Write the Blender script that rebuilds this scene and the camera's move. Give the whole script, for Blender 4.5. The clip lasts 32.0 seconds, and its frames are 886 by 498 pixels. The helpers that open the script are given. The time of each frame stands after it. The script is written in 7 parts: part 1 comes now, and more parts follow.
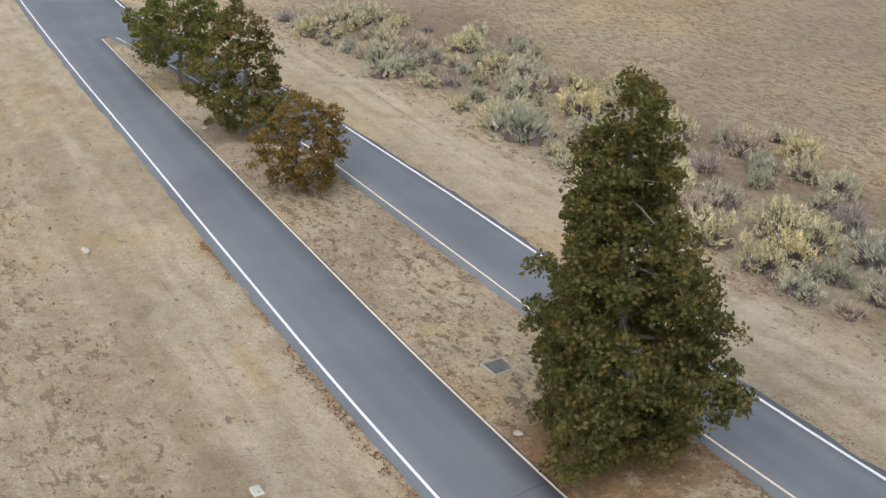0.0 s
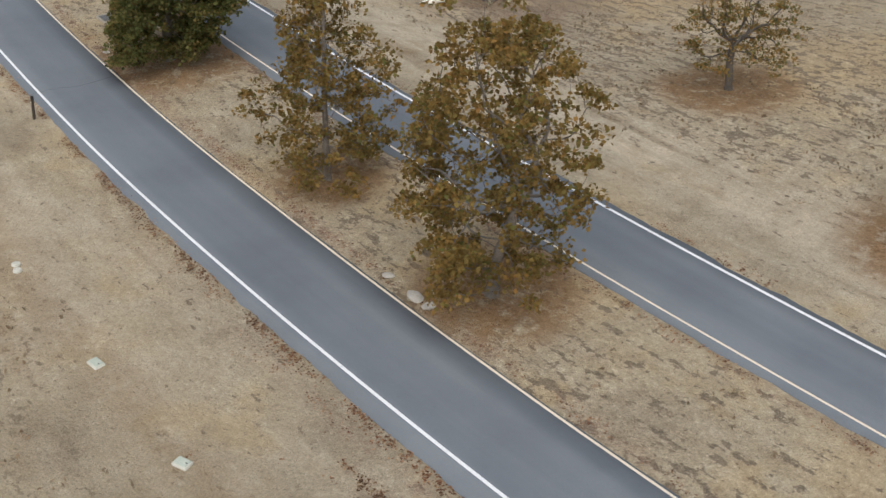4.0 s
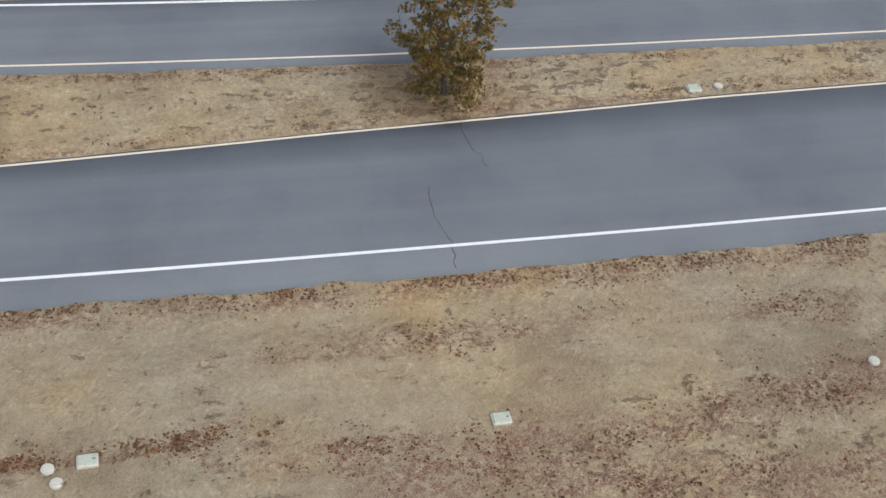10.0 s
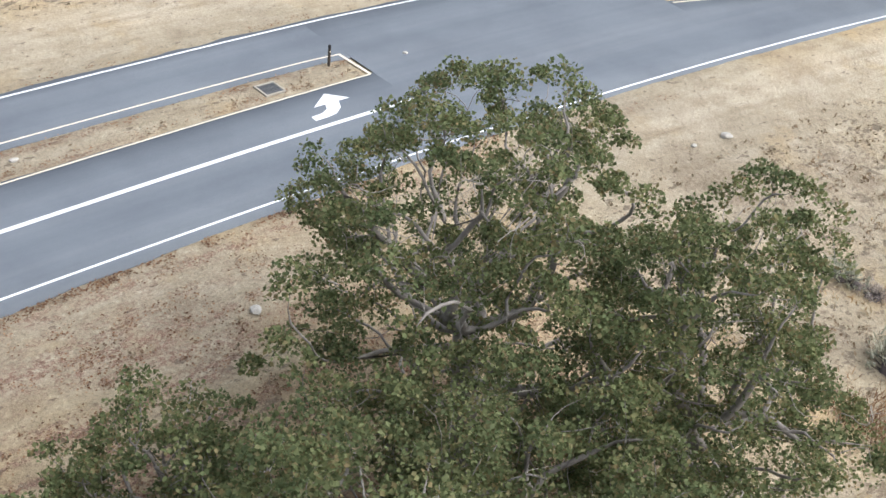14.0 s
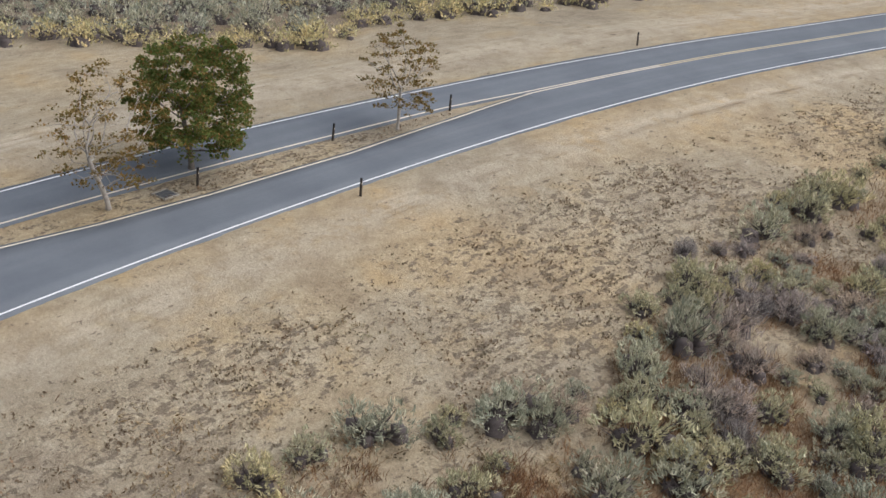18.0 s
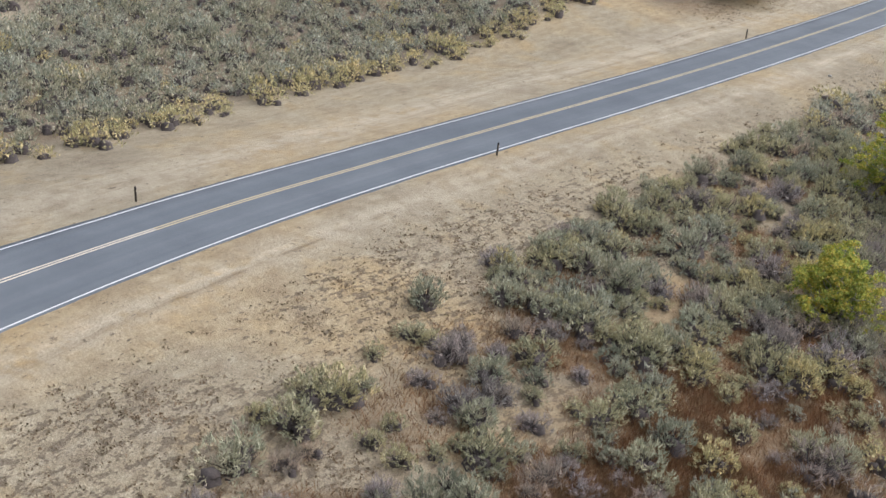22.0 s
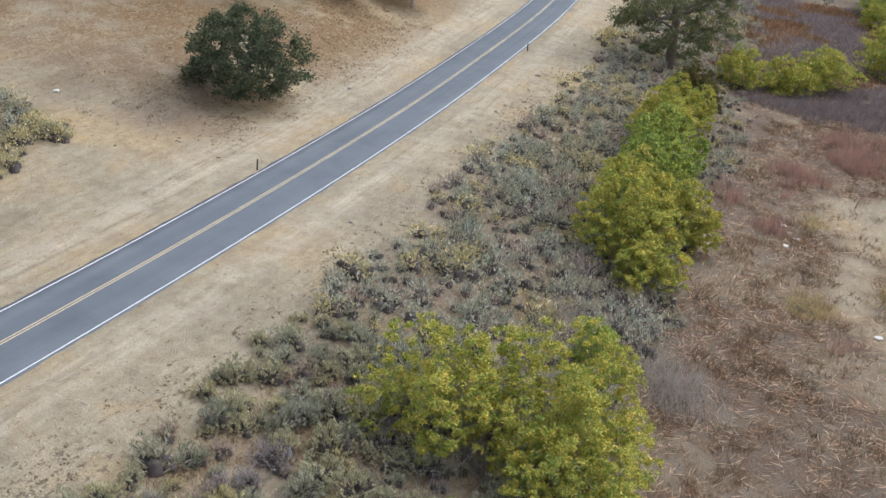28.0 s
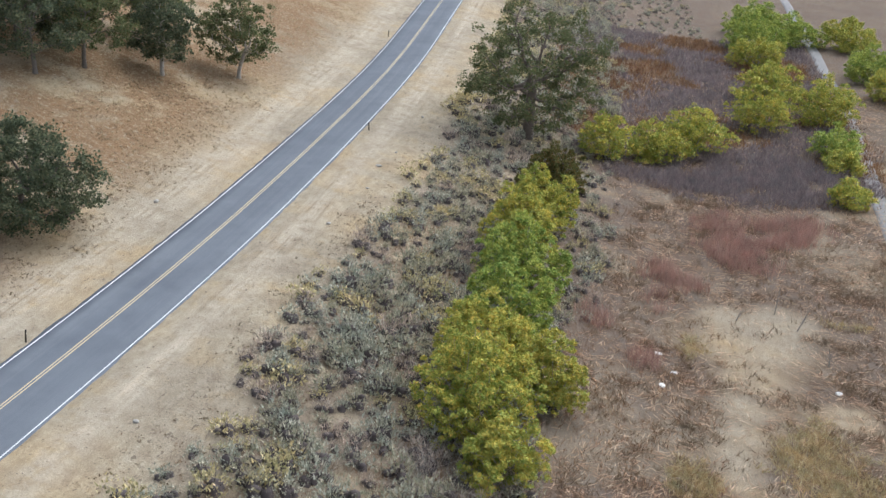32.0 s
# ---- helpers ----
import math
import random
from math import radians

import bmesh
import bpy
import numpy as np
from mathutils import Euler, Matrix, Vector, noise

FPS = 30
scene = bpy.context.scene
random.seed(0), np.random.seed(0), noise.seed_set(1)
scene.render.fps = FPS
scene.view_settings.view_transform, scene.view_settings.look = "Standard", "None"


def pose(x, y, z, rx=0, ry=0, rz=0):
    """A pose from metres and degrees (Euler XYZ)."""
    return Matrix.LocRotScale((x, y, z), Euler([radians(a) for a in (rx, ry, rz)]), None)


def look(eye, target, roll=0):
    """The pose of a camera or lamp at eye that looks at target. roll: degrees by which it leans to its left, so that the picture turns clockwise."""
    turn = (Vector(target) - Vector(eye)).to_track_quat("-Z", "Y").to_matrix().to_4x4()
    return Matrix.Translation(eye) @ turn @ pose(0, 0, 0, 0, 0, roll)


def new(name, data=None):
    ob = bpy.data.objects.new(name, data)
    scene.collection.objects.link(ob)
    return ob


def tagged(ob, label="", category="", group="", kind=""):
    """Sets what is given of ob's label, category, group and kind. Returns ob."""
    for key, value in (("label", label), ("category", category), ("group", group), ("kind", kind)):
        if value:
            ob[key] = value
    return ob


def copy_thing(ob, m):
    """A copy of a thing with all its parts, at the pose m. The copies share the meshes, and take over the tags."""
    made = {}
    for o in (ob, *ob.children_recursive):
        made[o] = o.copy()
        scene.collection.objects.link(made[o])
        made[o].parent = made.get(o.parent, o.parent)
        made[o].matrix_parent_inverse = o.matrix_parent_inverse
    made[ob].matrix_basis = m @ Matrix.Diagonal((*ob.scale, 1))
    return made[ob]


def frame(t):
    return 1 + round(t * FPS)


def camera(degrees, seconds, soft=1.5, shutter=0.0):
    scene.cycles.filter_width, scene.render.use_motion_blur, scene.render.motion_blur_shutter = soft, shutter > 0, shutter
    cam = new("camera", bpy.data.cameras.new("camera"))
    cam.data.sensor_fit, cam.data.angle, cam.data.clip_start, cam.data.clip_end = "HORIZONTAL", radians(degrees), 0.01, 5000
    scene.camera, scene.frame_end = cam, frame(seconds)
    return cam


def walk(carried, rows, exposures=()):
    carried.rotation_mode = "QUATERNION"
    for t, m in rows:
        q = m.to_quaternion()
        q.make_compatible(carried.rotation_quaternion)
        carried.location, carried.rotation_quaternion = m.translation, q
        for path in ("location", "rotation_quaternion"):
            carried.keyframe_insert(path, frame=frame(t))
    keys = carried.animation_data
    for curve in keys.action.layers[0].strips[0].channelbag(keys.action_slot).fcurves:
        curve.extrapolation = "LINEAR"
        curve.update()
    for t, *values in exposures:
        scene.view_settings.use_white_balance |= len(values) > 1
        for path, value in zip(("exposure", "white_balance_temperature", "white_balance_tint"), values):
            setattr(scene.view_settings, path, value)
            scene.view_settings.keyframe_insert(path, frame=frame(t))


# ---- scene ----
cam = camera(39.7, 32.0, soft=1.5)
METRES, EYE, TILT, LEAN, TURN = 186.3, 22.2, -25.2, -0.6, 0.0
ROWS = [
    (0.0, 0.0, 0.0, 0.0, 0.0, 0.0, -0.0),
    (0.5, 0.0085, -0.0122, -0.0054, -0.34, -0.71, 0.12),
    (1.0, 0.0169, -0.0243, -0.0109, -0.69, -1.51, 0.27),
    (1.5, 0.0254, -0.0365, -0.0164, -1.1, -2.31, 0.42),
    (2.0, 0.034, -0.0486, -0.0219, -1.62, -3.2, 0.58),
    (2.5, 0.0428, -0.0607, -0.0274, -2.28, -4.15, 0.8),
    (4.5, 0.0788, -0.1076, -0.0506, -6.57, -8.91, 2.41),
    (5.0, 0.0875, -0.1193, -0.0559, -8.52, -10.51, 3.1),
    (5.5, 0.0961, -0.131, -0.0612, -10.95, -12.22, 3.98),
    (6.0, 0.105, -0.143, -0.0667, -13.85, -14.05, 5.02),
    (6.5, 0.114, -0.155, -0.0718, -17.25, -16.0, 6.21),
    (7.0, 0.1231, -0.1672, -0.0771, -21.15, -18.17, 7.54),
    (7.5, 0.1326, -0.1793, -0.0824, -25.46, -20.37, 8.95),
    (8.5, 0.1511, -0.2043, -0.093, -35.41, -24.38, 11.82),
    (9.0, 0.1602, -0.217, -0.0981, -41.05, -26.37, 13.18),
    (9.5, 0.1693, -0.23, -0.103, -46.86, -28.19, 14.49),
    (10.0, 0.1784, -0.243, -0.1082, -52.56, -29.75, 15.64),
    (10.5, 0.1873, -0.256, -0.1139, -58.15, -31.06, 16.62),
    (11.0, 0.1963, -0.2687, -0.1198, -63.38, -32.06, 17.39),
    (11.5, 0.205, -0.2811, -0.1257, -68.19, -32.74, 17.96),
    (12.0, 0.2134, -0.2936, -0.1315, -72.34, -33.05, 18.4),
    (12.5, 0.2217, -0.3062, -0.1369, -75.86, -33.11, 18.74),
    (13.0, 0.2299, -0.3189, -0.142, -78.87, -32.97, 18.97),
    (13.5, 0.2376, -0.3319, -0.1467, -81.67, -32.88, 19.18),
    (14.0, 0.2452, -0.3449, -0.1518, -84.33, -32.84, 19.39),
    (14.5, 0.2528, -0.3577, -0.1572, -86.87, -32.68, 19.52),
    (15.0, 0.2603, -0.3699, -0.1629, -89.37, -32.44, 19.58),
    (15.5, 0.2676, -0.3819, -0.1683, -91.85, -32.21, 19.61),
    (17.5, 0.2963, -0.4297, -0.1882, -100.52, -31.57, 19.38),
    (18.0, 0.3038, -0.4416, -0.1919, -102.67, -31.65, 19.25),
    (18.5, 0.3114, -0.4535, -0.1955, -104.85, -31.88, 19.11),
    (19.0, 0.3191, -0.4652, -0.199, -107.04, -32.27, 18.94),
    (19.5, 0.327, -0.4768, -0.2025, -109.17, -32.57, 18.7),
    (20.0, 0.3348, -0.4886, -0.206, -111.16, -32.85, 18.47),
    (20.5, 0.3424, -0.5005, -0.2092, -113.01, -33.17, 18.25),
    (21.0, 0.35, -0.5125, -0.2123, -114.72, -33.47, 17.99),
    (21.5, 0.3571, -0.5247, -0.2154, -116.35, -33.75, 17.77),
    (22.0, 0.3643, -0.5367, -0.2185, -117.95, -34.08, 17.51),
    (22.5, 0.3718, -0.5488, -0.221, -119.6, -34.47, 17.25),
    (23.0, 0.3796, -0.5609, -0.2234, -121.33, -34.89, 16.95),
    (23.5, 0.3875, -0.573, -0.2259, -123.08, -35.32, 16.62),
    (24.0, 0.3952, -0.5852, -0.2279, -124.88, -35.87, 16.26),
    (24.5, 0.403, -0.5976, -0.2301, -126.69, -36.4, 15.9),
    (25.0, 0.411, -0.6103, -0.2321, -128.45, -36.92, 15.51),
    (25.5, 0.4188, -0.6233, -0.2343, -130.07, -37.36, 15.15),
    (26.0, 0.4269, -0.6366, -0.2368, -131.58, -37.77, 14.8),
    (26.5, 0.4353, -0.6501, -0.2389, -132.93, -38.14, 14.49),
    (28.5, 0.4702, -0.7048, -0.2458, -137.28, -39.49, 13.34),
    (29.0, 0.4788, -0.7189, -0.2472, -138.17, -39.77, 13.1),
    (29.5, 0.4871, -0.7329, -0.2487, -139.03, -40.04, 12.89),
    (30.0, 0.4957, -0.7468, -0.2505, -139.81, -40.28, 12.69),
    (30.5, 0.504, -0.7606, -0.2519, -140.49, -40.47, 12.52),
    (31.0, 0.5122, -0.7744, -0.2532, -141.14, -40.65, 12.35),
    (31.5, 0.5201, -0.7882, -0.2542, -141.77, -40.82, 12.17),
    (32.0, 0.5281, -0.802, -0.2554, -142.4, -40.99, 12.01),
]
walk(cam, [(t, pose(0, 0, EYE, TILT, LEAN, TURN) @ pose(METRES * x, METRES * y, METRES * z, 90 + pitch, roll, yaw)) for t, x, y, z, yaw, pitch, roll in ROWS], exposures=[(0, 0.22, 6450, 10), (2, 0.2, 6450, 10), (4.5, 0.03, 6550, 8), (6, -0.12, 6500, 7), (8, 0.05, 6350, 8), (9, 0.13, 6300, 8), (10, 0.06, 6350, 9), (11, 0.15, 6300, 9), (12, 0.30, 6250, 10), (13, 0.56, 6200, 10), (14, 0.78, 6200, 9), (15, 0.60, 6180, 8), (16.5, 0.4, 6250, 10), (18, 0.07, 6350, 11), (20, 0.15, 6300, 11), (23, 0.25, 6150, 10), (26, 0.30, 6080, 10), (29, 0.26, 5970, 9), (32, 0.34, 5900, 9)])

# ---- light: a bright overcast sky with a soft, high sun ----
world = bpy.data.worlds.new("overcast_sky")
scene.world = world
world.use_nodes = True
wt = world.node_tree
wt.nodes.clear()
sky = wt.nodes.new("ShaderNodeTexSky")
sky.sky_type = "NISHITA"
sky.sun_disc = False
sky.sun_elevation, sky.sun_rotation = radians(48), radians(200)
sky.dust_density, sky.air_density = 4.0, 1.0
soften = wt.nodes.new("ShaderNodeHueSaturation")
soften.inputs["Saturation"].default_value = 0.42
back = wt.nodes.new("ShaderNodeBackground")
back.inputs["Strength"].default_value = 0.165
wo = wt.nodes.new("ShaderNodeOutputWorld")
wt.links.new(sky.outputs[0], soften.inputs["Color"])
wt.links.new(soften.outputs[0], back.inputs["Color"])
wt.links.new(back.outputs[0], wo.inputs["Surface"])
sun = new("sun", bpy.data.lights.new("sun", "SUN"))
sun.data.energy, sun.data.angle, sun.data.color = 1.05, radians(28), (1.0, 0.985, 0.96)
sun.matrix_world = look((0, 0, 60), (-12, 30, 0))

# ---- the plan: a road line, with s metres along it and o metres to its left ----
BASE_Y = [200.0, 170.0, 140.0, 110.0, 95.0, 80.0, 65.0, 50.0, 35.0, 20.0, 5.0, -10.0, -25.0, -40.0, -55.0, -70.0, -85.0, -100.0, -115.0, -130.0, -145.0, -160.0, -175.0, -190.0, -205.0, -220.0, -235.0, -250.0, -265.0, -280.0, -295.0, -310.0, -325.0, -340.0, -370.0, -400.0, -440.0, -500.0]
BASE_X = [-81.0, -67.0, -53.0, -39.0, -31.8, -24.45, -16.94, -9.52, -1.96, 6.33, 16.08, 27.54, 41.47, 57.49, 74.15, 89.98, 103.9, 115.88, 126.38, 135.14, 142.25, 148.63, 154.84, 161.26, 168.01, 175.04, 182.37, 190.09, 198.06, 206.19, 214.63, 223.53, 232.82, 242.19, 261.0, 280.0, 305.0, 343.0]


def hermite(xs, ys, q):
    """Smooth curve through (xs, ys), xs rising, at the places q."""
    xs, ys, q = np.asarray(xs, float), np.asarray(ys, float), np.asarray(q, float)
    m = np.gradient(ys, xs)
    i = np.clip(np.searchsorted(xs, q) - 1, 0, len(xs) - 2)
    h = xs[i + 1] - xs[i]
    u = (q - xs[i]) / h
    return ((2 * u**3 - 3 * u**2 + 1) * ys[i] + (u**3 - 2 * u**2 + u) * h * m[i]
            + (3 * u**2 - 2 * u**3) * ys[i + 1] + (u**3 - u**2) * h * m[i + 1])


_y = np.arange(200.0, -500.0, -0.5)
_x = hermite(BASE_Y[::-1], BASE_X[::-1], _y)
LINE = np.c_[_x, _y]
_d = np.gradient(LINE, axis=0)
TAN = _d / np.linalg.norm(_d, axis=1)[:, None]
SIDE = np.c_[-TAN[:, 1], TAN[:, 0]]
ARC = np.r_[0, np.cumsum(np.linalg.norm(np.diff(LINE, axis=0), axis=1))]
ARC -= ARC[int(np.argmin(np.abs(_y)))]


def plan(s, o):
    """World x, y of the place s metres along the white edge line and o metres to its left."""
    s = np.asarray(s, float)
    x = np.interp(s, ARC, LINE[:, 0]) + o * np.interp(s, ARC, SIDE[:, 0])
    y = np.interp(s, ARC, LINE[:, 1]) + o * np.interp(s, ARC, SIDE[:, 1])
    return x, y


def along(x, y):
    """The s and o of a world place."""
    d = LINE - (x, y)
    i = int(np.argmin((d**2).sum(1)))
    w = -d[i]
    return float(ARC[i] + w @ TAN[i]), float(w @ SIDE[i])


ROAD_S = [-230, -92, -70, -38, -15, 15, 57, 135, 190, 250, 320, 400, 560]
ROAD_Z = [-4.5, -2.6, -2.0, -1.05, -0.35, -0.1, 0.0, 0.0, 0.4, 1.15, 1.9, 2.6, 4.0]


def road_z(s):
    return hermite(ROAD_S, ROAD_Z, s)


def table(*pairs):
    a = np.array(pairs, float)
    return lambda q: np.interp(q, a[:, 0], a[:, 1])


near_yellow = table((-230, 3.5), (-22, 3.5), (-5, 3.36), (12, 3.38), (28, 3.5), (35, 4.3), (48, 5.15), (61, 5.8), (75, 6.08), (99, 6.36), (113, 7.2), (117, 6.0), (121, 5.1), (126, 4.2), (132, 3.63), (142, 3.32), (151, 3.8), (159, 4.45), (172, 4.0), (190, 3.65), (560, 3.7))
far_yellow = table((-230, 3.6), (-105, 3.6), (-92, 6.0), (-68, 8.75), (-50, 9.3), (-30, 9.7), (0, 9.7), (30, 9.5), (50, 9.05), (70, 8.85), (97, 8.7), (113, 7.5), (123, 7.15), (136, 6.4), (143, 5.95), (152, 5.5), (159, 4.8), (172, 4.1), (190, 3.75), (560, 3.8))
far_white = table((-230, 7.2), (-110, 7.2), (-95, 9.0), (-80, 11.4), (-60, 12.3), (-38, 12.8), (-15, 13.05), (10, 12.97), (30, 12.85), (50, 12.4), (66, 12.1), (100, 12.0), (113, 11.6), (124, 10.3), (140, 9.6), (155, 8.5), (171, 7.6), (190, 7.05), (225, 7.08), (280, 7.2), (350, 7.2), (560, 7.3))
near_edge = table((-230, -0.4), (-25, -0.45), (0, -0.85), (20, -1.05), (55, -1.05), (75, -0.8), (100, -0.4), (130, -0.25), (560, -0.25))

NEAR_S = [-60, 88, 116, 560]
NEAR_H = [
    table((0, 0), (1.5, -0.02), (5, 0.05), (12, 0.15), (25, 0.3), (120, 0.6)),
    table((0, 0), (1.5, -0.02), (5, 0.05), (12, 0.15), (25, 0.3), (120, 0.6)),
    table((0, 0), (1.5, -0.04), (4, -0.1), (7, -0.45), (12, -1.3), (18, -2.3), (24, -3.2), (32, -4.5), (40, -6.0), (50, -6.6), (200, -6.8)),
    table((0, 0), (1.5, -0.04), (4, -0.1), (7, -0.5), (12, -1.5), (18, -2.7), (24, -3.9), (32, -5.8), (38, -6.7), (50, -7.0), (200, -7.2)),
]
FAR_S = [-40, 0, 60, 150, 215, 258, 320, 560]
FAR_H = [
    table((0, 0), (3, -0.1), (8, -0.8), (14, -1.6), (30, -2.2), (150, -3.0)),
    table((0, 0), (8, 0.0), (20, 0.4), (60, 2.0), (150, 3.0)),
    table((0, 0), (10, 0.0), (40, 0.3), (150, 1.0)),
    table((0, 0), (5, -0.2), (12, -1.0), (30, -1.7), (150, -2.0)),
    table((0, 0), (5, -0.2), (12, -0.9), (30, -1.3), (150, -1.0)),
    table((0, 0), (5, 0.05), (10, 0.4), (20, 1.5), (30, 2.2), (60, 4.0), (150, 9.0)),
    table((0, 0), (3, 0.2), (8, 1.2), (13, 2.7), (19, 4.7), (30, 8.0), (60, 15.0), (150, 28.0)),
    table((0, 0), (3, 0.2), (8, 1.0), (13, 2.2), (19, 4.0), (30, 7.0), (60, 14.0), (150, 28.0)),
]


def blend(stations, tables, s, d):
    s = np.asarray(s, float)
    rows = np.array([f(d) for f in tables])
    i = np.clip(np.searchsorted(stations, s) - 1, 0, len(stations) - 2)
    a = np.array(stations, float)
    u = np.clip((s - a[i]) / (a[i + 1] - a[i]), 0, 1)
    u = u * u * (3 - 2 * u)
    k = np.arange(len(s))
    return rows[i, k] * (1 - u) + rows[i + 1, k] * u


def land(s, o):
    """Height of the smooth ground at s, o (arrays)."""
    s, o = np.atleast_1d(np.asarray(s, float)), np.atleast_1d(np.asarray(o, float))
    s, o = np.broadcast_arrays(s, o)
    z = road_z(s)
    e = o - far_white(s)
    return z + np.where(o < 0, blend(NEAR_S, NEAR_H, s, np.maximum(-o, 0)), 0) + np.where(e > 0, blend(FAR_S, FAR_H, s, np.maximum(e, 0)), 0)


def ground(x, y):
    return float(land(*along(x, y))[0])


# ---- materials ----
def material(name, rough=0.9, metal=0.0, spec=0.3):
    m = bpy.data.materials.new(name)
    m.use_nodes = True
    b = m.node_tree.nodes["Principled BSDF"]
    b.inputs["Roughness"].default_value = rough
    b.inputs["Metallic"].default_value = metal
    b.inputs["Specular IOR Level"].default_value = spec
    return m, m.node_tree, b


def node(nt, kind, **values):
    n = nt.nodes.new(kind)
    for k, v in values.items():
        n.inputs[k.replace("_", " ")].default_value = v
    return n


def coords(nt):
    return nt.nodes.new("ShaderNodeTexCoord").outputs["Object"]


def noise_tex(nt, vec, scale, detail=4.0, rough=0.6):
    n = node(nt, "ShaderNodeTexNoise", Scale=scale, Detail=detail, Roughness=rough)
    nt.links.new(vec, n.inputs["Vector"])
    return n.outputs["Fac"]


def ramp(nt, fac, *stops):
    r = nt.nodes.new("ShaderNodeValToRGB")
    e = r.color_ramp.elements
    while len(e) < len(stops):
        e.new(0.5)
    for el, (p, c) in zip(e, stops):
        el.position = p
        el.color = (*c, 1) if len(c) == 3 else c
    nt.links.new(fac, r.inputs["Fac"])
    return r.outputs["Color"]


def step(nt, fac, lo, hi):
    r = nt.nodes.new("ShaderNodeMapRange")
    r.inputs["From Min"].default_value, r.inputs["From Max"].default_value = lo, hi
    nt.links.new(fac, r.inputs["Value"])
    return r.outputs["Result"]


def mix(nt, fac, a, b, kind="MIX"):
    n = nt.nodes.new("ShaderNodeMix")
    n.data_type, n.blend_type = "RGBA", kind
    for value, i in ((fac, 0), (a, 6), (b, 7)):
        if isinstance(value, (tuple, list)):
            n.inputs[i].default_value = (*value, 1)
        elif isinstance(value, (int, float)):
            n.inputs[i].default_value = value
        else:
            nt.links.new(value, n.inputs[i])
    return n.outputs[2]


def math_(nt, op, a, b=0.0):
    n = nt.nodes.new("ShaderNodeMath")
    n.operation = op
    for i, v in enumerate((a, b)):
        if isinstance(v, (int, float)):
            n.inputs[i].default_value = v
        else:
            nt.links.new(v, n.inputs[i])
    return n.outputs[0]


def bump(nt, b, height, strength, dist):
    n = node(nt, "ShaderNodeBump", Strength=strength, Distance=dist)
    nt.links.new(height, n.inputs["Height"])
    nt.links.new(n.outputs[0], b.inputs["Normal"])


def ground_material():
    m, nt, b = material("dry_ground", 0.95, 0, 0.15)
    v = coords(nt)
    lay = nt.nodes.new("ShaderNodeMapping")
    lay.inputs["Scale"].default_value = (0.45, 1.0, 1.0)
    nt.links.new(nt.nodes.new("ShaderNodeUVMap").outputs[0], lay.inputs["Vector"])
    drag = noise_tex(nt, lay.outputs[0], 1.3, 6, 0.68)
    big, mid, patchy = noise_tex(nt, v, 0.05, 3), noise_tex(nt, v, 0.55, 6, 0.68), noise_tex(nt, v, 1.7, 7, 0.72)
    fine, speck = noise_tex(nt, v, 6.0, 6, 0.75), noise_tex(nt, v, 26.0, 4, 0.85)
    za, zb = nt.nodes.new("ShaderNodeVertexColor"), nt.nodes.new("ShaderNodeVertexColor")
    za.layer_name, zb.layer_name = "zones", "zones_two"
    sa, sb = nt.nodes.new("ShaderNodeSeparateColor"), nt.nodes.new("ShaderNodeSeparateColor")
    nt.links.new(za.outputs["Color"], sa.inputs[0])
    nt.links.new(zb.outputs["Color"], sb.inputs[0])
    weed, litter, mat_ = sa.outputs
    gold, pale, orange = sb.outputs
    soil = ramp(nt, drag, (0.34, (0.330, 0.266, 0.184)), (0.50, (0.392, 0.324, 0.228)), (0.66, (0.442, 0.372, 0.272)))
    soil = mix(nt, math_(nt, "MULTIPLY", step(nt, patchy, 0.48, 0.64), 0.32), soil, (0.285, 0.226, 0.158))
    tint = ramp(nt, big, (0.38, (0.86, 0.86, 0.88)), (0.5, (1.0, 1.0, 1.0)), (0.62, (1.10, 1.02, 0.90)))
    col = mix(nt, 1.0, soil, tint, "MULTIPLY")
    hue = noise_tex(nt, v, 0.22, 5, 0.62)
    col = mix(nt, 1.0, col, ramp(nt, hue, (0.36, (0.82, 0.80, 0.80)), (0.47, (1.0, 1.0, 1.0)), (0.54, (1.0, 1.0, 1.0)), (0.64, (1.05, 0.99, 0.89))), "MULTIPLY")
    col = mix(nt, math_(nt, "MULTIPLY", pale, step(nt, mid, 0.32, 0.50)), col, ramp(nt, mid, (0.36, (0.405, 0.332, 0.244)), (0.62, (0.500, 0.425, 0.326))))
    # old wheel tracks that follow the road
    lanes = nt.nodes.new("ShaderNodeMapping")
    lanes.inputs["Scale"].default_value = (0.022, 1.25, 1.0)
    nt.links.new(lay.inputs["Vector"].links[0].from_socket, lanes.inputs["Vector"])
    rut = noise_tex(nt, lanes.outputs[0], 1.0, 4, 0.62)
    rut = math_(nt, "MULTIPLY", math_(nt, "ADD", rut, -0.5), math_(nt, "ADD", math_(nt, "MULTIPLY", math_(nt, "MULTIPLY", step(nt, hue, 0.42, 0.56), pale), 0.9), 0.16))
    col = mix(nt, 1.0, col, ramp(nt, math_(nt, "ADD", rut, 0.5), (0.36, (0.66, 0.62, 0.58)), (0.46, (0.95, 0.94, 0.92)), (0.56, (1.06, 1.06, 1.06)), (0.68, (1.20, 1.19, 1.16))), "MULTIPLY")
    # clods and dead weeds in ragged dark flecks
    rows = nt.nodes.new("ShaderNodeMapping")
    rows.inputs["Scale"].default_value = (0.62, 1.55, 1.0)
    nt.links.new(lay.inputs["Vector"].links[0].from_socket, rows.inputs["Vector"])
    scratch = noise_tex(nt, rows.outputs[0], 1.45, 5, 0.68)
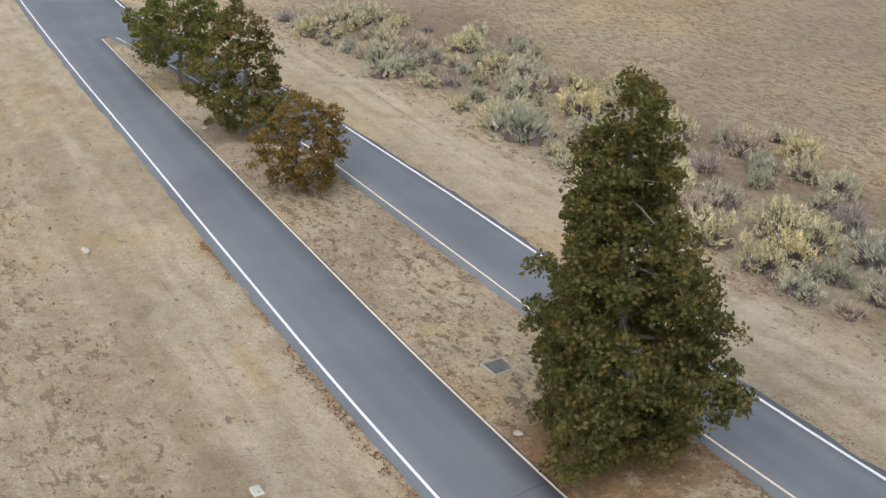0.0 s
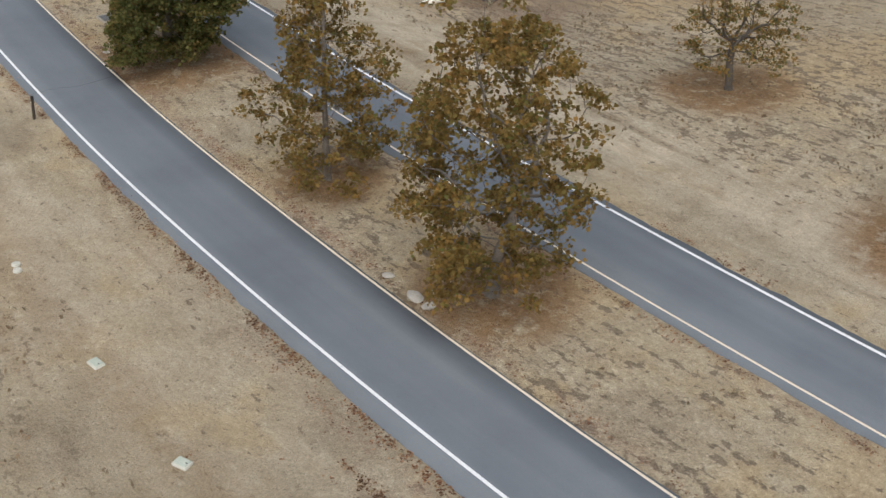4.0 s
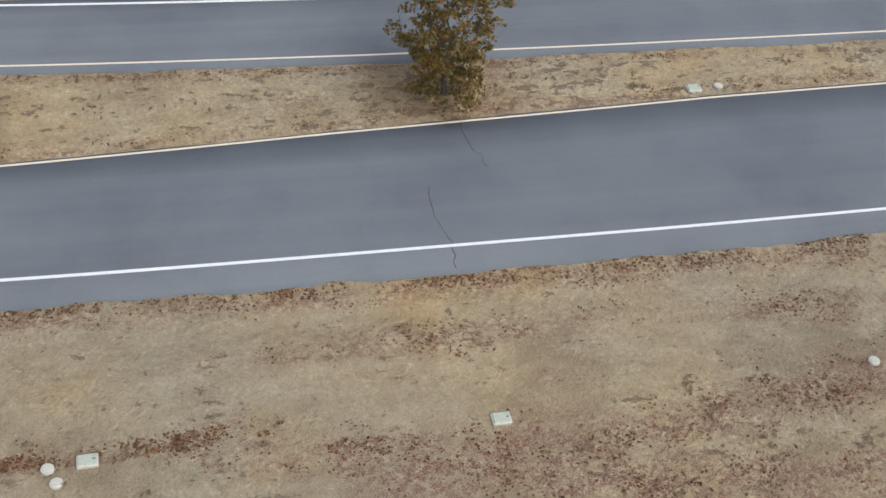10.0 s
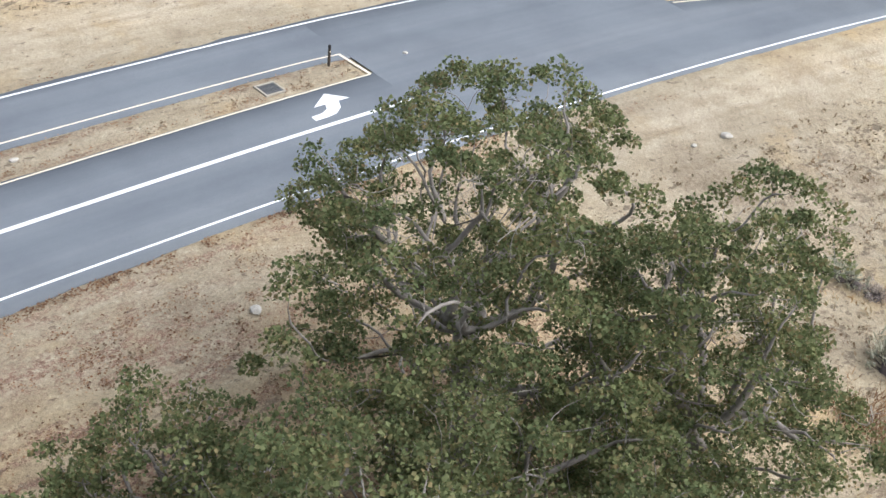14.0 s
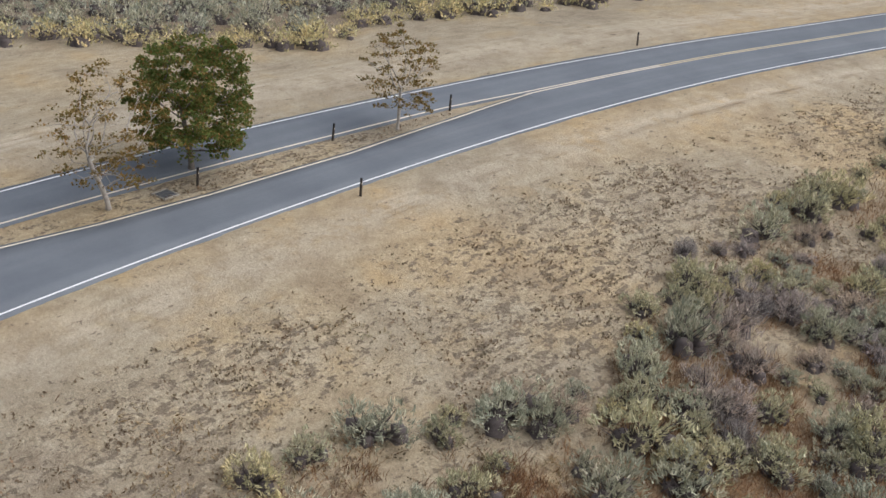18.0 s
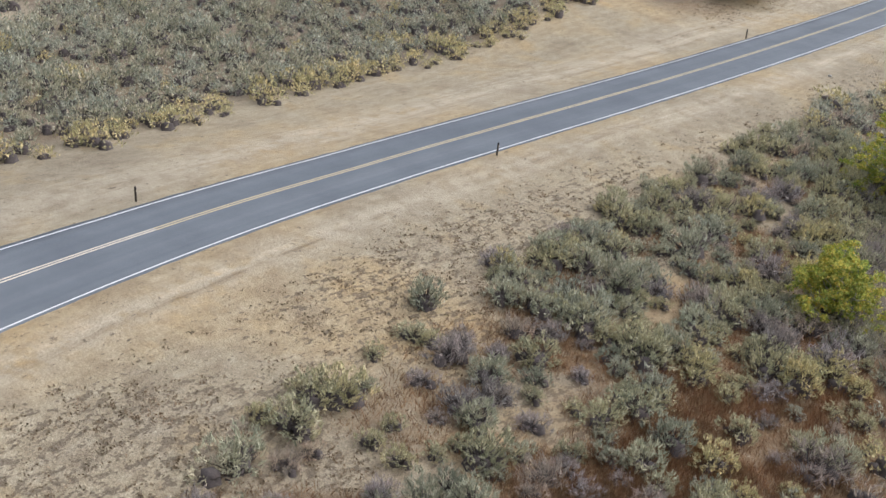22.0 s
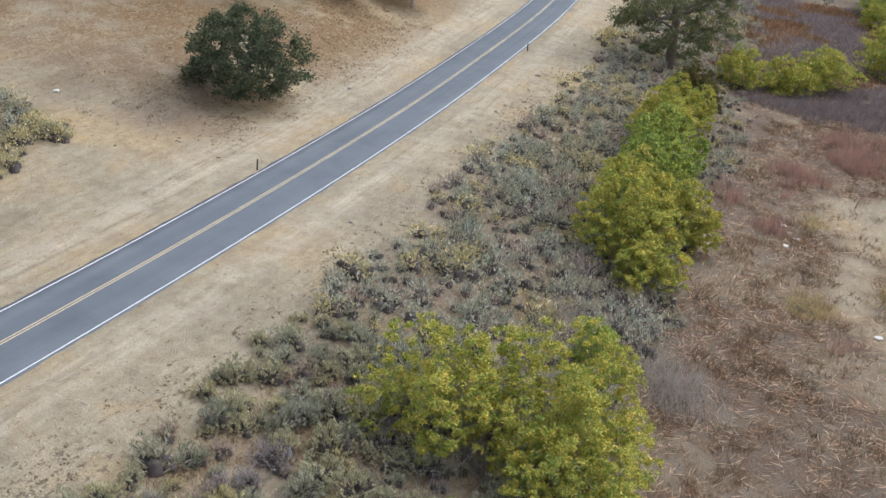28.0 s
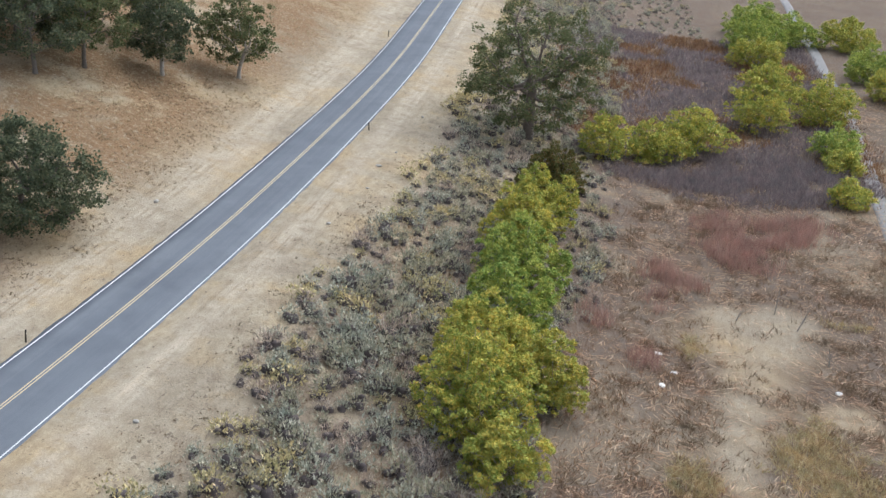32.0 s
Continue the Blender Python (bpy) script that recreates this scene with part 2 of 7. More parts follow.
    crumb = noise_tex(nt, v, 3.4, 4, 0.62)
    thick = math_(nt, "MULTIPLY", math_(nt, "ADD", math_(nt, "MULTIPLY", weed, 0.085), math_(nt, "MULTIPLY", hue, 0.12)), 1.0)
    dark = ramp(nt, speck, (0.36, (0.105, 0.080, 0.058)), (0.64, (0.205, 0.160, 0.118)))
    fleck = step(nt, math_(nt, "ADD", math_(nt, "ADD", math_(nt, "MULTIPLY", scratch, 0.72), math_(nt, "MULTIPLY", crumb, 0.28)), thick), 0.655, 0.685)
    col = mix(nt, math_(nt, "MULTIPLY", fleck, 0.78), col, dark)
    dot = step(nt, math_(nt, "ADD", crumb, math_(nt, "MULTIPLY", weed, 0.03)), 0.655, 0.685)
    col = mix(nt, math_(nt, "MULTIPLY", dot, 0.70), col, dark)
    col = mix(nt, math_(nt, "MULTIPLY", step(nt, fine, 0.61, 0.68), 0.5), col, (0.190, 0.148, 0.108))
    col = mix(nt, math_(nt, "MULTIPLY", step(nt, fine, 0.40, 0.33), 0.35), col, (0.560, 0.490, 0.390))
    grass = ramp(nt, fine, (0.38, (0.210, 0.150, 0.085)), (0.5, (0.341, 0.265, 0.164)), (0.62, (0.468, 0.385, 0.270)))
    col = mix(nt, math_(nt, "MULTIPLY", gold, step(nt, patchy, 0.36, 0.54)), col, grass)
    col = mix(nt, math_(nt, "MULTIPLY", orange, step(nt, patchy, 0.34, 0.50)), col, ramp(nt, fine, (0.38, (0.161, 0.090, 0.045)), (0.62, (0.322, 0.205, 0.111))))
    fallen = ramp(nt, speck, (0.36, (0.120, 0.062, 0.048)), (0.5, (0.260, 0.145, 0.105)), (0.64, (0.410, 0.275, 0.205)))
    col = mix(nt, math_(nt, "MULTIPLY", math_(nt, "MULTIPLY", litter, step(nt, fine, 0.42, 0.54)), math_(nt, "ADD", math_(nt, "MULTIPLY", step(nt, scratch, 0.42, 0.54), 0.75), 0.2)), col, fallen)
    matted = ramp(nt, fine, (0.36, (0.080, 0.054, 0.038)), (0.5, (0.172, 0.120, 0.084)), (0.64, (0.290, 0.218, 0.160)))
    matted = mix(nt, step(nt, mid, 0.45, 0.62), matted, ramp(nt, fine, (0.38, (0.100, 0.074, 0.057)), (0.62, (0.255, 0.205, 0.164))))
    col = mix(nt, mat_, col, matted)
    coarse = math_(nt, "ADD", math_(nt, "MULTIPLY", weed, 0.55), 0.40)
    col = mix(nt, coarse, col, ramp(nt, fine, (0.38, (1.24, 1.23, 1.21)), (0.48, (1.06, 1.06, 1.05)), (0.57, (0.94, 0.93, 0.91)), (0.65, (0.74, 0.72, 0.70))), "MULTIPLY")
    lump = noise_tex(nt, v, 11.0, 3, 0.7)
    col = mix(nt, coarse, col, ramp(nt, lump, (0.34, (0.86, 0.85, 0.84)), (0.5, (1.03, 1.03, 1.03)), (0.66, (1.18, 1.17, 1.15))), "MULTIPLY")
    grain = ramp(nt, speck, (0.34, (0.74, 0.74, 0.74)), (0.62, (1.12, 1.12, 1.12)))
    col = mix(nt, 1.0, col, grain, "MULTIPLY")
    col = mix(nt, 1.0, col, (1.02, 1.055, 1.085), "MULTIPLY")
    nt.links.new(col, b.inputs["Base Color"])
    bump(nt, b, math_(nt, "ADD", fine, math_(nt, "MULTIPLY", patchy, 1.2)), 0.9, 0.12)
    return m


def asphalt_material():
    m, nt, b = material("worn_asphalt", 0.85, 0, 0.3)
    v = nt.nodes.new("ShaderNodeUVMap").outputs[0]
    o = coords(nt)
    lanes = nt.nodes.new("ShaderNodeMapping")
    lanes.inputs["Scale"].default_value = (0.012, 0.75, 1.0)
    nt.links.new(v, lanes.inputs["Vector"])
    streak = noise_tex(nt, lanes.outputs[0], 1.0, 3)
    blot, grit = noise_tex(nt, o, 0.22, 4), noise_tex(nt, o, 45.0, 4, 0.8)
    col = ramp(nt, streak, (0.3, (0.138, 0.156, 0.180)), (0.5, (0.155, 0.173, 0.198)), (0.7, (0.178, 0.195, 0.217)))
    col = mix(nt, 1.0, col, ramp(nt, blot, (0.3, (0.84, 0.84, 0.85)), (0.6, (1.03, 1.03, 1.02))), "MULTIPLY")
    col = mix(nt, 1.0, col, ramp(nt, grit, (0.3, (0.78, 0.78, 0.78)), (0.7, (1.12, 1.12, 1.12))), "MULTIPLY")
    nt.links.new(col, b.inputs["Base Color"])
    bump(nt, b, grit, 0.3, 0.01)
    return m


def paint_material(name, colour, worn):
    m, nt, b = material(name, 0.8, 0, 0.3)
    n = noise_tex(nt, coords(nt), 9.0, 6, 0.75)
    nt.links.new(ramp(nt, n, (0.25, worn), (0.42, colour), (0.8, tuple(min(1, c * 1.06) for c in colour))), b.inputs["Base Color"])
    return m


def leaf_material(name, *colours, thin=0.45, patchy=1.0, each=False):
    """Foliage whose leaves differ one from another. patchy above 1 also paints in clump light and shade."""
    m, nt, b = material(name, 0.75, 0, 0.2)
    g = nt.nodes.new("ShaderNodeNewGeometry")
    n = len(colours)
    col = ramp(nt, g.outputs["Random Per Island"], *[(i / max(1, n - 1), c) for i, c in enumerate(colours)])
    patch = noise_tex(nt, coords(nt), 0.7, 3)
    if each:
        own = nt.nodes.new("ShaderNodeObjectInfo").outputs["Random"]
        col = mix(nt, 1.0, col, ramp(nt, own, (0.0, (0.70, 0.74, 0.78)), (0.3, (1.0, 1.0, 1.0)), (0.6, (0.92, 0.96, 1.06)), (0.8, (1.14, 1.08, 0.92)), (1.0, (0.80, 0.86, 0.96))), "MULTIPLY")
    col = mix(nt, 1.0, col, ramp(nt, patch, (0.36 - 0.06 / patchy, tuple(1 - (1 - c) * patchy for c in (0.74, 0.82, 0.78))), (0.64 + 0.06 / patchy, (1.22, 1.12, 1.00))), "MULTIPLY")
    nt.links.new(col, b.inputs["Base Color"])
    t = nt.nodes.new("ShaderNodeBsdfTranslucent")
    nt.links.new(col, t.inputs["Color"])
    a = nt.nodes.new("ShaderNodeMixShader")
    a.inputs[0].default_value = thin
    out = nt.nodes["Material Output"]
    nt.links.new(b.outputs[0], a.inputs[1])
    nt.links.new(t.outputs[0], a.inputs[2])
    nt.links.new(a.outputs[0], out.inputs["Surface"])
    return m


def rough_material(name, scale, lo, hi, rough=0.9, bump_d=0.02):
    m, nt, b = material(name, rough, 0, 0.25)
    v = coords(nt)
    n = math_(nt, "ADD", math_(nt, "MULTIPLY", noise_tex(nt, v, scale, 5, 0.7), 0.6), math_(nt, "MULTIPLY", noise_tex(nt, v, scale * 6, 3), 0.4))
    nt.links.new(ramp(nt, n, (0.32, lo), (0.68, hi)), b.inputs["Base Color"])
    bump(nt, b, n, 0.5, bump_d)
    return m


GROUND = ground_material()
ASPHALT = asphalt_material()
WHITE_PAINT = paint_material("white_road_paint", (0.70, 0.72, 0.74), (0.38, 0.39, 0.41))
CREAM_PAINT = paint_material("faded_yellow_paint", (0.66, 0.59, 0.48), (0.38, 0.35, 0.30))
YELLOW_PAINT = paint_material("yellow_centre_paint", (0.60, 0.50, 0.31), (0.32, 0.29, 0.22))
CRACK = rough_material("road_crack", 20, (0.02, 0.02, 0.022), (0.06, 0.06, 0.065))
SYCAMORE = leaf_material("green_brown_sycamore_leaves", (0.091, 0.098, 0.035), (0.149, 0.149, 0.052), (0.131, 0.154, 0.056), (0.210, 0.172, 0.063), (0.271, 0.149, 0.061))
SYCAMORE_DARK = leaf_material("dark_green_sycamore_leaves", (0.064, 0.074, 0.025), (0.098, 0.108, 0.036), (0.128, 0.134, 0.045), (0.158, 0.140, 0.050), (0.190, 0.132, 0.050))
SYCAMORE_RUST = leaf_material("rust_brown_sycamore_leaves", (0.125, 0.084, 0.030), (0.236, 0.150, 0.048), (0.177, 0.144, 0.047), (0.316, 0.184, 0.062), (0.147, 0.150, 0.049))
SYCAMORE_GREEN = leaf_material("bright_green_sycamore_leaves", (0.088, 0.126, 0.035), (0.123, 0.166, 0.045), (0.158, 0.189, 0.056), (0.201, 0.184, 0.060), (0.263, 0.154, 0.060))
SYCAMORE_DRY = leaf_material("withered_purple_brown_leaves", (0.095, 0.068, 0.055), (0.160, 0.102, 0.078), (0.125, 0.118, 0.050), (0.215, 0.130, 0.078))
OAK = leaf_material("oak_leaves", (0.080, 0.097, 0.049), (0.126, 0.150, 0.072), (0.160, 0.191, 0.092), (0.204, 0.230, 0.119), (0.232, 0.184, 0.103))
OAK_DARK = leaf_material("dark_live_oak_leaves", (0.066, 0.087, 0.057), (0.109, 0.137, 0.090), (0.160, 0.186, 0.116), (0.206, 0.214, 0.132))
OAK_BRONZE = leaf_material("bronze_oak_leaves", (0.113, 0.106, 0.042), (0.166, 0.149, 0.058), (0.244, 0.152, 0.054), (0.324, 0.182, 0.064), (0.139, 0.142, 0.054))
# willows: patchy 1.7 paints bright clumps and shaded gaps into the leaf colour
WILLOW = leaf_material("yellow_green_willow_leaves", (0.257, 0.317, 0.078), (0.379, 0.433, 0.105), (0.523, 0.532, 0.125), (0.665, 0.597, 0.149), (0.796, 0.546, 0.140), patchy=1.7, thin=0.15)
WILLOW_GREEN = leaf_material("green_willow_leaves", (0.232, 0.313, 0.085), (0.348, 0.449, 0.115), (0.501, 0.557, 0.146), (0.648, 0.586, 0.159), patchy=1.7, thin=0.15)
WILLOW_GOLD = leaf_material("golden_willow_leaves", (0.331, 0.405, 0.104), (0.531, 0.524, 0.137), (0.708, 0.538, 0.124), (0.442, 0.512, 0.131), patchy=1.7, thin=0.15)
SAGE = leaf_material("grey_green_sage_leaves", (0.300, 0.290, 0.225), (0.429, 0.423, 0.325), (0.571, 0.558, 0.438), (0.702, 0.667, 0.527), each=True, thin=0.22)
SAGE_GREEN = leaf_material("green_sage_leaves", (0.263, 0.261, 0.202), (0.391, 0.388, 0.294), (0.537, 0.511, 0.401), (0.630, 0.581, 0.489), each=True, thin=0.22)
SAGE_YELLOW = leaf_material("yellow_rabbitbrush_sprigs", (0.304, 0.284, 0.197), (0.465, 0.430, 0.293), (0.629, 0.574, 0.374), (0.733, 0.673, 0.491), each=True, thin=0.22)
SAGE_GREY = leaf_material("dead_grey_brush_twigs", (0.226, 0.183, 0.186), (0.374, 0.314, 0.307), (0.534, 0.458, 0.439), (0.682, 0.594, 0.559), each=True, thin=0.22)
RED_WEED = leaf_material("red_brown_dead_weeds", (0.123, 0.062, 0.041), (0.220, 0.115, 0.068), (0.317, 0.184, 0.106), (0.413, 0.285, 0.170))
RED_TWIG = leaf_material("reddish_bare_twigs", (0.300, 0.170, 0.150), (0.420, 0.255, 0.225), (0.560, 0.400, 0.360))
STRAW = leaf_material("dry_straw", (0.230, 0.150, 0.080), (0.340, 0.250, 0.150), (0.470, 0.380, 0.260), (0.560, 0.480, 0.360))
REED = leaf_material("matted_dead_reeds", (0.271, 0.173, 0.127), (0.423, 0.291, 0.213), (0.573, 0.421, 0.313), (0.797, 0.638, 0.505))
REED_BROWN = leaf_material("brown_dead_weeds", (0.130, 0.085, 0.060), (0.230, 0.160, 0.112), (0.340, 0.250, 0.180))
TUFT = leaf_material("brown_weed_tufts", (0.190, 0.138, 0.098), (0.270, 0.205, 0.150), (0.350, 0.275, 0.205))
LITTER = leaf_material("fallen_leaves", (0.118, 0.060, 0.042), (0.205, 0.108, 0.070), (0.290, 0.170, 0.108), (0.390, 0.270, 0.185))
BARK = rough_material("grey_brown_bark", 5.0, (0.090, 0.077, 0.066), (0.240, 0.212, 0.185))
DARK_TWIG = leaf_material("dark_purple_twigs", (0.152, 0.124, 0.136), (0.264, 0.220, 0.237), (0.384, 0.329, 0.344))
GOLD_GRASS = leaf_material("golden_bent_grass", (0.313, 0.220, 0.111), (0.491, 0.374, 0.202), (0.653, 0.542, 0.336), (0.721, 0.674, 0.481))
PALE_TWIG = leaf_material("pale_bare_twigs", (0.300, 0.263, 0.258), (0.440, 0.394, 0.384), (0.559, 0.510, 0.496))
BARK_OAK = rough_material("grey_tan_oak_bark", 5.0, (0.095, 0.075, 0.062), (0.235, 0.195, 0.165))
BARK_DARK = rough_material("dark_oak_bark", 5.0, (0.050, 0.042, 0.036), (0.150, 0.130, 0.112))
# woody stems, and the added cushions whose dark colour stands for inner shade
STEM_AND_SHADE = rough_material("dark_stems_and_shade_cushions", 14.0, (0.055, 0.045, 0.044), (0.150, 0.126, 0.118))
BARK_PALE = rough_material("pale_sycamore_bark", 4.0, (0.26, 0.225, 0.19), (0.58, 0.54, 0.48))
BARK_DEAD = rough_material("bleached_dead_wood", 6.0, (0.24, 0.215, 0.195), (0.46, 0.43, 0.39))
BARK_GREY = rough_material("pale_grey_oak_bark", 5.0, (0.155, 0.138, 0.124), (0.330, 0.302, 0.275))
POST_WOOD = rough_material("dark_stained_post_wood", 12.0, (0.030, 0.024, 0.020), (0.085, 0.068, 0.055))
CONCRETE = rough_material("pale_concrete", 6.0, (0.42, 0.42, 0.37), (0.62, 0.61, 0.55))
GREEN_LID = rough_material("grey_green_lid", 8.0, (0.34, 0.38, 0.33), (0.50, 0.54, 0.48))
STEEL = rough_material("weathered_steel", 14.0, (0.09, 0.095, 0.10), (0.22, 0.225, 0.23), 0.55)
ROCK = rough_material("pale_rock", 3.0, (0.30, 0.28, 0.25), (0.52, 0.49, 0.44))
CHALK = rough_material("white_log_wood", 4.0, (0.58, 0.55, 0.50), (0.84, 0.82, 0.78))

# ---- mesh helpers ----
rng = np.random.default_rng(7)


def mesh_of(name, v, f, mat):
    """A mesh of plain arrays: v (n, 3), f (m, 3 or 4)."""
    me = bpy.data.meshes.new(name)
    v, f = np.ascontiguousarray(v, np.float32), np.ascontiguousarray(f, np.int32)
    me.vertices.add(len(v))
    me.vertices.foreach_set("co", v.ravel())
    me.loops.add(f.size)
    me.loops.foreach_set("vertex_index", f.ravel())
    me.polygons.add(len(f))
    me.polygons.foreach_set("loop_start", np.arange(0, f.size, f.shape[1], dtype=np.int32))
    me.update(calc_edges=True)
    me.materials.append(mat)
    return me


def smooth(me):
    me.polygons.foreach_set("use_smooth", np.ones(len(me.polygons), bool))
    return me


def part(name, me, parent, label=""):
    ob = new(name, me)
    ob.parent = parent
    return tagged(ob, label=label)


def bm_mesh(name, bm, mat):
    me = bpy.data.meshes.new(name)
    bm.to_mesh(me)
    bm.free()
    me.materials.append(mat)
    return me


def lattice(x, y, seed):
    """Smooth random values in 0 to 1 over the plane."""
    xi, yi = np.floor(x).astype(np.int64), np.floor(y).astype(np.int64)
    u, w = x - xi, y - yi
    u, w = u * u * (3 - 2 * u), w * w * (3 - 2 * w)

    def h(a, b):
        n = (a * 374761393 + b * 668265263 + seed * 974711) & 0x7FFFFFFF
        n = ((n ^ (n >> 13)) * 1274126177) & 0x7FFFFFFF
        return ((n ^ (n >> 16)) & 0xFFFF) / 65535.0
    return (h(xi, yi) * (1 - u) + h(xi + 1, yi) * u) * (1 - w) + (h(xi, yi + 1) * (1 - u) + h(xi + 1, yi + 1) * u) * w


def fractal(x, y, seed, octaves=4):
    t, a = 0.0, 0.5
    for k in range(octaves):
        t = t + a * lattice(x * 2**k, y * 2**k, seed + k)
        a /= 2
    return t / (1 - 0.5**octaves)


def paved(s, o):
    """How far inside the pavement a place lies (negative: outside)."""
    left = np.minimum(o - near_edge(s), near_yellow(s) + 0.35 - o)
    right = np.minimum(o - far_yellow(s) + 0.55, far_white(s) + 0.38 - o)
    whole = np.minimum(o - near_edge(s), far_white(s) + 0.38 - o)
    opening = ((s > 98.8) & (s < 117)) | (s > 160) | (s < -101)
    return np.where(opening, whole, np.maximum(left, right))


def relief(s, o, x, y):
    """The ground's own unevenness, none where it meets the pavement."""
    away = np.clip(-paved(s, o) / 2.5, 0, 1)
    rough = 0.14 * (fractal(x * 0.35, y * 0.35, 3) - 0.5) + 0.75 * np.clip(away * 3 - 2, 0, 1) * (fractal(x * 0.06, y * 0.06, 9, 3) - 0.5)
    return away * rough


def spot(x, y):
    """Ground height at a world place, unevenness and all."""
    s, o = along(x, y)
    s, o = np.array([s]), np.array([o])
    return float((land(s, o) + relief(s, o, np.array([x]), np.array([y])))[0])


def spots(s, o):
    x, y = plan(s, o)
    return x, y, land(s, o) + relief(s, o, x, y)


def bump_at(s, o, s0, o0, r, soft=0.5):
    d = np.hypot(s - s0, o - o0) / r
    return np.clip((1 - d) / soft, 0, 1)


def ramp_in(v, a, b):
    return np.clip((v - a) / (b - a), 0, 1)


SLOPE_EDGE = table((95, 18), (103, 15.5), (110, 13.2), (120, 12.8), (133, 15.2), (143, 15.5), (150, 13.5), (163, 13.8), (174, 13.8), (187, 11.5), (205, 11.4), (217, 10.8), (229, 10), (246, 9.8), (253, 11), (267, 8.3), (283, 8.7), (306, 9.7), (324, 10.3), (345, 9), (420, 9))
PLAIN_EDGE = table((100, 60), (138, 36), (147, 27), (155, 21), (166, 24.3), (175, 21), (195, 21.8), (211, 22.6), (228, 22.8), (236, 23.4), (247, 25), (257, 27), (262, 40), (270, 80))



def patches(s, o, *rows):
    """Soft-edged round patches (s, o, radius), joined."""
    k = np.zeros(np.shape(s))
    for s0, o0, q in rows:
        k = np.maximum(k, bump_at(s, o, s0, o0, q, 0.5))
    return k


def wash_bare(s, o):
    """The bare grey clearing in the wash and the dry channel that leaves it."""
    return patches(s, o, (292.7, -49.3, 7), (297.5, -52, 5), (297, -46, 4), (286, -48.5, 4.5), (280, -48, 3), (275, -47.6, 2.6), (271, -47, 2.5), (268, -47.8, 2.5), (265, -50, 2.8), (262, -52, 2.8), (259, -54, 3.2), (255, -57, 4), (281, -57, 3.2))


def wash_gold(s, o):
    return patches(s, o, (272, -53, 4.6), (277, -54.6, 3.4), (267, -56.5, 5), (262, -60, 5), (272, -60, 6), (266.5, -43.6, 3.6), (289.6, -42.3, 2.6), (303, -58, 5), (290, -33, 2.4))


# ---- the ground: one sheet from the verges to the horizon ----
O_ROWS = np.unique(np.round(np.concatenate([
    np.arange(-22, 30, 0.5), np.arange(-48, -22, 1.0), np.arange(30, 60, 1.0), np.arange(-80, -48, 2.0), np.arange(60, 96, 2.0),
    np.arange(-150, -80, 5.0), np.arange(96, 182, 5.0)]), 3))
S_ROWS = np.arange(-180, 520.1, 1.0)


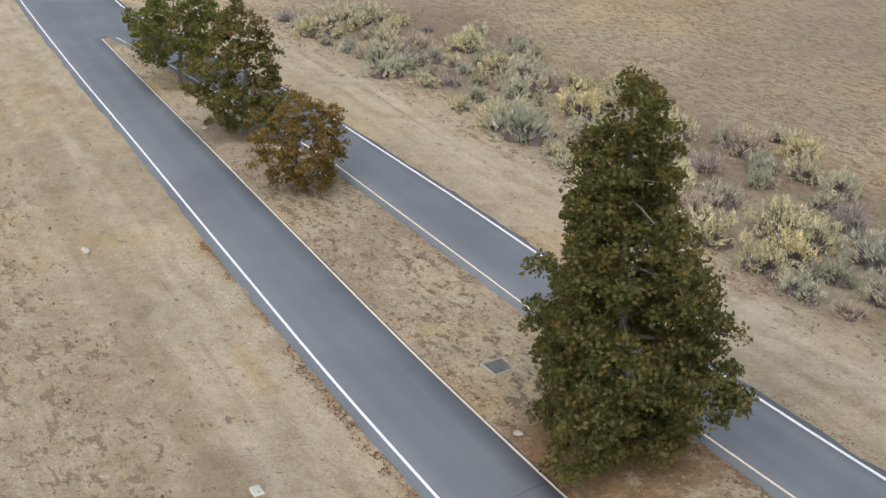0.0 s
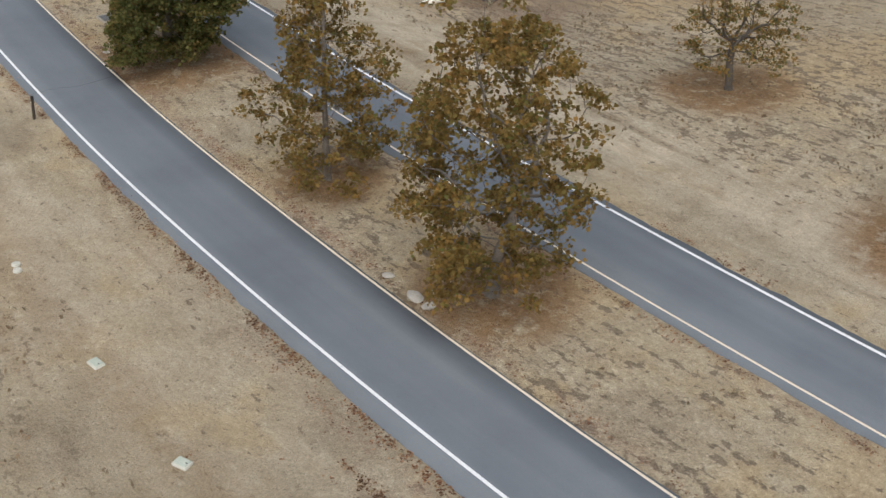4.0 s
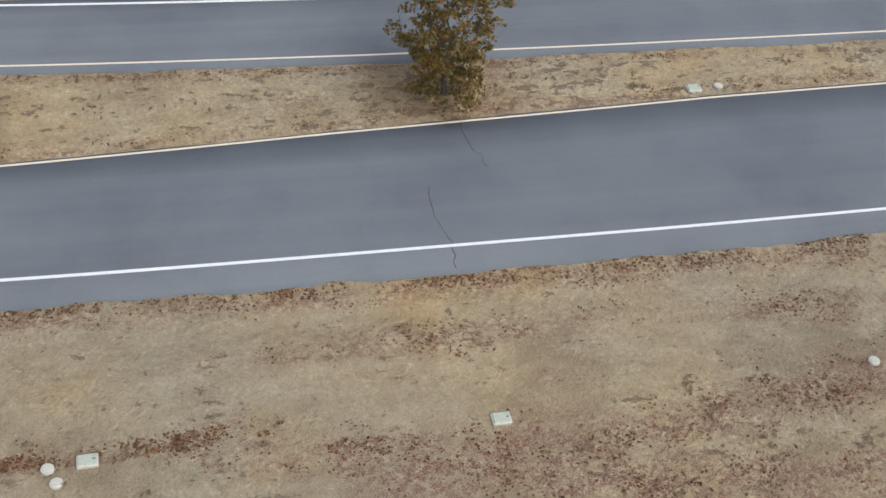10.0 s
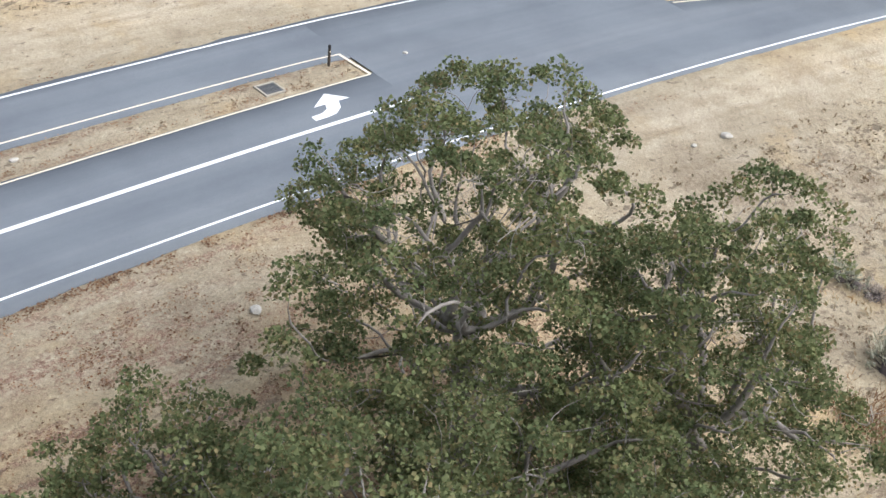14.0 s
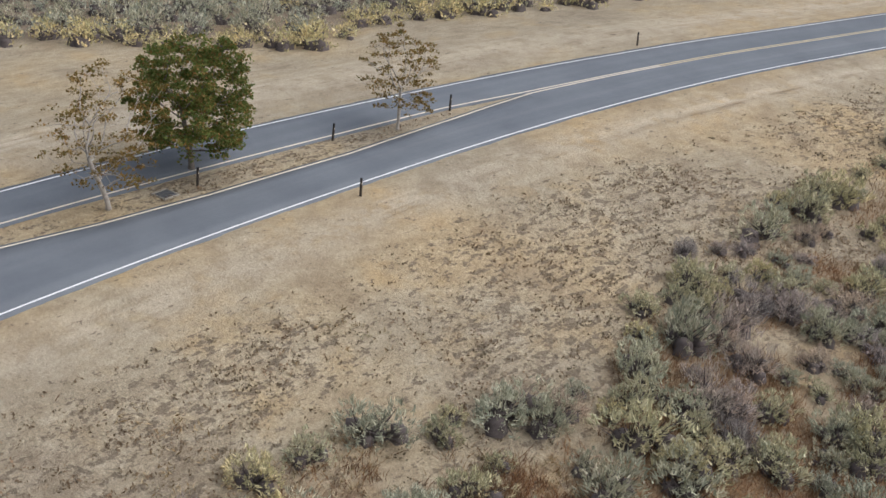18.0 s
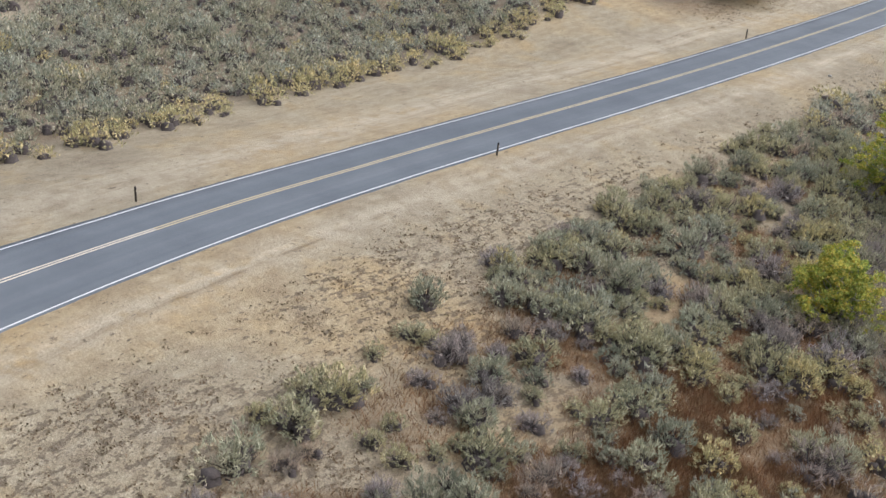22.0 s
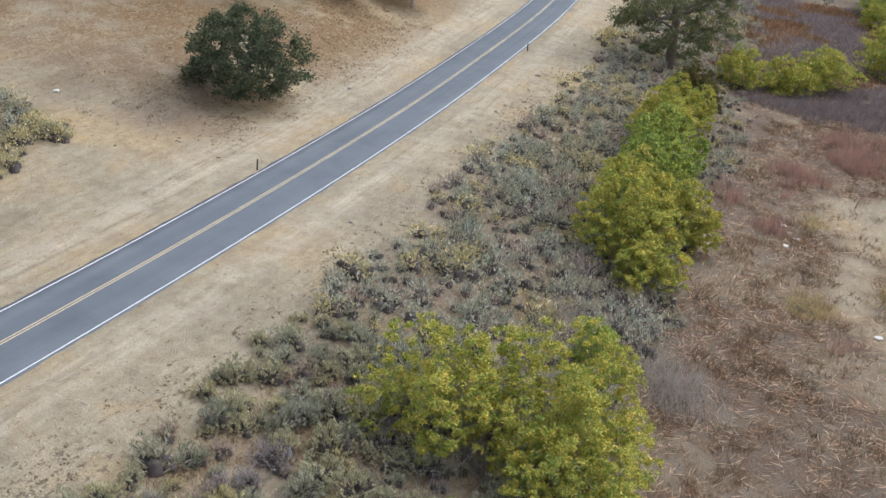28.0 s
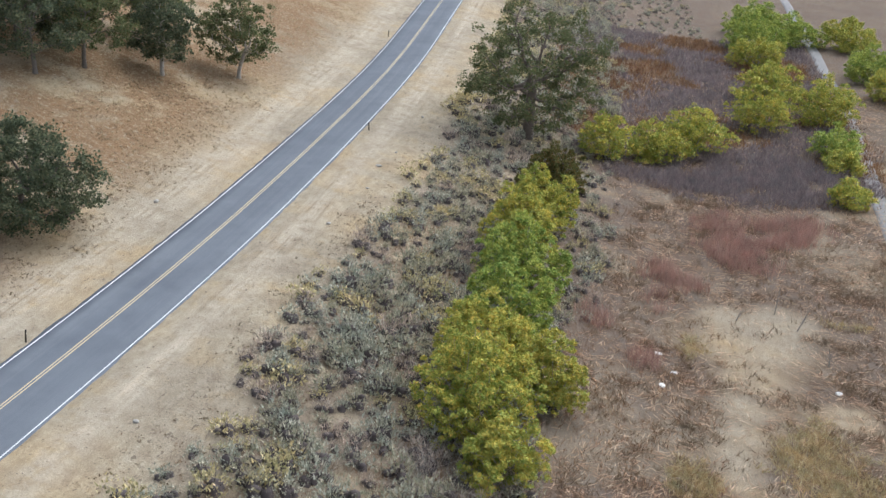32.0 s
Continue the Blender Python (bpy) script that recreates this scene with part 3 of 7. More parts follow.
def zones_of(s, o, x, y):
    n1, n2, n3 = fractal(x * 0.12, y * 0.12, 21), fractal(x * 0.5, y * 0.5, 31), fractal(x * 0.03, y * 0.03, 41, 3)
    streak = fractal(s * 0.10, o * 0.9, 51)
    d, e = -o, o - far_white(s)
    slope = ramp_in(s, 96, 118)
    near = d > 0
    # dead weeds
    weed = np.where(near & (s < 105), ramp_in(d, 4.5, 8) * ramp_in(n1, 0.36, 0.56) * 0.75, 0)
    weed = np.maximum(weed, np.where(near, slope * ramp_in(d, 5, 7.5) * (0.35 + 0.65 * ramp_in(n1, 0.38, 0.55)) * (1 - 0.5 * ramp_in(s, 190, 240)), 0))
    median = (o > near_yellow(s)) & (o < far_yellow(s))
    weed = np.maximum(weed, median * (0.35 + 0.65 * ramp_in(n1, 0.35, 0.6)) * 0.9)
    weed = np.maximum(weed, np.where(e > 0, ramp_in(e, 5, 8) * (0.45 + 0.55 * ramp_in(n1, 0.35, 0.55)) * (1 - ramp_in(s, 90, 130)), 0))
    weed = np.maximum(weed, np.where(e > 0, ramp_in(e, 12, 18) * (0.6 + 0.4 * ramp_in(n2, 0.35, 0.55)) * (1 - ramp_in(s, -35, -12)), 0))
    weed = np.maximum(weed, np.where(e > 0, ramp_in(e, 4, 9) * ramp_in(s, 255, 275) * ramp_in(n2, 0.36, 0.56) * 0.9, 0))
    weed = np.maximum(weed, np.where(near, ramp_in(d, 6.5, 9) * (1 - ramp_in(s, -20, 0)) * ramp_in(n2, 0.32, 0.5) * 0.95, 0))
    # fallen leaves: along the pavement's edge, in drifts on the verge, round the oaks
    litter = np.where(near, ramp_in(s, -28, 20) * (1 - ramp_in(s, 92, 112)) * np.clip(1 - np.abs(d - 1.55) / 0.55, 0, 1) * 1.0, 0)
    drift = ramp_in(streak, 0.50, 0.60) * ramp_in(d, 2.4, 3.4) * ramp_in(s, -12, 12) * (1 - ramp_in(s, 82, 100)) * near
    litter = np.maximum(litter, drift * (0.25 + 0.75 * ramp_in(s, 26, 50)))
    stripes = ramp_in(fractal(s * 0.13, o * 2.1, 53), 0.56 - 0.07 * ramp_in(s, 62, 80), 0.62 - 0.05 * ramp_in(s, 62, 80)) * bump_at(s * 0.45, o, 33, -11, 12, 0.5) * near
    litter = np.maximum(litter, stripes)
    litter = np.maximum(litter, near * bump_at(s, o, 82, -14, 15, 0.6) * ramp_in(streak, 0.40, 0.56) * ramp_in(n2, 0.25, 0.5))
    litter = np.maximum(litter, near * bump_at(s, o, 74, -7, 8, 0.8) * ramp_in(streak, 0.42, 0.6) * 0.7)
    litter = np.maximum(litter, bump_at(s, o, -46, 20.6, 3.0) * 0.9 * ramp_in(n2, 0.35, 0.55))
    litter = np.maximum(litter, bump_at(s, o, -37, 26, 5.0) * 0.6 * ramp_in(n2, 0.4, 0.55))
    for s0, s1, d0, w0 in ((-8, 9, 2.65, 0.22), (13, 23, 3.1, 0.28), (34, 46, 5.7, 0.3)):
        run_in = ramp_in(s, s0, s0 + 2) * (1 - ramp_in(s, s1 - 2, s1))
        litter = np.maximum(litter, near * run_in * np.clip(1.2 - np.abs(d - d0 - 0.25 * np.sin(s * 0.35)) / w0, 0, 1) * ramp_in(n2, 0.3, 0.5))
    # leaves swept against the inner edges of the median
    swept = np.clip(1.3 - np.abs(o - near_yellow(s) - 0.45) / 0.28, 0, 1) + 0.7 * np.clip(1.3 - np.abs(far_yellow(s) - 0.7 - o) / 0.25, 0, 1)
    litter = np.maximum(litter, median * swept * ramp_in(s, -70, -40) * (1 - ramp_in(s, 92, 98)) * ramp_in(n2, 0.32, 0.5) * 0.75)
    # matted dead growth of the wash and bare dark earth
    bed = ramp_in(d, SLOPE_EDGE(s) + 6, SLOPE_EDGE(s) + 20) * ramp_in(s, 112, 150) * near
    mat_ = bed * (0.55 + 0.45 * ramp_in(n1, 0.35, 0.55))
    mat_ = mat_ * (1 - 0.72 * wash_bare(s, o))
    into = d - SLOPE_EDGE(s)
    mat_ = np.maximum(mat_, near * ramp_in(into, 0.0, 3) * (1 - ramp_in(into, 19, 26)) * ramp_in(s, 118, 140) * (0.25 + 0.35 * ramp_in(s, 200, 240)) * ramp_in(n2, 0.30, 0.55))
    mat_ = np.maximum(mat_, near * ramp_in(d, 20, 26) * ramp_in(s, 345, 365) * 0.9)
    mat_ = np.maximum(mat_, 0.75 * bump_at(s, o, 268, 21, 9, 0.9) + 0.6 * bump_at(s, o, 272, 33, 14, 0.9) * ramp_in(n2, 0.3, 0.6))
    mat_ = np.maximum(mat_, np.where(e > 0, 0.35 * ramp_in(e, 13, 19) * (0.4 + 0.6 * ramp_in(n3, 0.36, 0.50)) * (1 - ramp_in(s, -30, -8)), 0))
    mat_ = np.maximum(mat_, np.where(o > 0, 0.6 * ramp_in(o, PLAIN_EDGE(s) + 0.5, PLAIN_EDGE(s) + 4) * ramp_in(s, 105, 130) * (1 - ramp_in(s, 255, 262)) * (1 - 0.95 * bump_at(s, o, 184, 68, 22, 0.35)), 0))
    band = (o > 0) * ramp_in(o, 20, 22) * (1 - ramp_in(o, 34, 40)) * (1 - ramp_in(s, -46, -34)) * ramp_in(s, -112, -100)
    mat_ = np.maximum(mat_, band * 0.65 * ramp_in(n1, 0.34, 0.52))
    mat_ = np.maximum(mat_, 0.6 * bump_at(s, o, -37, 27, 8, 0.6) * ramp_in(n2, 0.32, 0.5))
    # dry grass
    gold = np.where(e > 0, ramp_in(s, 256, 290) * ramp_in(e, 4, 14), 0) * (0.4 + 0.6 * ramp_in(n1, 0.35, 0.6))
    gold = np.maximum(gold, np.where(e > 0, ramp_in(e, 13, 19) * (1 - ramp_in(s, -30, -8)) * 0.22 * ramp_in(n1, 0.3, 0.55), 0))
    gold = np.maximum(gold, bed * wash_gold(s, o))
    gold = np.maximum(gold, near * ramp_in(d, 3.5, 6) * (1 - ramp_in(s, 92, 105)) * 0.35 * ramp_in(n2, 0.3, 0.6))
    # graded, driven-over pale earth beside the road
    track = np.exp(-(((d - 3.2) / 1.6) ** 2)) * ramp_in(s, 85, 120) + np.exp(-(((e - 5.0) / 3.0) ** 2)) * (1 - 0.4 * ramp_in(s, 0, 30) * (1 - ramp_in(s, 80, 100)))
    track = track + 0.8 * (1 - ramp_in(s, -30, 0)) * near * ramp_in(streak, 0.45, 0.6) + 0.35 * wash_bare(s, o) + 0.8 * bump_at(s, o, 184, 68, 22, 0.35)
    pale = np.clip(track * (0.5 + 0.6 * n2), 0, 1)
    # rust-brown rings under the small trees
    orange = np.zeros_like(s)
    for s0, o0, r in ((-2.6, 21.0, 5.2), (-19, 26, 4), (28.5, 19.5, 5.5), (21.9, 6.2, 2.3), (36.3, 6.4, 2.8), (52.3, 6.8, 3.0), (-21.6, 6.3, 2.6), (-11.5, 6.3, 3.4), (-36.2, 6.2, 4.2)):
        orange = np.maximum(orange, bump_at(s, o, s0, o0, r, 0.3) * (0.45 if 5 < o0 < 7 and s0 > 0 else 1.0))
    into = d - SLOPE_EDGE(s)
    orange = np.maximum(orange, near * ramp_in(into, 0.5, 6) * ramp_in(s, 94, 104) * (1 - ramp_in(s, 205, 235)) * ramp_in(fractal(x * 0.15, y * 0.15, 85), 0.36, 0.52) * 0.85)
    orange = np.maximum(orange, bed * (1 - ramp_in(s, 200, 235)) * 0.8)
    orange = np.maximum(orange, near * 0.9 * np.clip(bump_at(s, o, 158, -31, 9, 0.6) + bump_at(s, o, 168, -29, 8, 0.6) + bump_at(s, o, 182, -31, 9, 0.6), 0, 1))
    orange = np.maximum(orange, near * (1 - ramp_in(s, -15, 10)) * np.exp(-(((d - 5.6) / 0.8) ** 2)) * 0.30)
    mat_ = np.where(near, mat_ * (0.35 + 0.65 * ramp_in(s, 195, 230)), mat_)
    orange = np.maximum(orange, np.where(e > 0, ramp_in(s, 262, 288) * ramp_in(e, 6, 13) * (1 - ramp_in(e, 50, 70)) * 0.95 * ramp_in(n1 * 0.6 + n2 * 0.4, 0.34, 0.54), 0))
    orange = np.maximum(orange, near * ramp_in(streak, 0.5, 0.62) * np.clip(1 - np.abs(d - 8) / 3, 0, 1) * (1 - ramp_in(s, -20, 20)) * 0.35)
    return weed, litter, mat_, gold, pale, orange


def build_ground():
    S, O = np.meshgrid(S_ROWS, O_ROWS, indexing="ij")
    sh = S.shape
    s, o = S.ravel(), O.ravel()
    x, y, z = spots(s, o)
    z = z - 0.07 * np.clip(paved(s, o) / 0.3, 0, 1)
    v = np.c_[x, y, z]
    idx = np.arange(sh[0] * sh[1]).reshape(sh)
    f = np.stack([idx[:-1, :-1], idx[:-1, 1:], idx[1:, 1:], idx[1:, :-1]], -1).reshape(-1, 4)
    # carry the rim out to the horizon
    rim = np.concatenate([idx[0, :], idx[1:, -1], idx[-1, -2::-1], idx[-2:0:-1, 0]])
    qx, qy = plan(np.array([175.0]), np.array([-110.0]))
    gx, gy = v[rim, 0] - qx[0], v[rim, 1] - qy[0]
    turn = np.unwrap(np.arctan2(gy, gx))
    turn = np.maximum.accumulate(turn) if turn[-1] > turn[0] else np.minimum.accumulate(turn)
    reach = np.hypot(gx, gy)
    rings, at = [v], len(v)
    last = rim
    for far in (700.0, 1800.0, 6000.0):
        reach = np.maximum(reach * 1.15, far)
        r = np.c_[qx[0] + reach * np.cos(turn), qy[0] + reach * np.sin(turn), v[rim, 2] * (1.0 if far < 1000 else 0.8)]
        rings.append(r)
        cur = np.arange(at, at + len(rim))
        at += len(rim)
        f = np.r_[f, np.stack([last, np.roll(last, -1), np.roll(cur, -1), cur], -1)]
        last = cur
    v = np.concatenate(rings)
    me = smooth(mesh_of("ground", v, f[:, ::-1], GROUND))
    layer = me.uv_layers.new(name="UVMap")
    uv = np.zeros((len(v), 2), np.float32)
    uv[: len(s), 0], uv[: len(s), 1] = s, o
    for k in range(3):
        a = len(s) + k * len(rim)
        uv[a:a + len(rim)] = uv[rim] + v[a:a + len(rim), :2] - v[rim, :2]
    layer.data.foreach_set("uv", uv[f[:, ::-1].ravel()].ravel())
    za, zb = np.zeros((len(v), 4), np.float32), np.zeros((len(v), 4), np.float32)
    w = zones_of(s, o, x, y)
    for k in range(3):
        za[: len(s), k], zb[: len(s), k] = np.clip(w[k], 0, 1), np.clip(w[k + 3], 0, 1)
    za[len(s):, 0], zb[len(s):, 0] = 0.4, 0.5
    for name, data in (("zones", za), ("zones_two", zb)):
        a = me.color_attributes.new(name, "FLOAT_COLOR", "POINT")
        a.data.foreach_set("color", data.ravel())
    tagged(new("ground", me), "dry sandy ground with stubble, leaf litter and a matted wash", "ground", kind="structure")


build_ground()

# ---- the road ----
def ribbon(name, s, left, right, lift, mat, thick=0.0, cross=1):
    """A strip along the road between two offsets; with thickness it gets skirts."""
    n = cross + 1
    rows, us = [], []
    for k in range(n):
        o = left + (right - left) * k / cross
        x, y = plan(s, o)
        rows.append(np.c_[x, y, road_z(s) + lift])
        us.append(np.c_[s, o])
    if thick:
        a, b = rows[0].copy(), rows[-1].copy()
        a[:, 2] -= thick
        b[:, 2] -= thick
        rows, us = [a, *rows, b], [us[0], *us, us[-1]]
    v, uv = np.concatenate(rows), np.concatenate(us)
    m = len(s)
    f = []
    for k in range(len(rows) - 1):
        i = np.arange(m - 1) + k * m
        f.append(np.c_[i, i + 1, i + 1 + m, i + m])
    f = np.concatenate(f)
    me = mesh_of(name, v, f, mat)
    layer = me.uv_layers.new(name="UVMap")
    layer.data.foreach_set("uv", uv[f.ravel()].astype(np.float32).ravel())
    return me


def ragged(s, seed, size=0.14):
    return size * (fractal(s * 0.8, s * 0 + seed, seed) - 0.5) * 2


def run(a, b, step_=1.0):
    return np.linspace(a, b, int(abs(b - a) / step_) + 2)


LIFT = 0.025
road = tagged(new("road"), "two-lane grey asphalt road, divided by a tree-lined median", "road", kind="structure")
s_ = run(-175, -100.5)
part("carriageway", ribbon("carriageway", s_, near_edge(s_) + ragged(s_, 1), far_white(s_) + 0.30 + ragged(s_, 2), LIFT, ASPHALT, 0.12, 6), road)
s_ = run(-100.5, 98.8, 0.5)
part("carriageway", ribbon("carriageway", s_, near_edge(s_) + ragged(s_, 1), near_yellow(s_) + 0.10 + ragged(s_, 3, 0.05), LIFT, ASPHALT, 0.12, 4), road)
part("carriageway", ribbon("carriageway", s_, far_yellow(s_) - 0.42 + ragged(s_, 4, 0.12), far_white(s_) + 0.30 + ragged(s_, 2), LIFT, ASPHALT, 0.12, 4), road)
s_ = run(98.8, 117.0, 0.5)
part("carriageway", ribbon("carriageway", s_, near_edge(s_) + ragged(s_, 1), far_white(s_) + 0.30 + ragged(s_, 2), LIFT, ASPHALT, 0.12, 6), road)
s_ = run(117.0, 158.5, 0.5)
part("carriageway", ribbon("carriageway", s_, near_edge(s_) + ragged(s_, 1), near_yellow(s_) + 0.22, LIFT, ASPHALT, 0.12, 4), road)
part("carriageway", ribbon("carriageway", s_, np.maximum(far_yellow(s_) - 0.3, near_yellow(s_) + 0.22), far_white(s_) + 0.30 + ragged(s_, 2), LIFT, ASPHALT, 0.12, 4), road)
s_ = run(158.5, 515)
part("carriageway", ribbon("carriageway", s_, near_edge(s_) + ragged(s_, 1), far_white(s_) + 0.35 + ragged(s_, 2), LIFT, ASPHALT, 0.12, 6), road)


def stripe(a, b, where, mat, wide=0.12, label=""):
    s = run(a, b, 0.7)
    o = where(s)
    part("painted_line", ribbon("painted_line", s, o - wide / 2, o + wide / 2, LIFT + 0.005, mat), road, label)


stripe(-175, 515, lambda s: 0 * s, WHITE_PAINT, 0.115, "white edge line")
stripe(-175, 515, far_white, WHITE_PAINT, 0.125, "white edge line")
stripe(-100, 98.6, near_yellow, CREAM_PAINT, 0.09, "faded yellow edge line")
stripe(-100, 98.6, far_yellow, CREAM_PAINT, 0.09, "faded yellow edge line")
stripe(117.2, 172, near_yellow, CREAM_PAINT, 0.13, "faded yellow edge line")
stripe(117.2, 172, lambda s: np.maximum(far_yellow(s), near_yellow(s) + 0.24), CREAM_PAINT, 0.13, "faded yellow edge line")
stripe(172, 515, lambda s: near_yellow(s) - 0.02, YELLOW_PAINT, 0.11, "yellow centre line")
stripe(172, 515, lambda s: near_yellow(s) + 0.24, YELLOW_PAINT, 0.11, "yellow centre line")
stripe(74.3, 99.3, table((74, 3.36), (99.3, 3.6)), WHITE_PAINT, 0.22, "white turn-lane line")


def flat(name, pts, mat, lift, label=""):
    """A painted outline on the road: pts as (s, o)."""
    bm = bmesh.new()
    vs = []
    for s, o in pts:
        x, y = plan(s, o)
        vs.append(bm.verts.new((float(x), float(y), float(road_z(s)) + lift)))
    bm.faces.new(vs)
    bmesh.ops.triangulate(bm, faces=bm.faces)
    bmesh.ops.recalc_face_normals(bm, faces=bm.faces)
    for f in bm.faces:
        if f.normal.z < 0:
            f.normal_flip()
    return part(name, bm_mesh(name, bm, mat), road, label)


def closing_bar(s0, o0, s1, o1):
    w = 0.07
    flat("painted_line", [(s0 - w, o0), (s0 + w, o0), (s1 + w, o1), (s1 - w, o1)], CREAM_PAINT, LIFT + 0.009, "faded yellow end line")


closing_bar(98.6, 6.36, 98.5, 8.6)


def turn_arrow(s0, o0):
    shape = [(0.0, 0.0), (0.0, 0.36), (0.55, 0.40), (0.95, 0.60), (1.12, 0.95), (0.55, 0.95), (1.62, 1.75), (2.35, 0.95), (1.78, 0.95), (1.55, 0.45), (1.1, 0.1), (0.6, 0.0)]
    flat("turn_arrow", [(s0 + a, o0 + b) for a, b in shape], WHITE_PAINT, LIFT + 0.006, "white left-turn arrow")


turn_arrow(74.2, 3.75)
turn_arrow(94.2, 4.1)


def crack(pts, wide=0.035):
    r = np.random.default_rng(int(abs(pts[0][0] * 10)) + 3)
    line = []
    for (s0, o0), (s1, o1) in zip(pts, pts[1:]):
        n = max(3, int(math.hypot(s1 - s0, o1 - o0) / 0.22))
        for k in range(n):
            u = k / n
            line.append((s0 + (s1 - s0) * u + r.normal(0, 0.045), o0 + (o1 - o0) * u))
    line.append(pts[-1])
    s, o = np.array(line).T
    v, f = [], []
    x, y = plan(s, o)
    w = wide * (0.35 + 0.65 * r.random(len(s)))
    xa, ya = plan(s + w, o)
    z = road_z(s) + LIFT + 0.004
    v = np.r_[np.c_[x, y, z], np.c_[xa, ya, z]]
    i = np.arange(len(s) - 1)
    m = len(s)
    part("crack", mesh_of("crack", v, np.c_[i, i + m, i + m + 1, i + 1], CRACK), road, "dark crack across the asphalt")


crack([(-36.0, 3.6), (-35.7, 2.0), (-36.1, 0.2), (-35.9, -0.4)], 0.03)
crack([(5.0, 3.7), (4.7, 2.2), (4.2, 1.2), (4.3, 0.3), (4.5, -0.7)], 0.05)
crack([(32.5, 4.4), (32.9, 3.0), (32.2, 2.2), (32.8, 1.2), (32.9, 0.2), (32.8, -0.9)], 0.05)
crack([(52.2, 5.6), (52.3, 4.2), (52.6, 3.2)], 0.03)
crack([(50.7, 2.5), (50.6, 1.2), (50.9, 0.1), (50.8, -0.9)], 0.03)
crack([(56, 3.3), (60, 3.1), (66, 2.9)], 0.03)

# ---- plants ----
def tubes(paths, join=False):
    """Round tapered branches: each path an array of x, y, z, radius; join ties each to the first. Returns v, f."""
    V, F, at = [], [], 0
    for p, sides in paths:
        p = np.asarray(p, float)
        n = len(p)
        d = np.gradient(p[:, :3], axis=0)
        d /= np.linalg.norm(d, axis=1)[:, None] + 1e-9
        ref = np.where(np.abs(d[:, 2:3]) > 0.9, [[1.0, 0, 0]], [[0, 0, 1.0]])
        a = np.cross(d, ref)
        a /= np.linalg.norm(a, axis=1)[:, None] + 1e-9
        b = np.cross(d, a)
        ang = np.arange(sides) * 2 * np.pi / sides
        ring = a[:, None] * np.cos(ang)[None, :, None] + b[:, None] * np.sin(ang)[None, :, None]
        V.append((p[:, None, :3] + ring * p[:, None, 3:4]).reshape(-1, 3))
        i = (np.arange(n - 1)[:, None] * sides + np.arange(sides)[None]).ravel()
        j = (np.arange(n - 1)[:, None] * sides + (np.arange(sides)[None] + 1) % sides).ravel()
        F.append(np.c_[i, j, j + sides, i + sides] + at)
        if join and at:
            near = int(np.argmin(((V[0] - p[0, :3]) ** 2).sum(1)))
            F.append(np.array([[at, at + 1, at + 2, near]]))
        at += n * sides
    return np.concatenate(V), np.concatenate(F)


def leaf_cards(p, size, r, aspect=0.75, up=0.35, out=None, spread=0.35, face=0.0, blade=False):
    """Folded four-cornered leaves at the places p, or plain pointed blades. face: how far they turn their faces to the sky."""
    n = len(p)
    a = r.normal(size=(n, 3))
    if out is not None:
        a = a * 0.7 + out
    a[:, 2] += up
    a /= np.linalg.norm(a, axis=1)[:, None] + 1e-9
    if face:
        c = r.normal(size=(n, 3)) + (0, 0, face) + (0 if out is None else out * face * 0.8)
        b = np.cross(c, a)
    else:
        b = np.cross(a, r.normal(size=(n, 3)))
    b /= np.linalg.norm(b, axis=1)[:, None] + 1e-9
    c = np.cross(a, b)
    l = size * (1 - spread + 2 * spread * r.random((n, 1)))
    w = l * aspect * 0.5
    if blade:
        v = np.stack([p - a * l / 2 + b * w, p + a * l / 2, p - a * l / 2 - b * w], 1).reshape(-1, 3)
        return v, np.arange(n * 3).reshape(-1, 3)
    k = 0.4 * w
    v = np.stack([p - a * l / 2, p + b * w + c * k, p + a * l / 2, p - b * w + c * k], 1).reshape(-1, 3)
    i = np.arange(n)[:, None] * 4
    f = np.concatenate([i + [[0, 1, 2]], i + [[0, 2, 3]]], 1).reshape(-1, 3)
    return v, f


def bend(start, direction, length, radius, r, n=6, rise=0.0, wobble=0.12, end=0.25):
    p = np.array(start, float)
    d = np.array(direction, float)
    d /= np.linalg.norm(d)
    out = [(*p, radius)]
    for k in range(1, n):
        d = d + r.normal(0, wobble, 3) + (0, 0, rise / n)
        d /= np.linalg.norm(d)
        p = p + d * length / (n - 1)
        out.append((*p, radius * (1 + (end - 1) * k / (n - 1))))
    return np.array(out)


def crown_width(shape, u):
    """How wide the crown is, as a share of its widest, at the share u of its height."""
    u = np.clip(u, 0, 1)
    if shape == "cone":
        return np.where(u < 0.2, 0.78 + 1.1 * u, 1.0 - 0.86 * (np.maximum(u - 0.2, 0) / 0.8) ** 1.4)
    if shape == "slim":
        return 0.42 + 0.58 * np.sin(np.pi * np.minimum(1, u * 0.85 + 0.1))
    if shape == "dome":
        return np.sqrt(np.maximum(0.10, 1 - (u * 0.97) ** 3.0)) * (0.80 + 0.20 * np.minimum(1, u * 4))
    return np.sqrt(np.maximum(0.05, 1 - (2 * u - 0.85) ** 2 / 1.35))


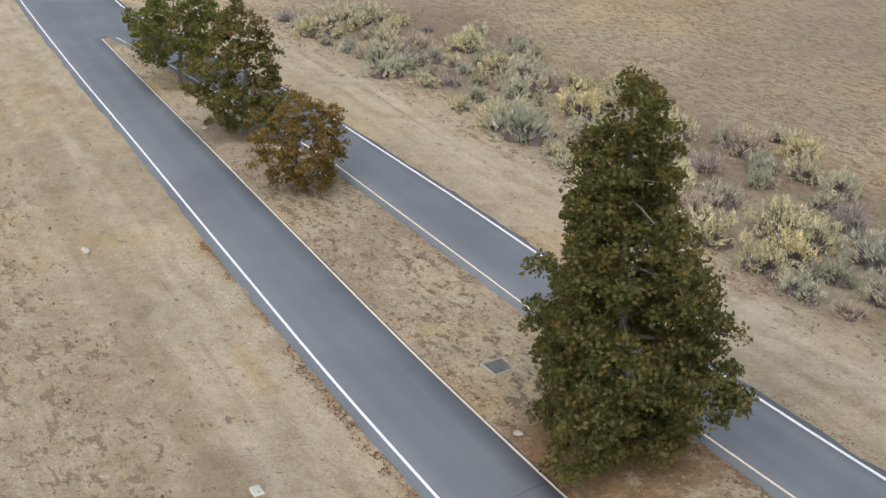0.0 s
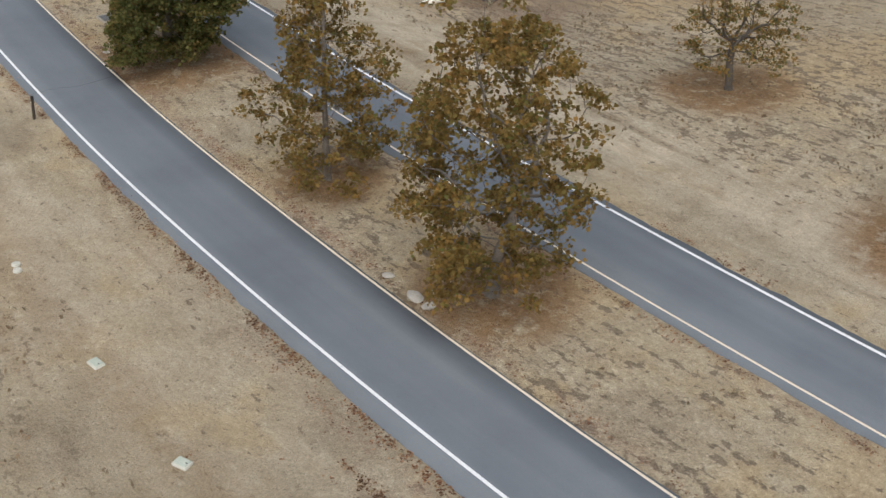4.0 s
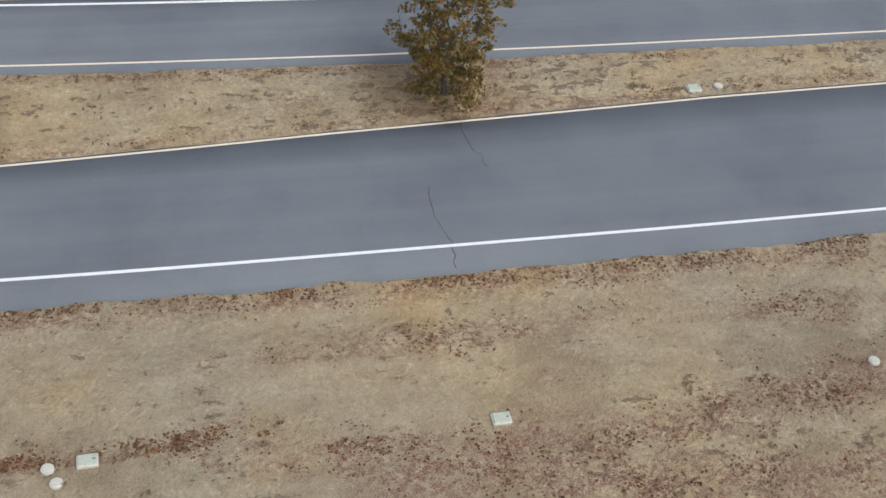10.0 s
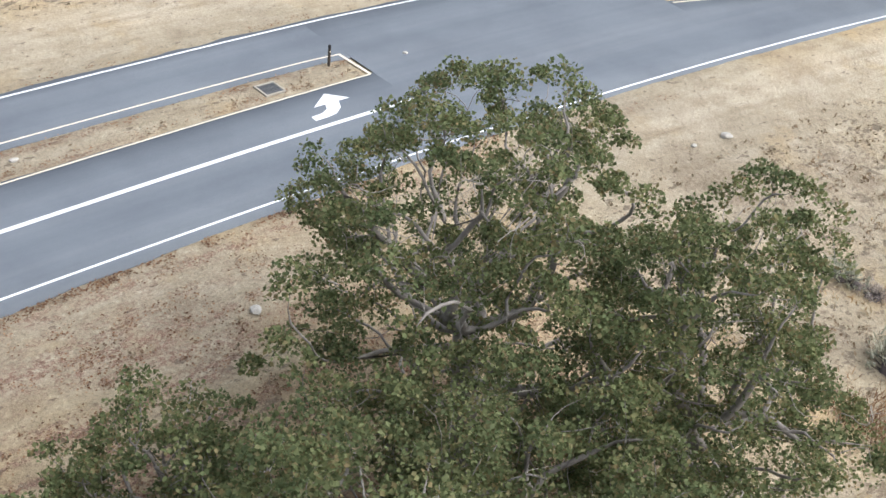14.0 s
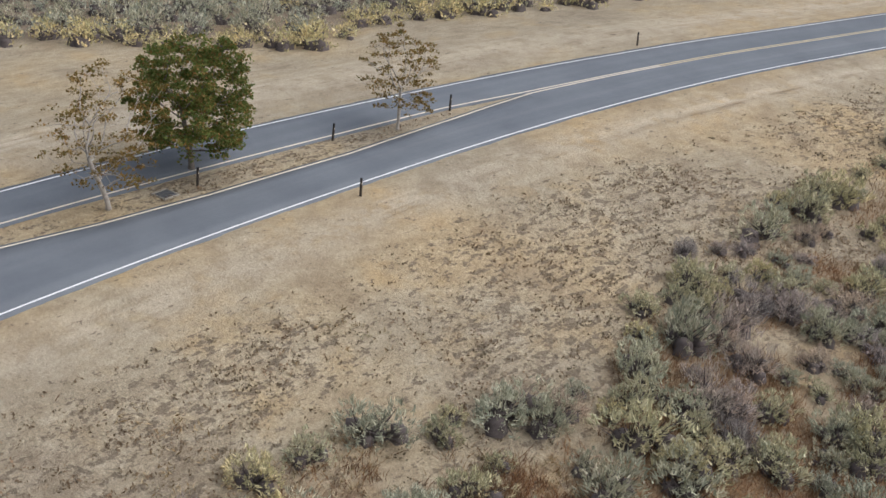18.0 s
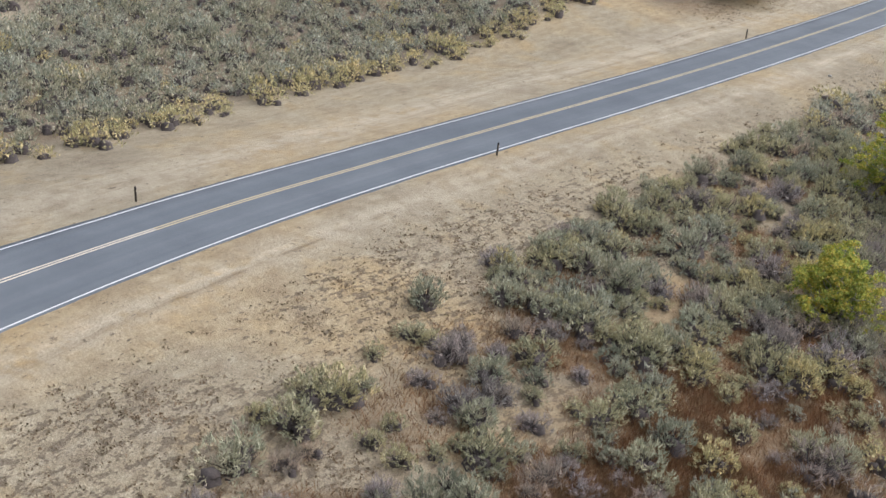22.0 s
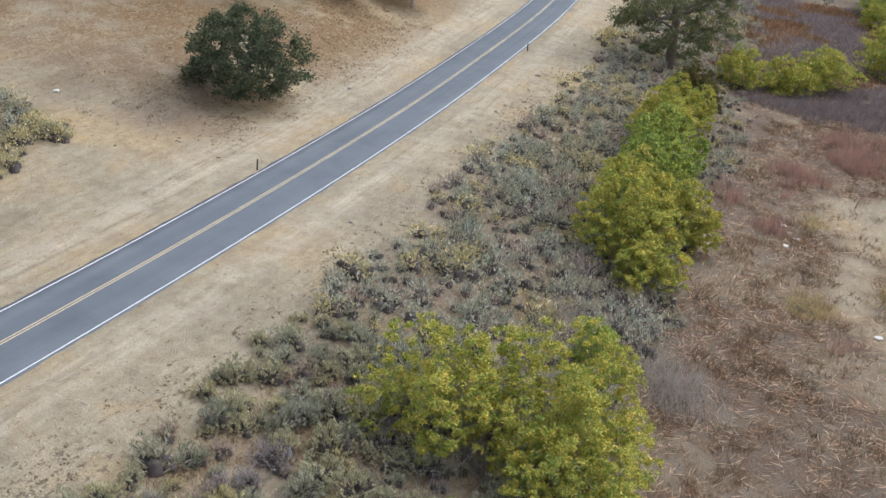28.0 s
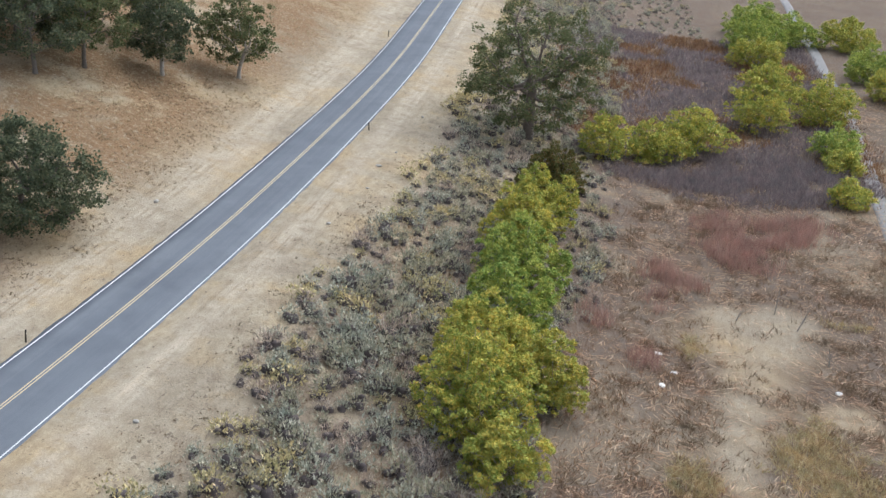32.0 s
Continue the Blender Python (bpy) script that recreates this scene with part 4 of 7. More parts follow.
def crown_spots(shape, n, R, low, h, r, clump, gap, lumps):
    """Places of the leaf clumps: mostly near the crown's skin, with holes and bulges."""
    m = n * 14
    u, az = r.random(m), r.random(m) * 2 * np.pi
    ph = r.random(8) * 6.28
    wave = 1 + lumps * (0.09 * np.sin(2 * az + ph[0]) + 0.09 * np.sin(3 * az + ph[1] + 4 * u) + 0.08 * np.sin(5 * az + ph[2] - 7 * u) + 0.06 * np.sin(9 * u + ph[3] + az))
    width = crown_width(shape, u)
    keep = r.random(m) < width / width.max()
    rad = np.maximum(0.05, R * width * wave - clump * 0.6) * r.random(m) ** (0.36 if shape != "slim" else 0.6)
    top = 1 + 0.03 * lumps * (np.sin(2 * az + ph[4]) + np.sin(3 * az + ph[5])) * (shape != "cone")
    p = np.c_[rad * np.cos(az), rad * np.sin(az), low + (h - clump * 0.5 - low) * u * top]
    k = 6.28 / max(1.6, R * 0.75)
    hole = np.sin(p[:, 0] * k + ph[6]) + np.sin(p[:, 1] * k * 1.1 + ph[7] + p[:, 2] * k * 0.4) + np.sin(p[:, 2] * k * 1.4 + ph[0] + p[:, 0] * k * 0.5)
    keep &= hole > np.quantile(hole, gap)
    p = p[keep]
    room = clump * 0.95
    for _ in range(6):
        cells, pick = {}, []
        for i, q in enumerate(p):
            c = tuple((q // room).astype(int))
            if all(((p[j] - q) ** 2).sum() > room * room for a in (-1, 0, 1) for b in (-1, 0, 1) for d in (-1, 0, 1) for j in cells.get((c[0] + a, c[1] + b, c[2] + d), ())):
                cells.setdefault(c, []).append(i)
                pick.append(i)
                if len(pick) == n:
                    break
        if len(pick) >= n * 0.9:
            break
        room *= 0.8
    return p[pick]


def lobe_spots(n, R, h, r, lobes):
    """Clump places of a thicket: many upright rounded heads side by side."""
    az, q = np.arange(lobes) * 2.4 + r.normal(0, 0.35, lobes), R * 0.80 * np.sqrt((np.arange(lobes) + 0.3) / lobes)
    tall = h * (0.60 + 0.36 * r.random(lobes)) * (1 - 0.34 * (q / R) ** 2)
    tall[0] = h
    wide = R * (0.22 + 0.16 * r.random(lobes)) * (8 / max(6, lobes)) ** 0.3
    which = r.choice(lobes, n, p=wide * tall / (wide * tall).sum())
    a, u = r.random(n) * 6.28, r.random(n) ** 0.8
    w = wide[which] * np.sin(np.pi * (0.12 + 0.80 * u)) ** 0.7 * (0.55 + 0.45 * r.random(n) ** 0.5)
    return np.c_[q[which] * np.cos(az[which]) + w * np.cos(a), q[which] * np.sin(az[which]) + w * np.sin(a), 0.25 + (tall[which] - 0.45) * u]


def grow(aims, roots, step, r, gnarl, sag=0.0):
    """Grows branches from the root lines towards the aims. Returns node places and each one's parent."""
    P, parent = [], []
    for line in roots:
        for k, q in enumerate(line):
            parent.append(len(P) - 1 if k else -1)
            P.append(q)
    P = [np.array(q, float) for q in P]
    d = np.linalg.norm(aims[:, None] - np.array(P)[None], axis=2)
    near, best = d.argmin(1), d.min(1)
    alive, stuck = np.ones(len(aims), bool), np.zeros(len(aims), int)
    for _ in range(110):
        if not alive.any():
            break
        idx = np.nonzero(alive)[0]
        at = np.array(P)
        pull = (aims[idx] - at[near[idx]]) / (best[idx][:, None] + 1e-6)
        who, back = np.unique(near[idx], return_inverse=True)
        s = np.zeros((len(who), 3))
        np.add.at(s, back, pull)
        # where the aims pull apart, turn to the nearest of them
        torn = np.linalg.norm(s, axis=1) < 0.8 * np.bincount(back)
        far_first = np.argsort(-best[idx])
        lead = np.zeros((len(who), 3))
        lead[back[far_first]] = pull[far_first]
        s[torn] = lead[torn]
        s += r.normal(0, gnarl, s.shape) * np.linalg.norm(s, axis=1)[:, None]
        s[:, 2] -= sag
        s /= np.linalg.norm(s, axis=1)[:, None] + 1e-9
        fresh = at[who] + s * step
        first = len(P)
        for q, o in zip(fresh, who):
            P.append(q)
            parent.append(int(o))
        d = np.linalg.norm(aims[idx][:, None] - fresh[None], axis=2)
        better = d.min(1) < best[idx] - step * 0.04
        best[idx[better]] = d.min(1)[better]
        near[idx[better]] = first + d.argmin(1)[better]
        stuck[idx] = np.where(better, 0, stuck[idx] + 1)
        alive[idx[stuck[idx] > 12]] = False
        alive[idx[best[idx] < step * 0.9]] = False
    return np.array(P), np.array(parent)


def branch_paths(P, parent, fixed, thick, tip):
    """Splits grown nodes into tapering paths; returns the trunk's paths and each limb's."""
    n = len(P)
    load = np.zeros(n)
    kids = [[] for _ in range(n)]
    for i in range(n - 1, 0, -1):
        if parent[i] >= 0:
            kids[parent[i]].append(i)
    order = np.arange(n)[::-1]
    for i in order:
        load[i] = max(load[i], tip**2.6)
        if parent[i] >= 0:
            load[parent[i]] += load[i]
    rad = load ** (1 / 2.6)
    rad = tip + (rad - tip) * (thick - tip) / max(tip, rad.max() - tip)

    def follow(i, start):
        line = [] if start is None else [start]
        out = []
        while True:
            line.append(i)
            rest = sorted(kids[i], key=lambda j: -rad[j])
            if not rest:
                break
            out += [(i, j) for j in rest[1:]]
            i = rest[0]
        return line, out

    def path(line):
        q = np.c_[P[line], rad[line]]
        if len(line) > 1:
            q[0, 3] = min(q[0, 3], q[1, 3] * 1.25)
            q[-1, 3] *= 0.5
        if len(line) > 3:
            q[1:-1, :3] = q[1:-1, :3] * 0.5 + (q[:-2, :3] + q[2:, :3]) * 0.25
        return q, 8 if q[0, 3] > 0.12 else (5 if q[0, 3] > 0.035 else 3)

    trunk, limbs = [], []
    roots_left = [i for i in range(n) if parent[i] < 0]
    for root in roots_left:
        line = [root]
        i = root
        while True:
            nxt = [j for j in kids[i] if fixed[j]]
            if not nxt:
                break
            i = nxt[0]
            line.append(i)
        starts = [(k, j) for k in line for j in kids[k] if not fixed[j]]
        q = np.c_[P[line], rad[line]]
        q[:, 3] = np.minimum(q[:, 3], thick * (1.08 - np.arange(len(line)) / len(line) * (0.95 if len(roots_left) == 1 and P[line[-1], 2] > 0.8 * P[:, 2].max() else 0.3)))
        q[0, 3] *= 1.35
        trunk.append((q, 9))
        for k, j in starts:
            todo, arm = [(k, j)], []
            while todo:
                k0, j0 = todo.pop()
                one, more = follow(j0, k0)
                arm.append(path(one))
                todo += more
            limbs.append(arm)
    return trunk, limbs


def tree(name, label, x, y, h, width, clear, shape, clumps, per, clump, leaf, leaf_mat, bark, seed, trunk=0.18, gap=0.15, lumps=1.0, lean=(0, 0), stems=1, dead=0, split=True, lobes=0, blade=False, gnarl=0.25, rise=1.0, aspect=0.8, tall=1.0, step=0.0, shoots=0):
    """A tapered trunk whose limbs fork out to clumps of single leaves."""
    r = np.random.default_rng(seed)
    top = tagged(new(name), label, "tree")
    top.matrix_world = pose(x, y, spot(x, y) - 0.05)
    R = width / 2
    aims = lobe_spots(clumps, R, h, r, lobes) if lobes else crown_spots(shape, clumps, R, clear, h, r, clump, gap, lumps)
    aims[:, :2] += np.array(lean) * aims[:, 2:3]
    step = step or max(0.28, R * 0.085)
    roots, mains = [], []
    for k in range(stems):
        reach = h * 0.93 if shape in ("cone", "slim") else (max(0.5, clear + 0.26 * (h - clear)) if not lobes else 0.5)
        off = (r.normal(0, 0.3), r.normal(0, 0.3), 0) if stems > 1 else (0, 0, 0)
        line = bend(off, (lean[0] + r.normal(0, 0.02 + 0.2 * (stems > 1)), lean[1] + r.normal(0, 0.02 + 0.2 * (stems > 1)), 1), reach, 1, r, max(4, int(reach / step)), 0.1, 0.012 if shape in ("cone", "slim") else 0.06)[:, :3]
        roots.append(line)
    count = sum(len(q) for q in roots)
    P, parent = grow(aims, roots, step, r, gnarl, 0.0)
    fixed = np.arange(len(P)) < count
    stem, limbs = branch_paths(P, parent, fixed, trunk / math.sqrt(stems), 0.011 if R > 2 else 0.007)
    if split:
        v, f = tubes(stem)
        part("trunk", smooth(mesh_of("trunk", v, f, bark)), top)
        big = sorted(limbs, key=lambda arm: -sum(len(q) for q, _ in arm))
        for arm in big[:14] + ([[q for arm in big[14:] for q in arm]] if len(big) > 14 else []):
            v, f = tubes(arm, True)
            part("limb", smooth(mesh_of("limb", v, f, bark)), top)
    else:
        v, f = tubes(stem + [q for arm in limbs for q in arm])
        part("trunk", smooth(mesh_of("trunk", v, f, bark)), top)
    if dead:
        pale = []
        mid = np.array([0, 0, h * 0.4])
        for q in aims[r.choice(len(aims), dead)]:
            b0 = bend(q * 0.95, q - mid + r.normal(0, 1.2, 3) + (0, 0, 1), 0.7 + 0.8 * r.random(), 0.020, r, 7, 0.0, 0.40, 0.4)
            pale.append((b0, 4))
            for j in (1, 2, 3, 4):
                pale.append((bend(b0[j, :3], b0[j + 1, :3] - b0[j, :3] + r.normal(0, 0.3, 3), 0.35 + 0.5 * r.random(), 0.011, r, 5, 0.0, 0.45, 0.5), 3))
        v, f = tubes(pale)
        part("dead_wood", smooth(mesh_of("dead_wood", v, f, BARK_DEAD)), top, "bleached bare twigs")["kind"] = "stuff"
    n = int(len(aims) * per)
    full = 0.35 + r.random(len(aims)) ** 1.3
    size = clump * (0.65 + 0.6 * r.random(len(aims)))
    which = r.choice(len(aims), n, p=full / full.sum())
    d = r.normal(size=(n, 3))
    d /= np.linalg.norm(d, axis=1)[:, None]
    d[:, 2] = np.where(d[:, 2] < -0.3, -d[:, 2] * 0.6, d[:, 2])
    p = aims[which] + d * (size[which] * (0.25 + 0.75 * r.random(n) ** 0.55))[:, None] * (1, 1, 0.62 * tall)
    p[:, 2] = np.maximum(p[:, 2], 0.12 + 0.2 * r.random(n))
    v, f = leaf_cards(p, leaf, r, aspect, 0.15 * rise, d * (0.5, 0.5, 0.5 * rise), 0.4, 1.1, blade)
    part("crown", mesh_of("crown", v, f, leaf_mat), top)
    if shoots:
        d = r.normal(size=(shoots, 3)) * (0.22, 0.22, 0.3) + (0, 0, 0.42)
        d[:, 2] = np.abs(d[:, 2])
        v, f = leaf_cards(d, 0.11, r, 0.7, 0.2, None, 0.4, 1.1)
        part("foot_growth", mesh_of("foot_growth", v, f, SYCAMORE_GREEN), top, "fresh green shoots round the foot")["kind"] = "stuff"
    return top


G1 = "green and brown sycamore tree standing in the dry median"
tree("sycamore", "green sycamore standing in the median beside a merging lane", -17.0, 77.6, 7.2, 7.6, 1.6, "round", 150, 90, 0.55, 0.20, SYCAMORE_GREEN, BARK, 11, 0.15, 0.2, 1.4, tall=1.5)
tree("sycamore", G1, -11.2, 66.8, 8.2, 5.8, 0.6, "cone", 160, 80, 0.52, 0.19, SYCAMORE, BARK, 12, 0.14, 0.12, 1.6, tall=1.6)
tree("sycamore", "small brown-green sycamore with shoots round its foot", -6.8, 57.8, 5.2, 5.2, 0.5, "round", 150, 60, 0.40, 0.15, SYCAMORE_RUST, BARK_DARK, 13, 0.11, 0.2, 1.7, tall=1.5, shoots=120)
tree("sycamore", "tall dense dark green sycamore shading the median", 5.8, 33.6, 13.6, 7.0, 0.6, "cone", 540, 112, 0.50, 0.155, SYCAMORE_DARK, BARK, 14, 0.26, 0.22, 2.1, gnarl=0.15, tall=1.6)
tree("sycamore", "slender sycamore turning rust brown in the median", 12.9, 21.2, 9.4, 5.8, 0.7, "cone", 230, 44, 0.42, 0.15, SYCAMORE_RUST, BARK, 15, 0.13, 0.28, 1.9, gnarl=0.25, tall=1.6)
tree("sycamore", "broad rust-brown sycamore beside flat stones in the median", 18.1, 12.8, 10.2, 7.2, 1.1, "round", 290, 55, 0.46, 0.155, SYCAMORE_RUST, BARK, 16, 0.19, 0.28, 1.6, tall=1.5)
tree("sycamore", "thin half-bare sapling with green shoots at its foot", 38.0, -12.6, 5.8, 2.3, 0.3, "slim", 170, 15, 0.20, 0.105, SYCAMORE_DRY, BARK_DARK, 17, 0.055, 0.15, 2.0, step=0.16, gnarl=0.45, tall=1.6, shoots=150)
tree("sycamore", "thin half-bare sapling with bronze leaves in the median", 48.0, -22.4, 5.1, 2.7, 0.3, "slim", 150, 15, 0.21, 0.105, SYCAMORE_RUST, BARK_DARK, 18, 0.055, 0.2, 2.2, step=0.16, gnarl=0.45, tall=1.6, shoots=150)
tree("sycamore", "bushy bronze sapling in the median", 59.8, -32.9, 5.4, 3.6, 0.15, "round", 150, 45, 0.34, 0.125, OAK_BRONZE, BARK_DARK, 19, 0.09, 0.2, 1.6)
tree("sycamore", "thinly leaved sycamore with a pale trunk beside a drain", 112.9, -87.4, 7.6, 6.4, 1.6, "round", 150, 24, 0.42, 0.13, SYCAMORE_RUST, BARK_PALE, 20, 0.13, 0.2, 1.3, blade=True)
tree("sycamore", "dense green sycamore browning at its edge in the median", 118.0, -91.5, 7.2, 7.4, 1.3, "round", 210, 85, 0.52, 0.17, SYCAMORE_GREEN, BARK, 21, 0.16, 0.2, 1.9, tall=1.4)
tree("sycamore", "thin brown sycamore near the tip of the median", 124.1, -103.7, 6.4, 5.4, 1.4, "round", 130, 24, 0.38, 0.13, SYCAMORE_RUST, BARK_PALE, 22, 0.10, 0.2, 1.4, blade=True)
FD = "small sparse oak on the slope with a ring of dead leaves"
for fx, fy, fh, fw, fs in ((35.9, 15.2, 6.2, 6.8, 23), (31.0, 29.3, 6.0, 6.2, 24), (52.5, -6.0, 6.5, 7.0, 25)):
    tree("oak", FD, fx, fy, fh, fw, 1.3, "dome", 130, 34, 0.42, 0.13, OAK_BRONZE, BARK_DARK, fs, 0.17, 0.3, 1.4)
tree("oak", "half-bare bronze oak with dark limbs on the verge", 34.4, -29.5, 11.2, 9.8, 1.9, "round", 300, 75, 0.44, 0.092, OAK_BRONZE, BARK_OAK, 26, 0.34, 0.36, 1.7, gnarl=0.36, tall=1.4, step=0.36)
OA = "spreading green oak with grey limbs beside the road"
for ox, oy, oh, ow, oc, on, os_, ot, od in (
        (64.5, -72.2, 8.6, 8.2, 0.9, 190, 36, 0.24, 18), (70.4, -70.8, 11.6, 12.4, 2.2, 420, 27, 0.32, 26), (68.8, -76.4, 10.4, 9.0, 1.6, 280, 28, 0.28, 18),
        (61.0, -69.0, 9.2, 10.5, 0.9, 290, 30, 0.28, 26), (61.0, -76.0, 8.6, 9.0, 0.9, 230, 35, 0.26, 20), (55.3, -63.1, 11.7, 10.3, 1.6, 330, 31, 0.30, 34)):
    tree("oak", OA, ox, oy, oh, ow, oc, "dome", int(on * 1.08), 132, 0.52, 0.112, OAK, BARK_GREY, os_, ot * 1.3, 0.24, 1.6, dead=od, gnarl=0.38, tall=1.15, step=0.42)
tree("oak", "low green oak crown beside the larger oaks", 66.0, -63.8, 4.7, 6.5, 0.4, "dome", 130, 105, 0.50, 0.118, OAK, BARK_GREY, 29, 0.22, 0.25, 1.5, dead=8, gnarl=0.36)
tree("oak", "small green oak at the edge of the grove", 53.4, -56.9, 6.6, 4.6, 0.6, "dome", 105, 130, 0.48, 0.112, OAK, BARK_GREY, 32, 0.16, 0.25, 1.5, dead=6, gnarl=0.36)
tree("live_oak", "dark round live oak on the grassy rise", 195.5, -216.5, 9.6, 14.2, 0.5, "dome", 300, 85, 0.85, 0.26, OAK_DARK, BARK, 33, 0.36, 0.12, 1.7, tall=2.1)
tree("oak", "large open oak with dark limbs above the wash", 189.0, -290.0, 18.4, 21.0, 3.2, "dome", 270, 95, 1.0, 0.26, OAK, BARK_OAK, 34, 0.75, 0.30, 1.5, gnarl=0.36, tall=2.2)
HT = "grey-trunked oak on the brown hillside"
for k, (tx, ty, th, tw_) in enumerate(((223.5, -237.0, 12.5, 9.5), (224.3, -244.4, 11.5, 9.0), (222.3, -254.7, 10.6, 6.5), (221.6, -267.1, 11.0, 7.5), (230.0, -239.0, 12.5, 10.0), (232.0, -249.0, 12.0, 9.0), (229.0, -229.0, 11.0, 9.0), (231.5, -260.0, 10.5, 8.0), (238.0, -244.0, 12.0, 10.0), (237.0, -232.0, 12.0, 10.0), (240.0, -256.0, 11.0, 9.0))):
    tree("oak", HT, tx, ty, th, tw_ * 1.35, 2.2, "round", 150, 62, 0.85, 0.29, OAK_DARK if k % 2 == 0 else OAK, BARK_PALE if k in (2, 3) else BARK, 40 + k, 0.28, 0.25, 1.7, split=False, gnarl=0.3, tall=2.1)

# willows of the wash: several stems, leaves to the ground
WI = "rounded yellow-green willow growing in the wash"


def willow(x, y, h, w, mat, n, seed, label=WI):
    far = y < -280
    wide = w * (1.55 if y < -300 else 1.3)
    leaf = 0.30 if far else (0.17 if y > -210 else 0.22)
    clumps = int((16 if not far else 9) * wide * math.sqrt(wide))
    tree("willow", label, x, y, h * 1.12, wide, 0.3, "round", clumps, 62 if not far else 34, 0.42 if not far else 0.70, leaf, mat, BARK_DEAD, seed, 0.16, stems=4, split=False, lobes=int(7 + 1.5 * w), blade=True, rise=0.9, aspect=0.62, tall=1.5)


WILLOWS = [
    (119.5, -165.5, 5.0, 5.5, WILLOW, 4200), (112.5, -172.5, 5.0, 6.0, WILLOW, 4200), (123.5, -178.0, 4.6, 3.2, WILLOW_GREEN, 2400), (121.0, -166.5, 4.4, 3.2, WILLOW_GREEN, 2000),
    (128.5, -192.0, 9.2, 10.0, WILLOW, 8500), (123.5, -188.5, 8.0, 9.2, WILLOW, 7000), (133.6, -185.6, 7.6, 8.0, WILLOW, 5200), (118.5, -186.0, 5.6, 6.0, WILLOW, 4600),
    (134.5, -204.0, 4.2, 3.0, WILLOW_GREEN, 1800), (141.0, -219.5, 5.0, 5.5, WILLOW_GOLD, 3200),
    (146.5, -223.5, 8.0, 9.0, WILLOW, 8000), (150.5, -230.5, 7.5, 8.5, WILLOW_GOLD, 6800), (146.0, -231.0, 6.5, 6.5, WILLOW_GOLD, 4600), (155.0, -238.5, 6.4, 7.0, WILLOW_GREEN, 5200),
    (160.0, -248.0, 7.0, 8.5, WILLOW_GREEN, 7000), (165.5, -256.0, 7.5, 8.0, WILLOW_GOLD, 5600), (169.5, -264.5, 6.5, 7.5, WILLOW, 5000), (174.5, -275.0, 6.0, 7.0, SYCAMORE, 4200),
    (180.5, -296.0, 6.0, 6.5, WILLOW, 4000), (177.0, -304.0, 5.5, 6.0, WILLOW, 3600), (175.5, -312.5, 7.2, 7.5, WILLOW, 4600), (175.5, -333.0, 7.5, 7.5, WILLOW, 4400), (169.5, -345.5, 7.5, 8.5, WILLOW, 4800),
    (159.5, -326.5, 5.0, 6.0, WILLOW_GREEN, 3200), (156.5, -321.0, 3.4, 4.0, WILLOW, 1800), (150.0, -307.5, 3.6, 4.0, WILLOW, 1800), (182.0, -352.0, 7.0, 8.0, WILLOW, 3800),
    (203.5, -390.0, 7.5, 9.0, WILLOW_GREEN, 3600), (200.0, -402.0, 6.5, 9.0, WILLOW_GREEN, 3600), (190.0, -408.0, 6.5, 10.0, WILLOW, 3600), (176.0, -384.0, 6.5, 9.0, WILLOW_GREEN, 3600), (166.0, -372.0, 6.0, 9.0, WILLOW, 3600), (212.0, -408.0, 7.5, 9.0, WILLOW_GREEN, 3600), (196.0, -376.0, 6.0, 8.0, WILLOW, 3000),
]
for k, (wx, wy, wh, ww, wm, wn) in enumerate(WILLOWS):
    willow(wx, wy, wh, ww, wm, wn, 100 + k, {"green_willow_leaves": "fresh green willow thicket growing in the wash", "golden_willow_leaves": "willow turning golden above the wash"}.get(wm.name, WI))


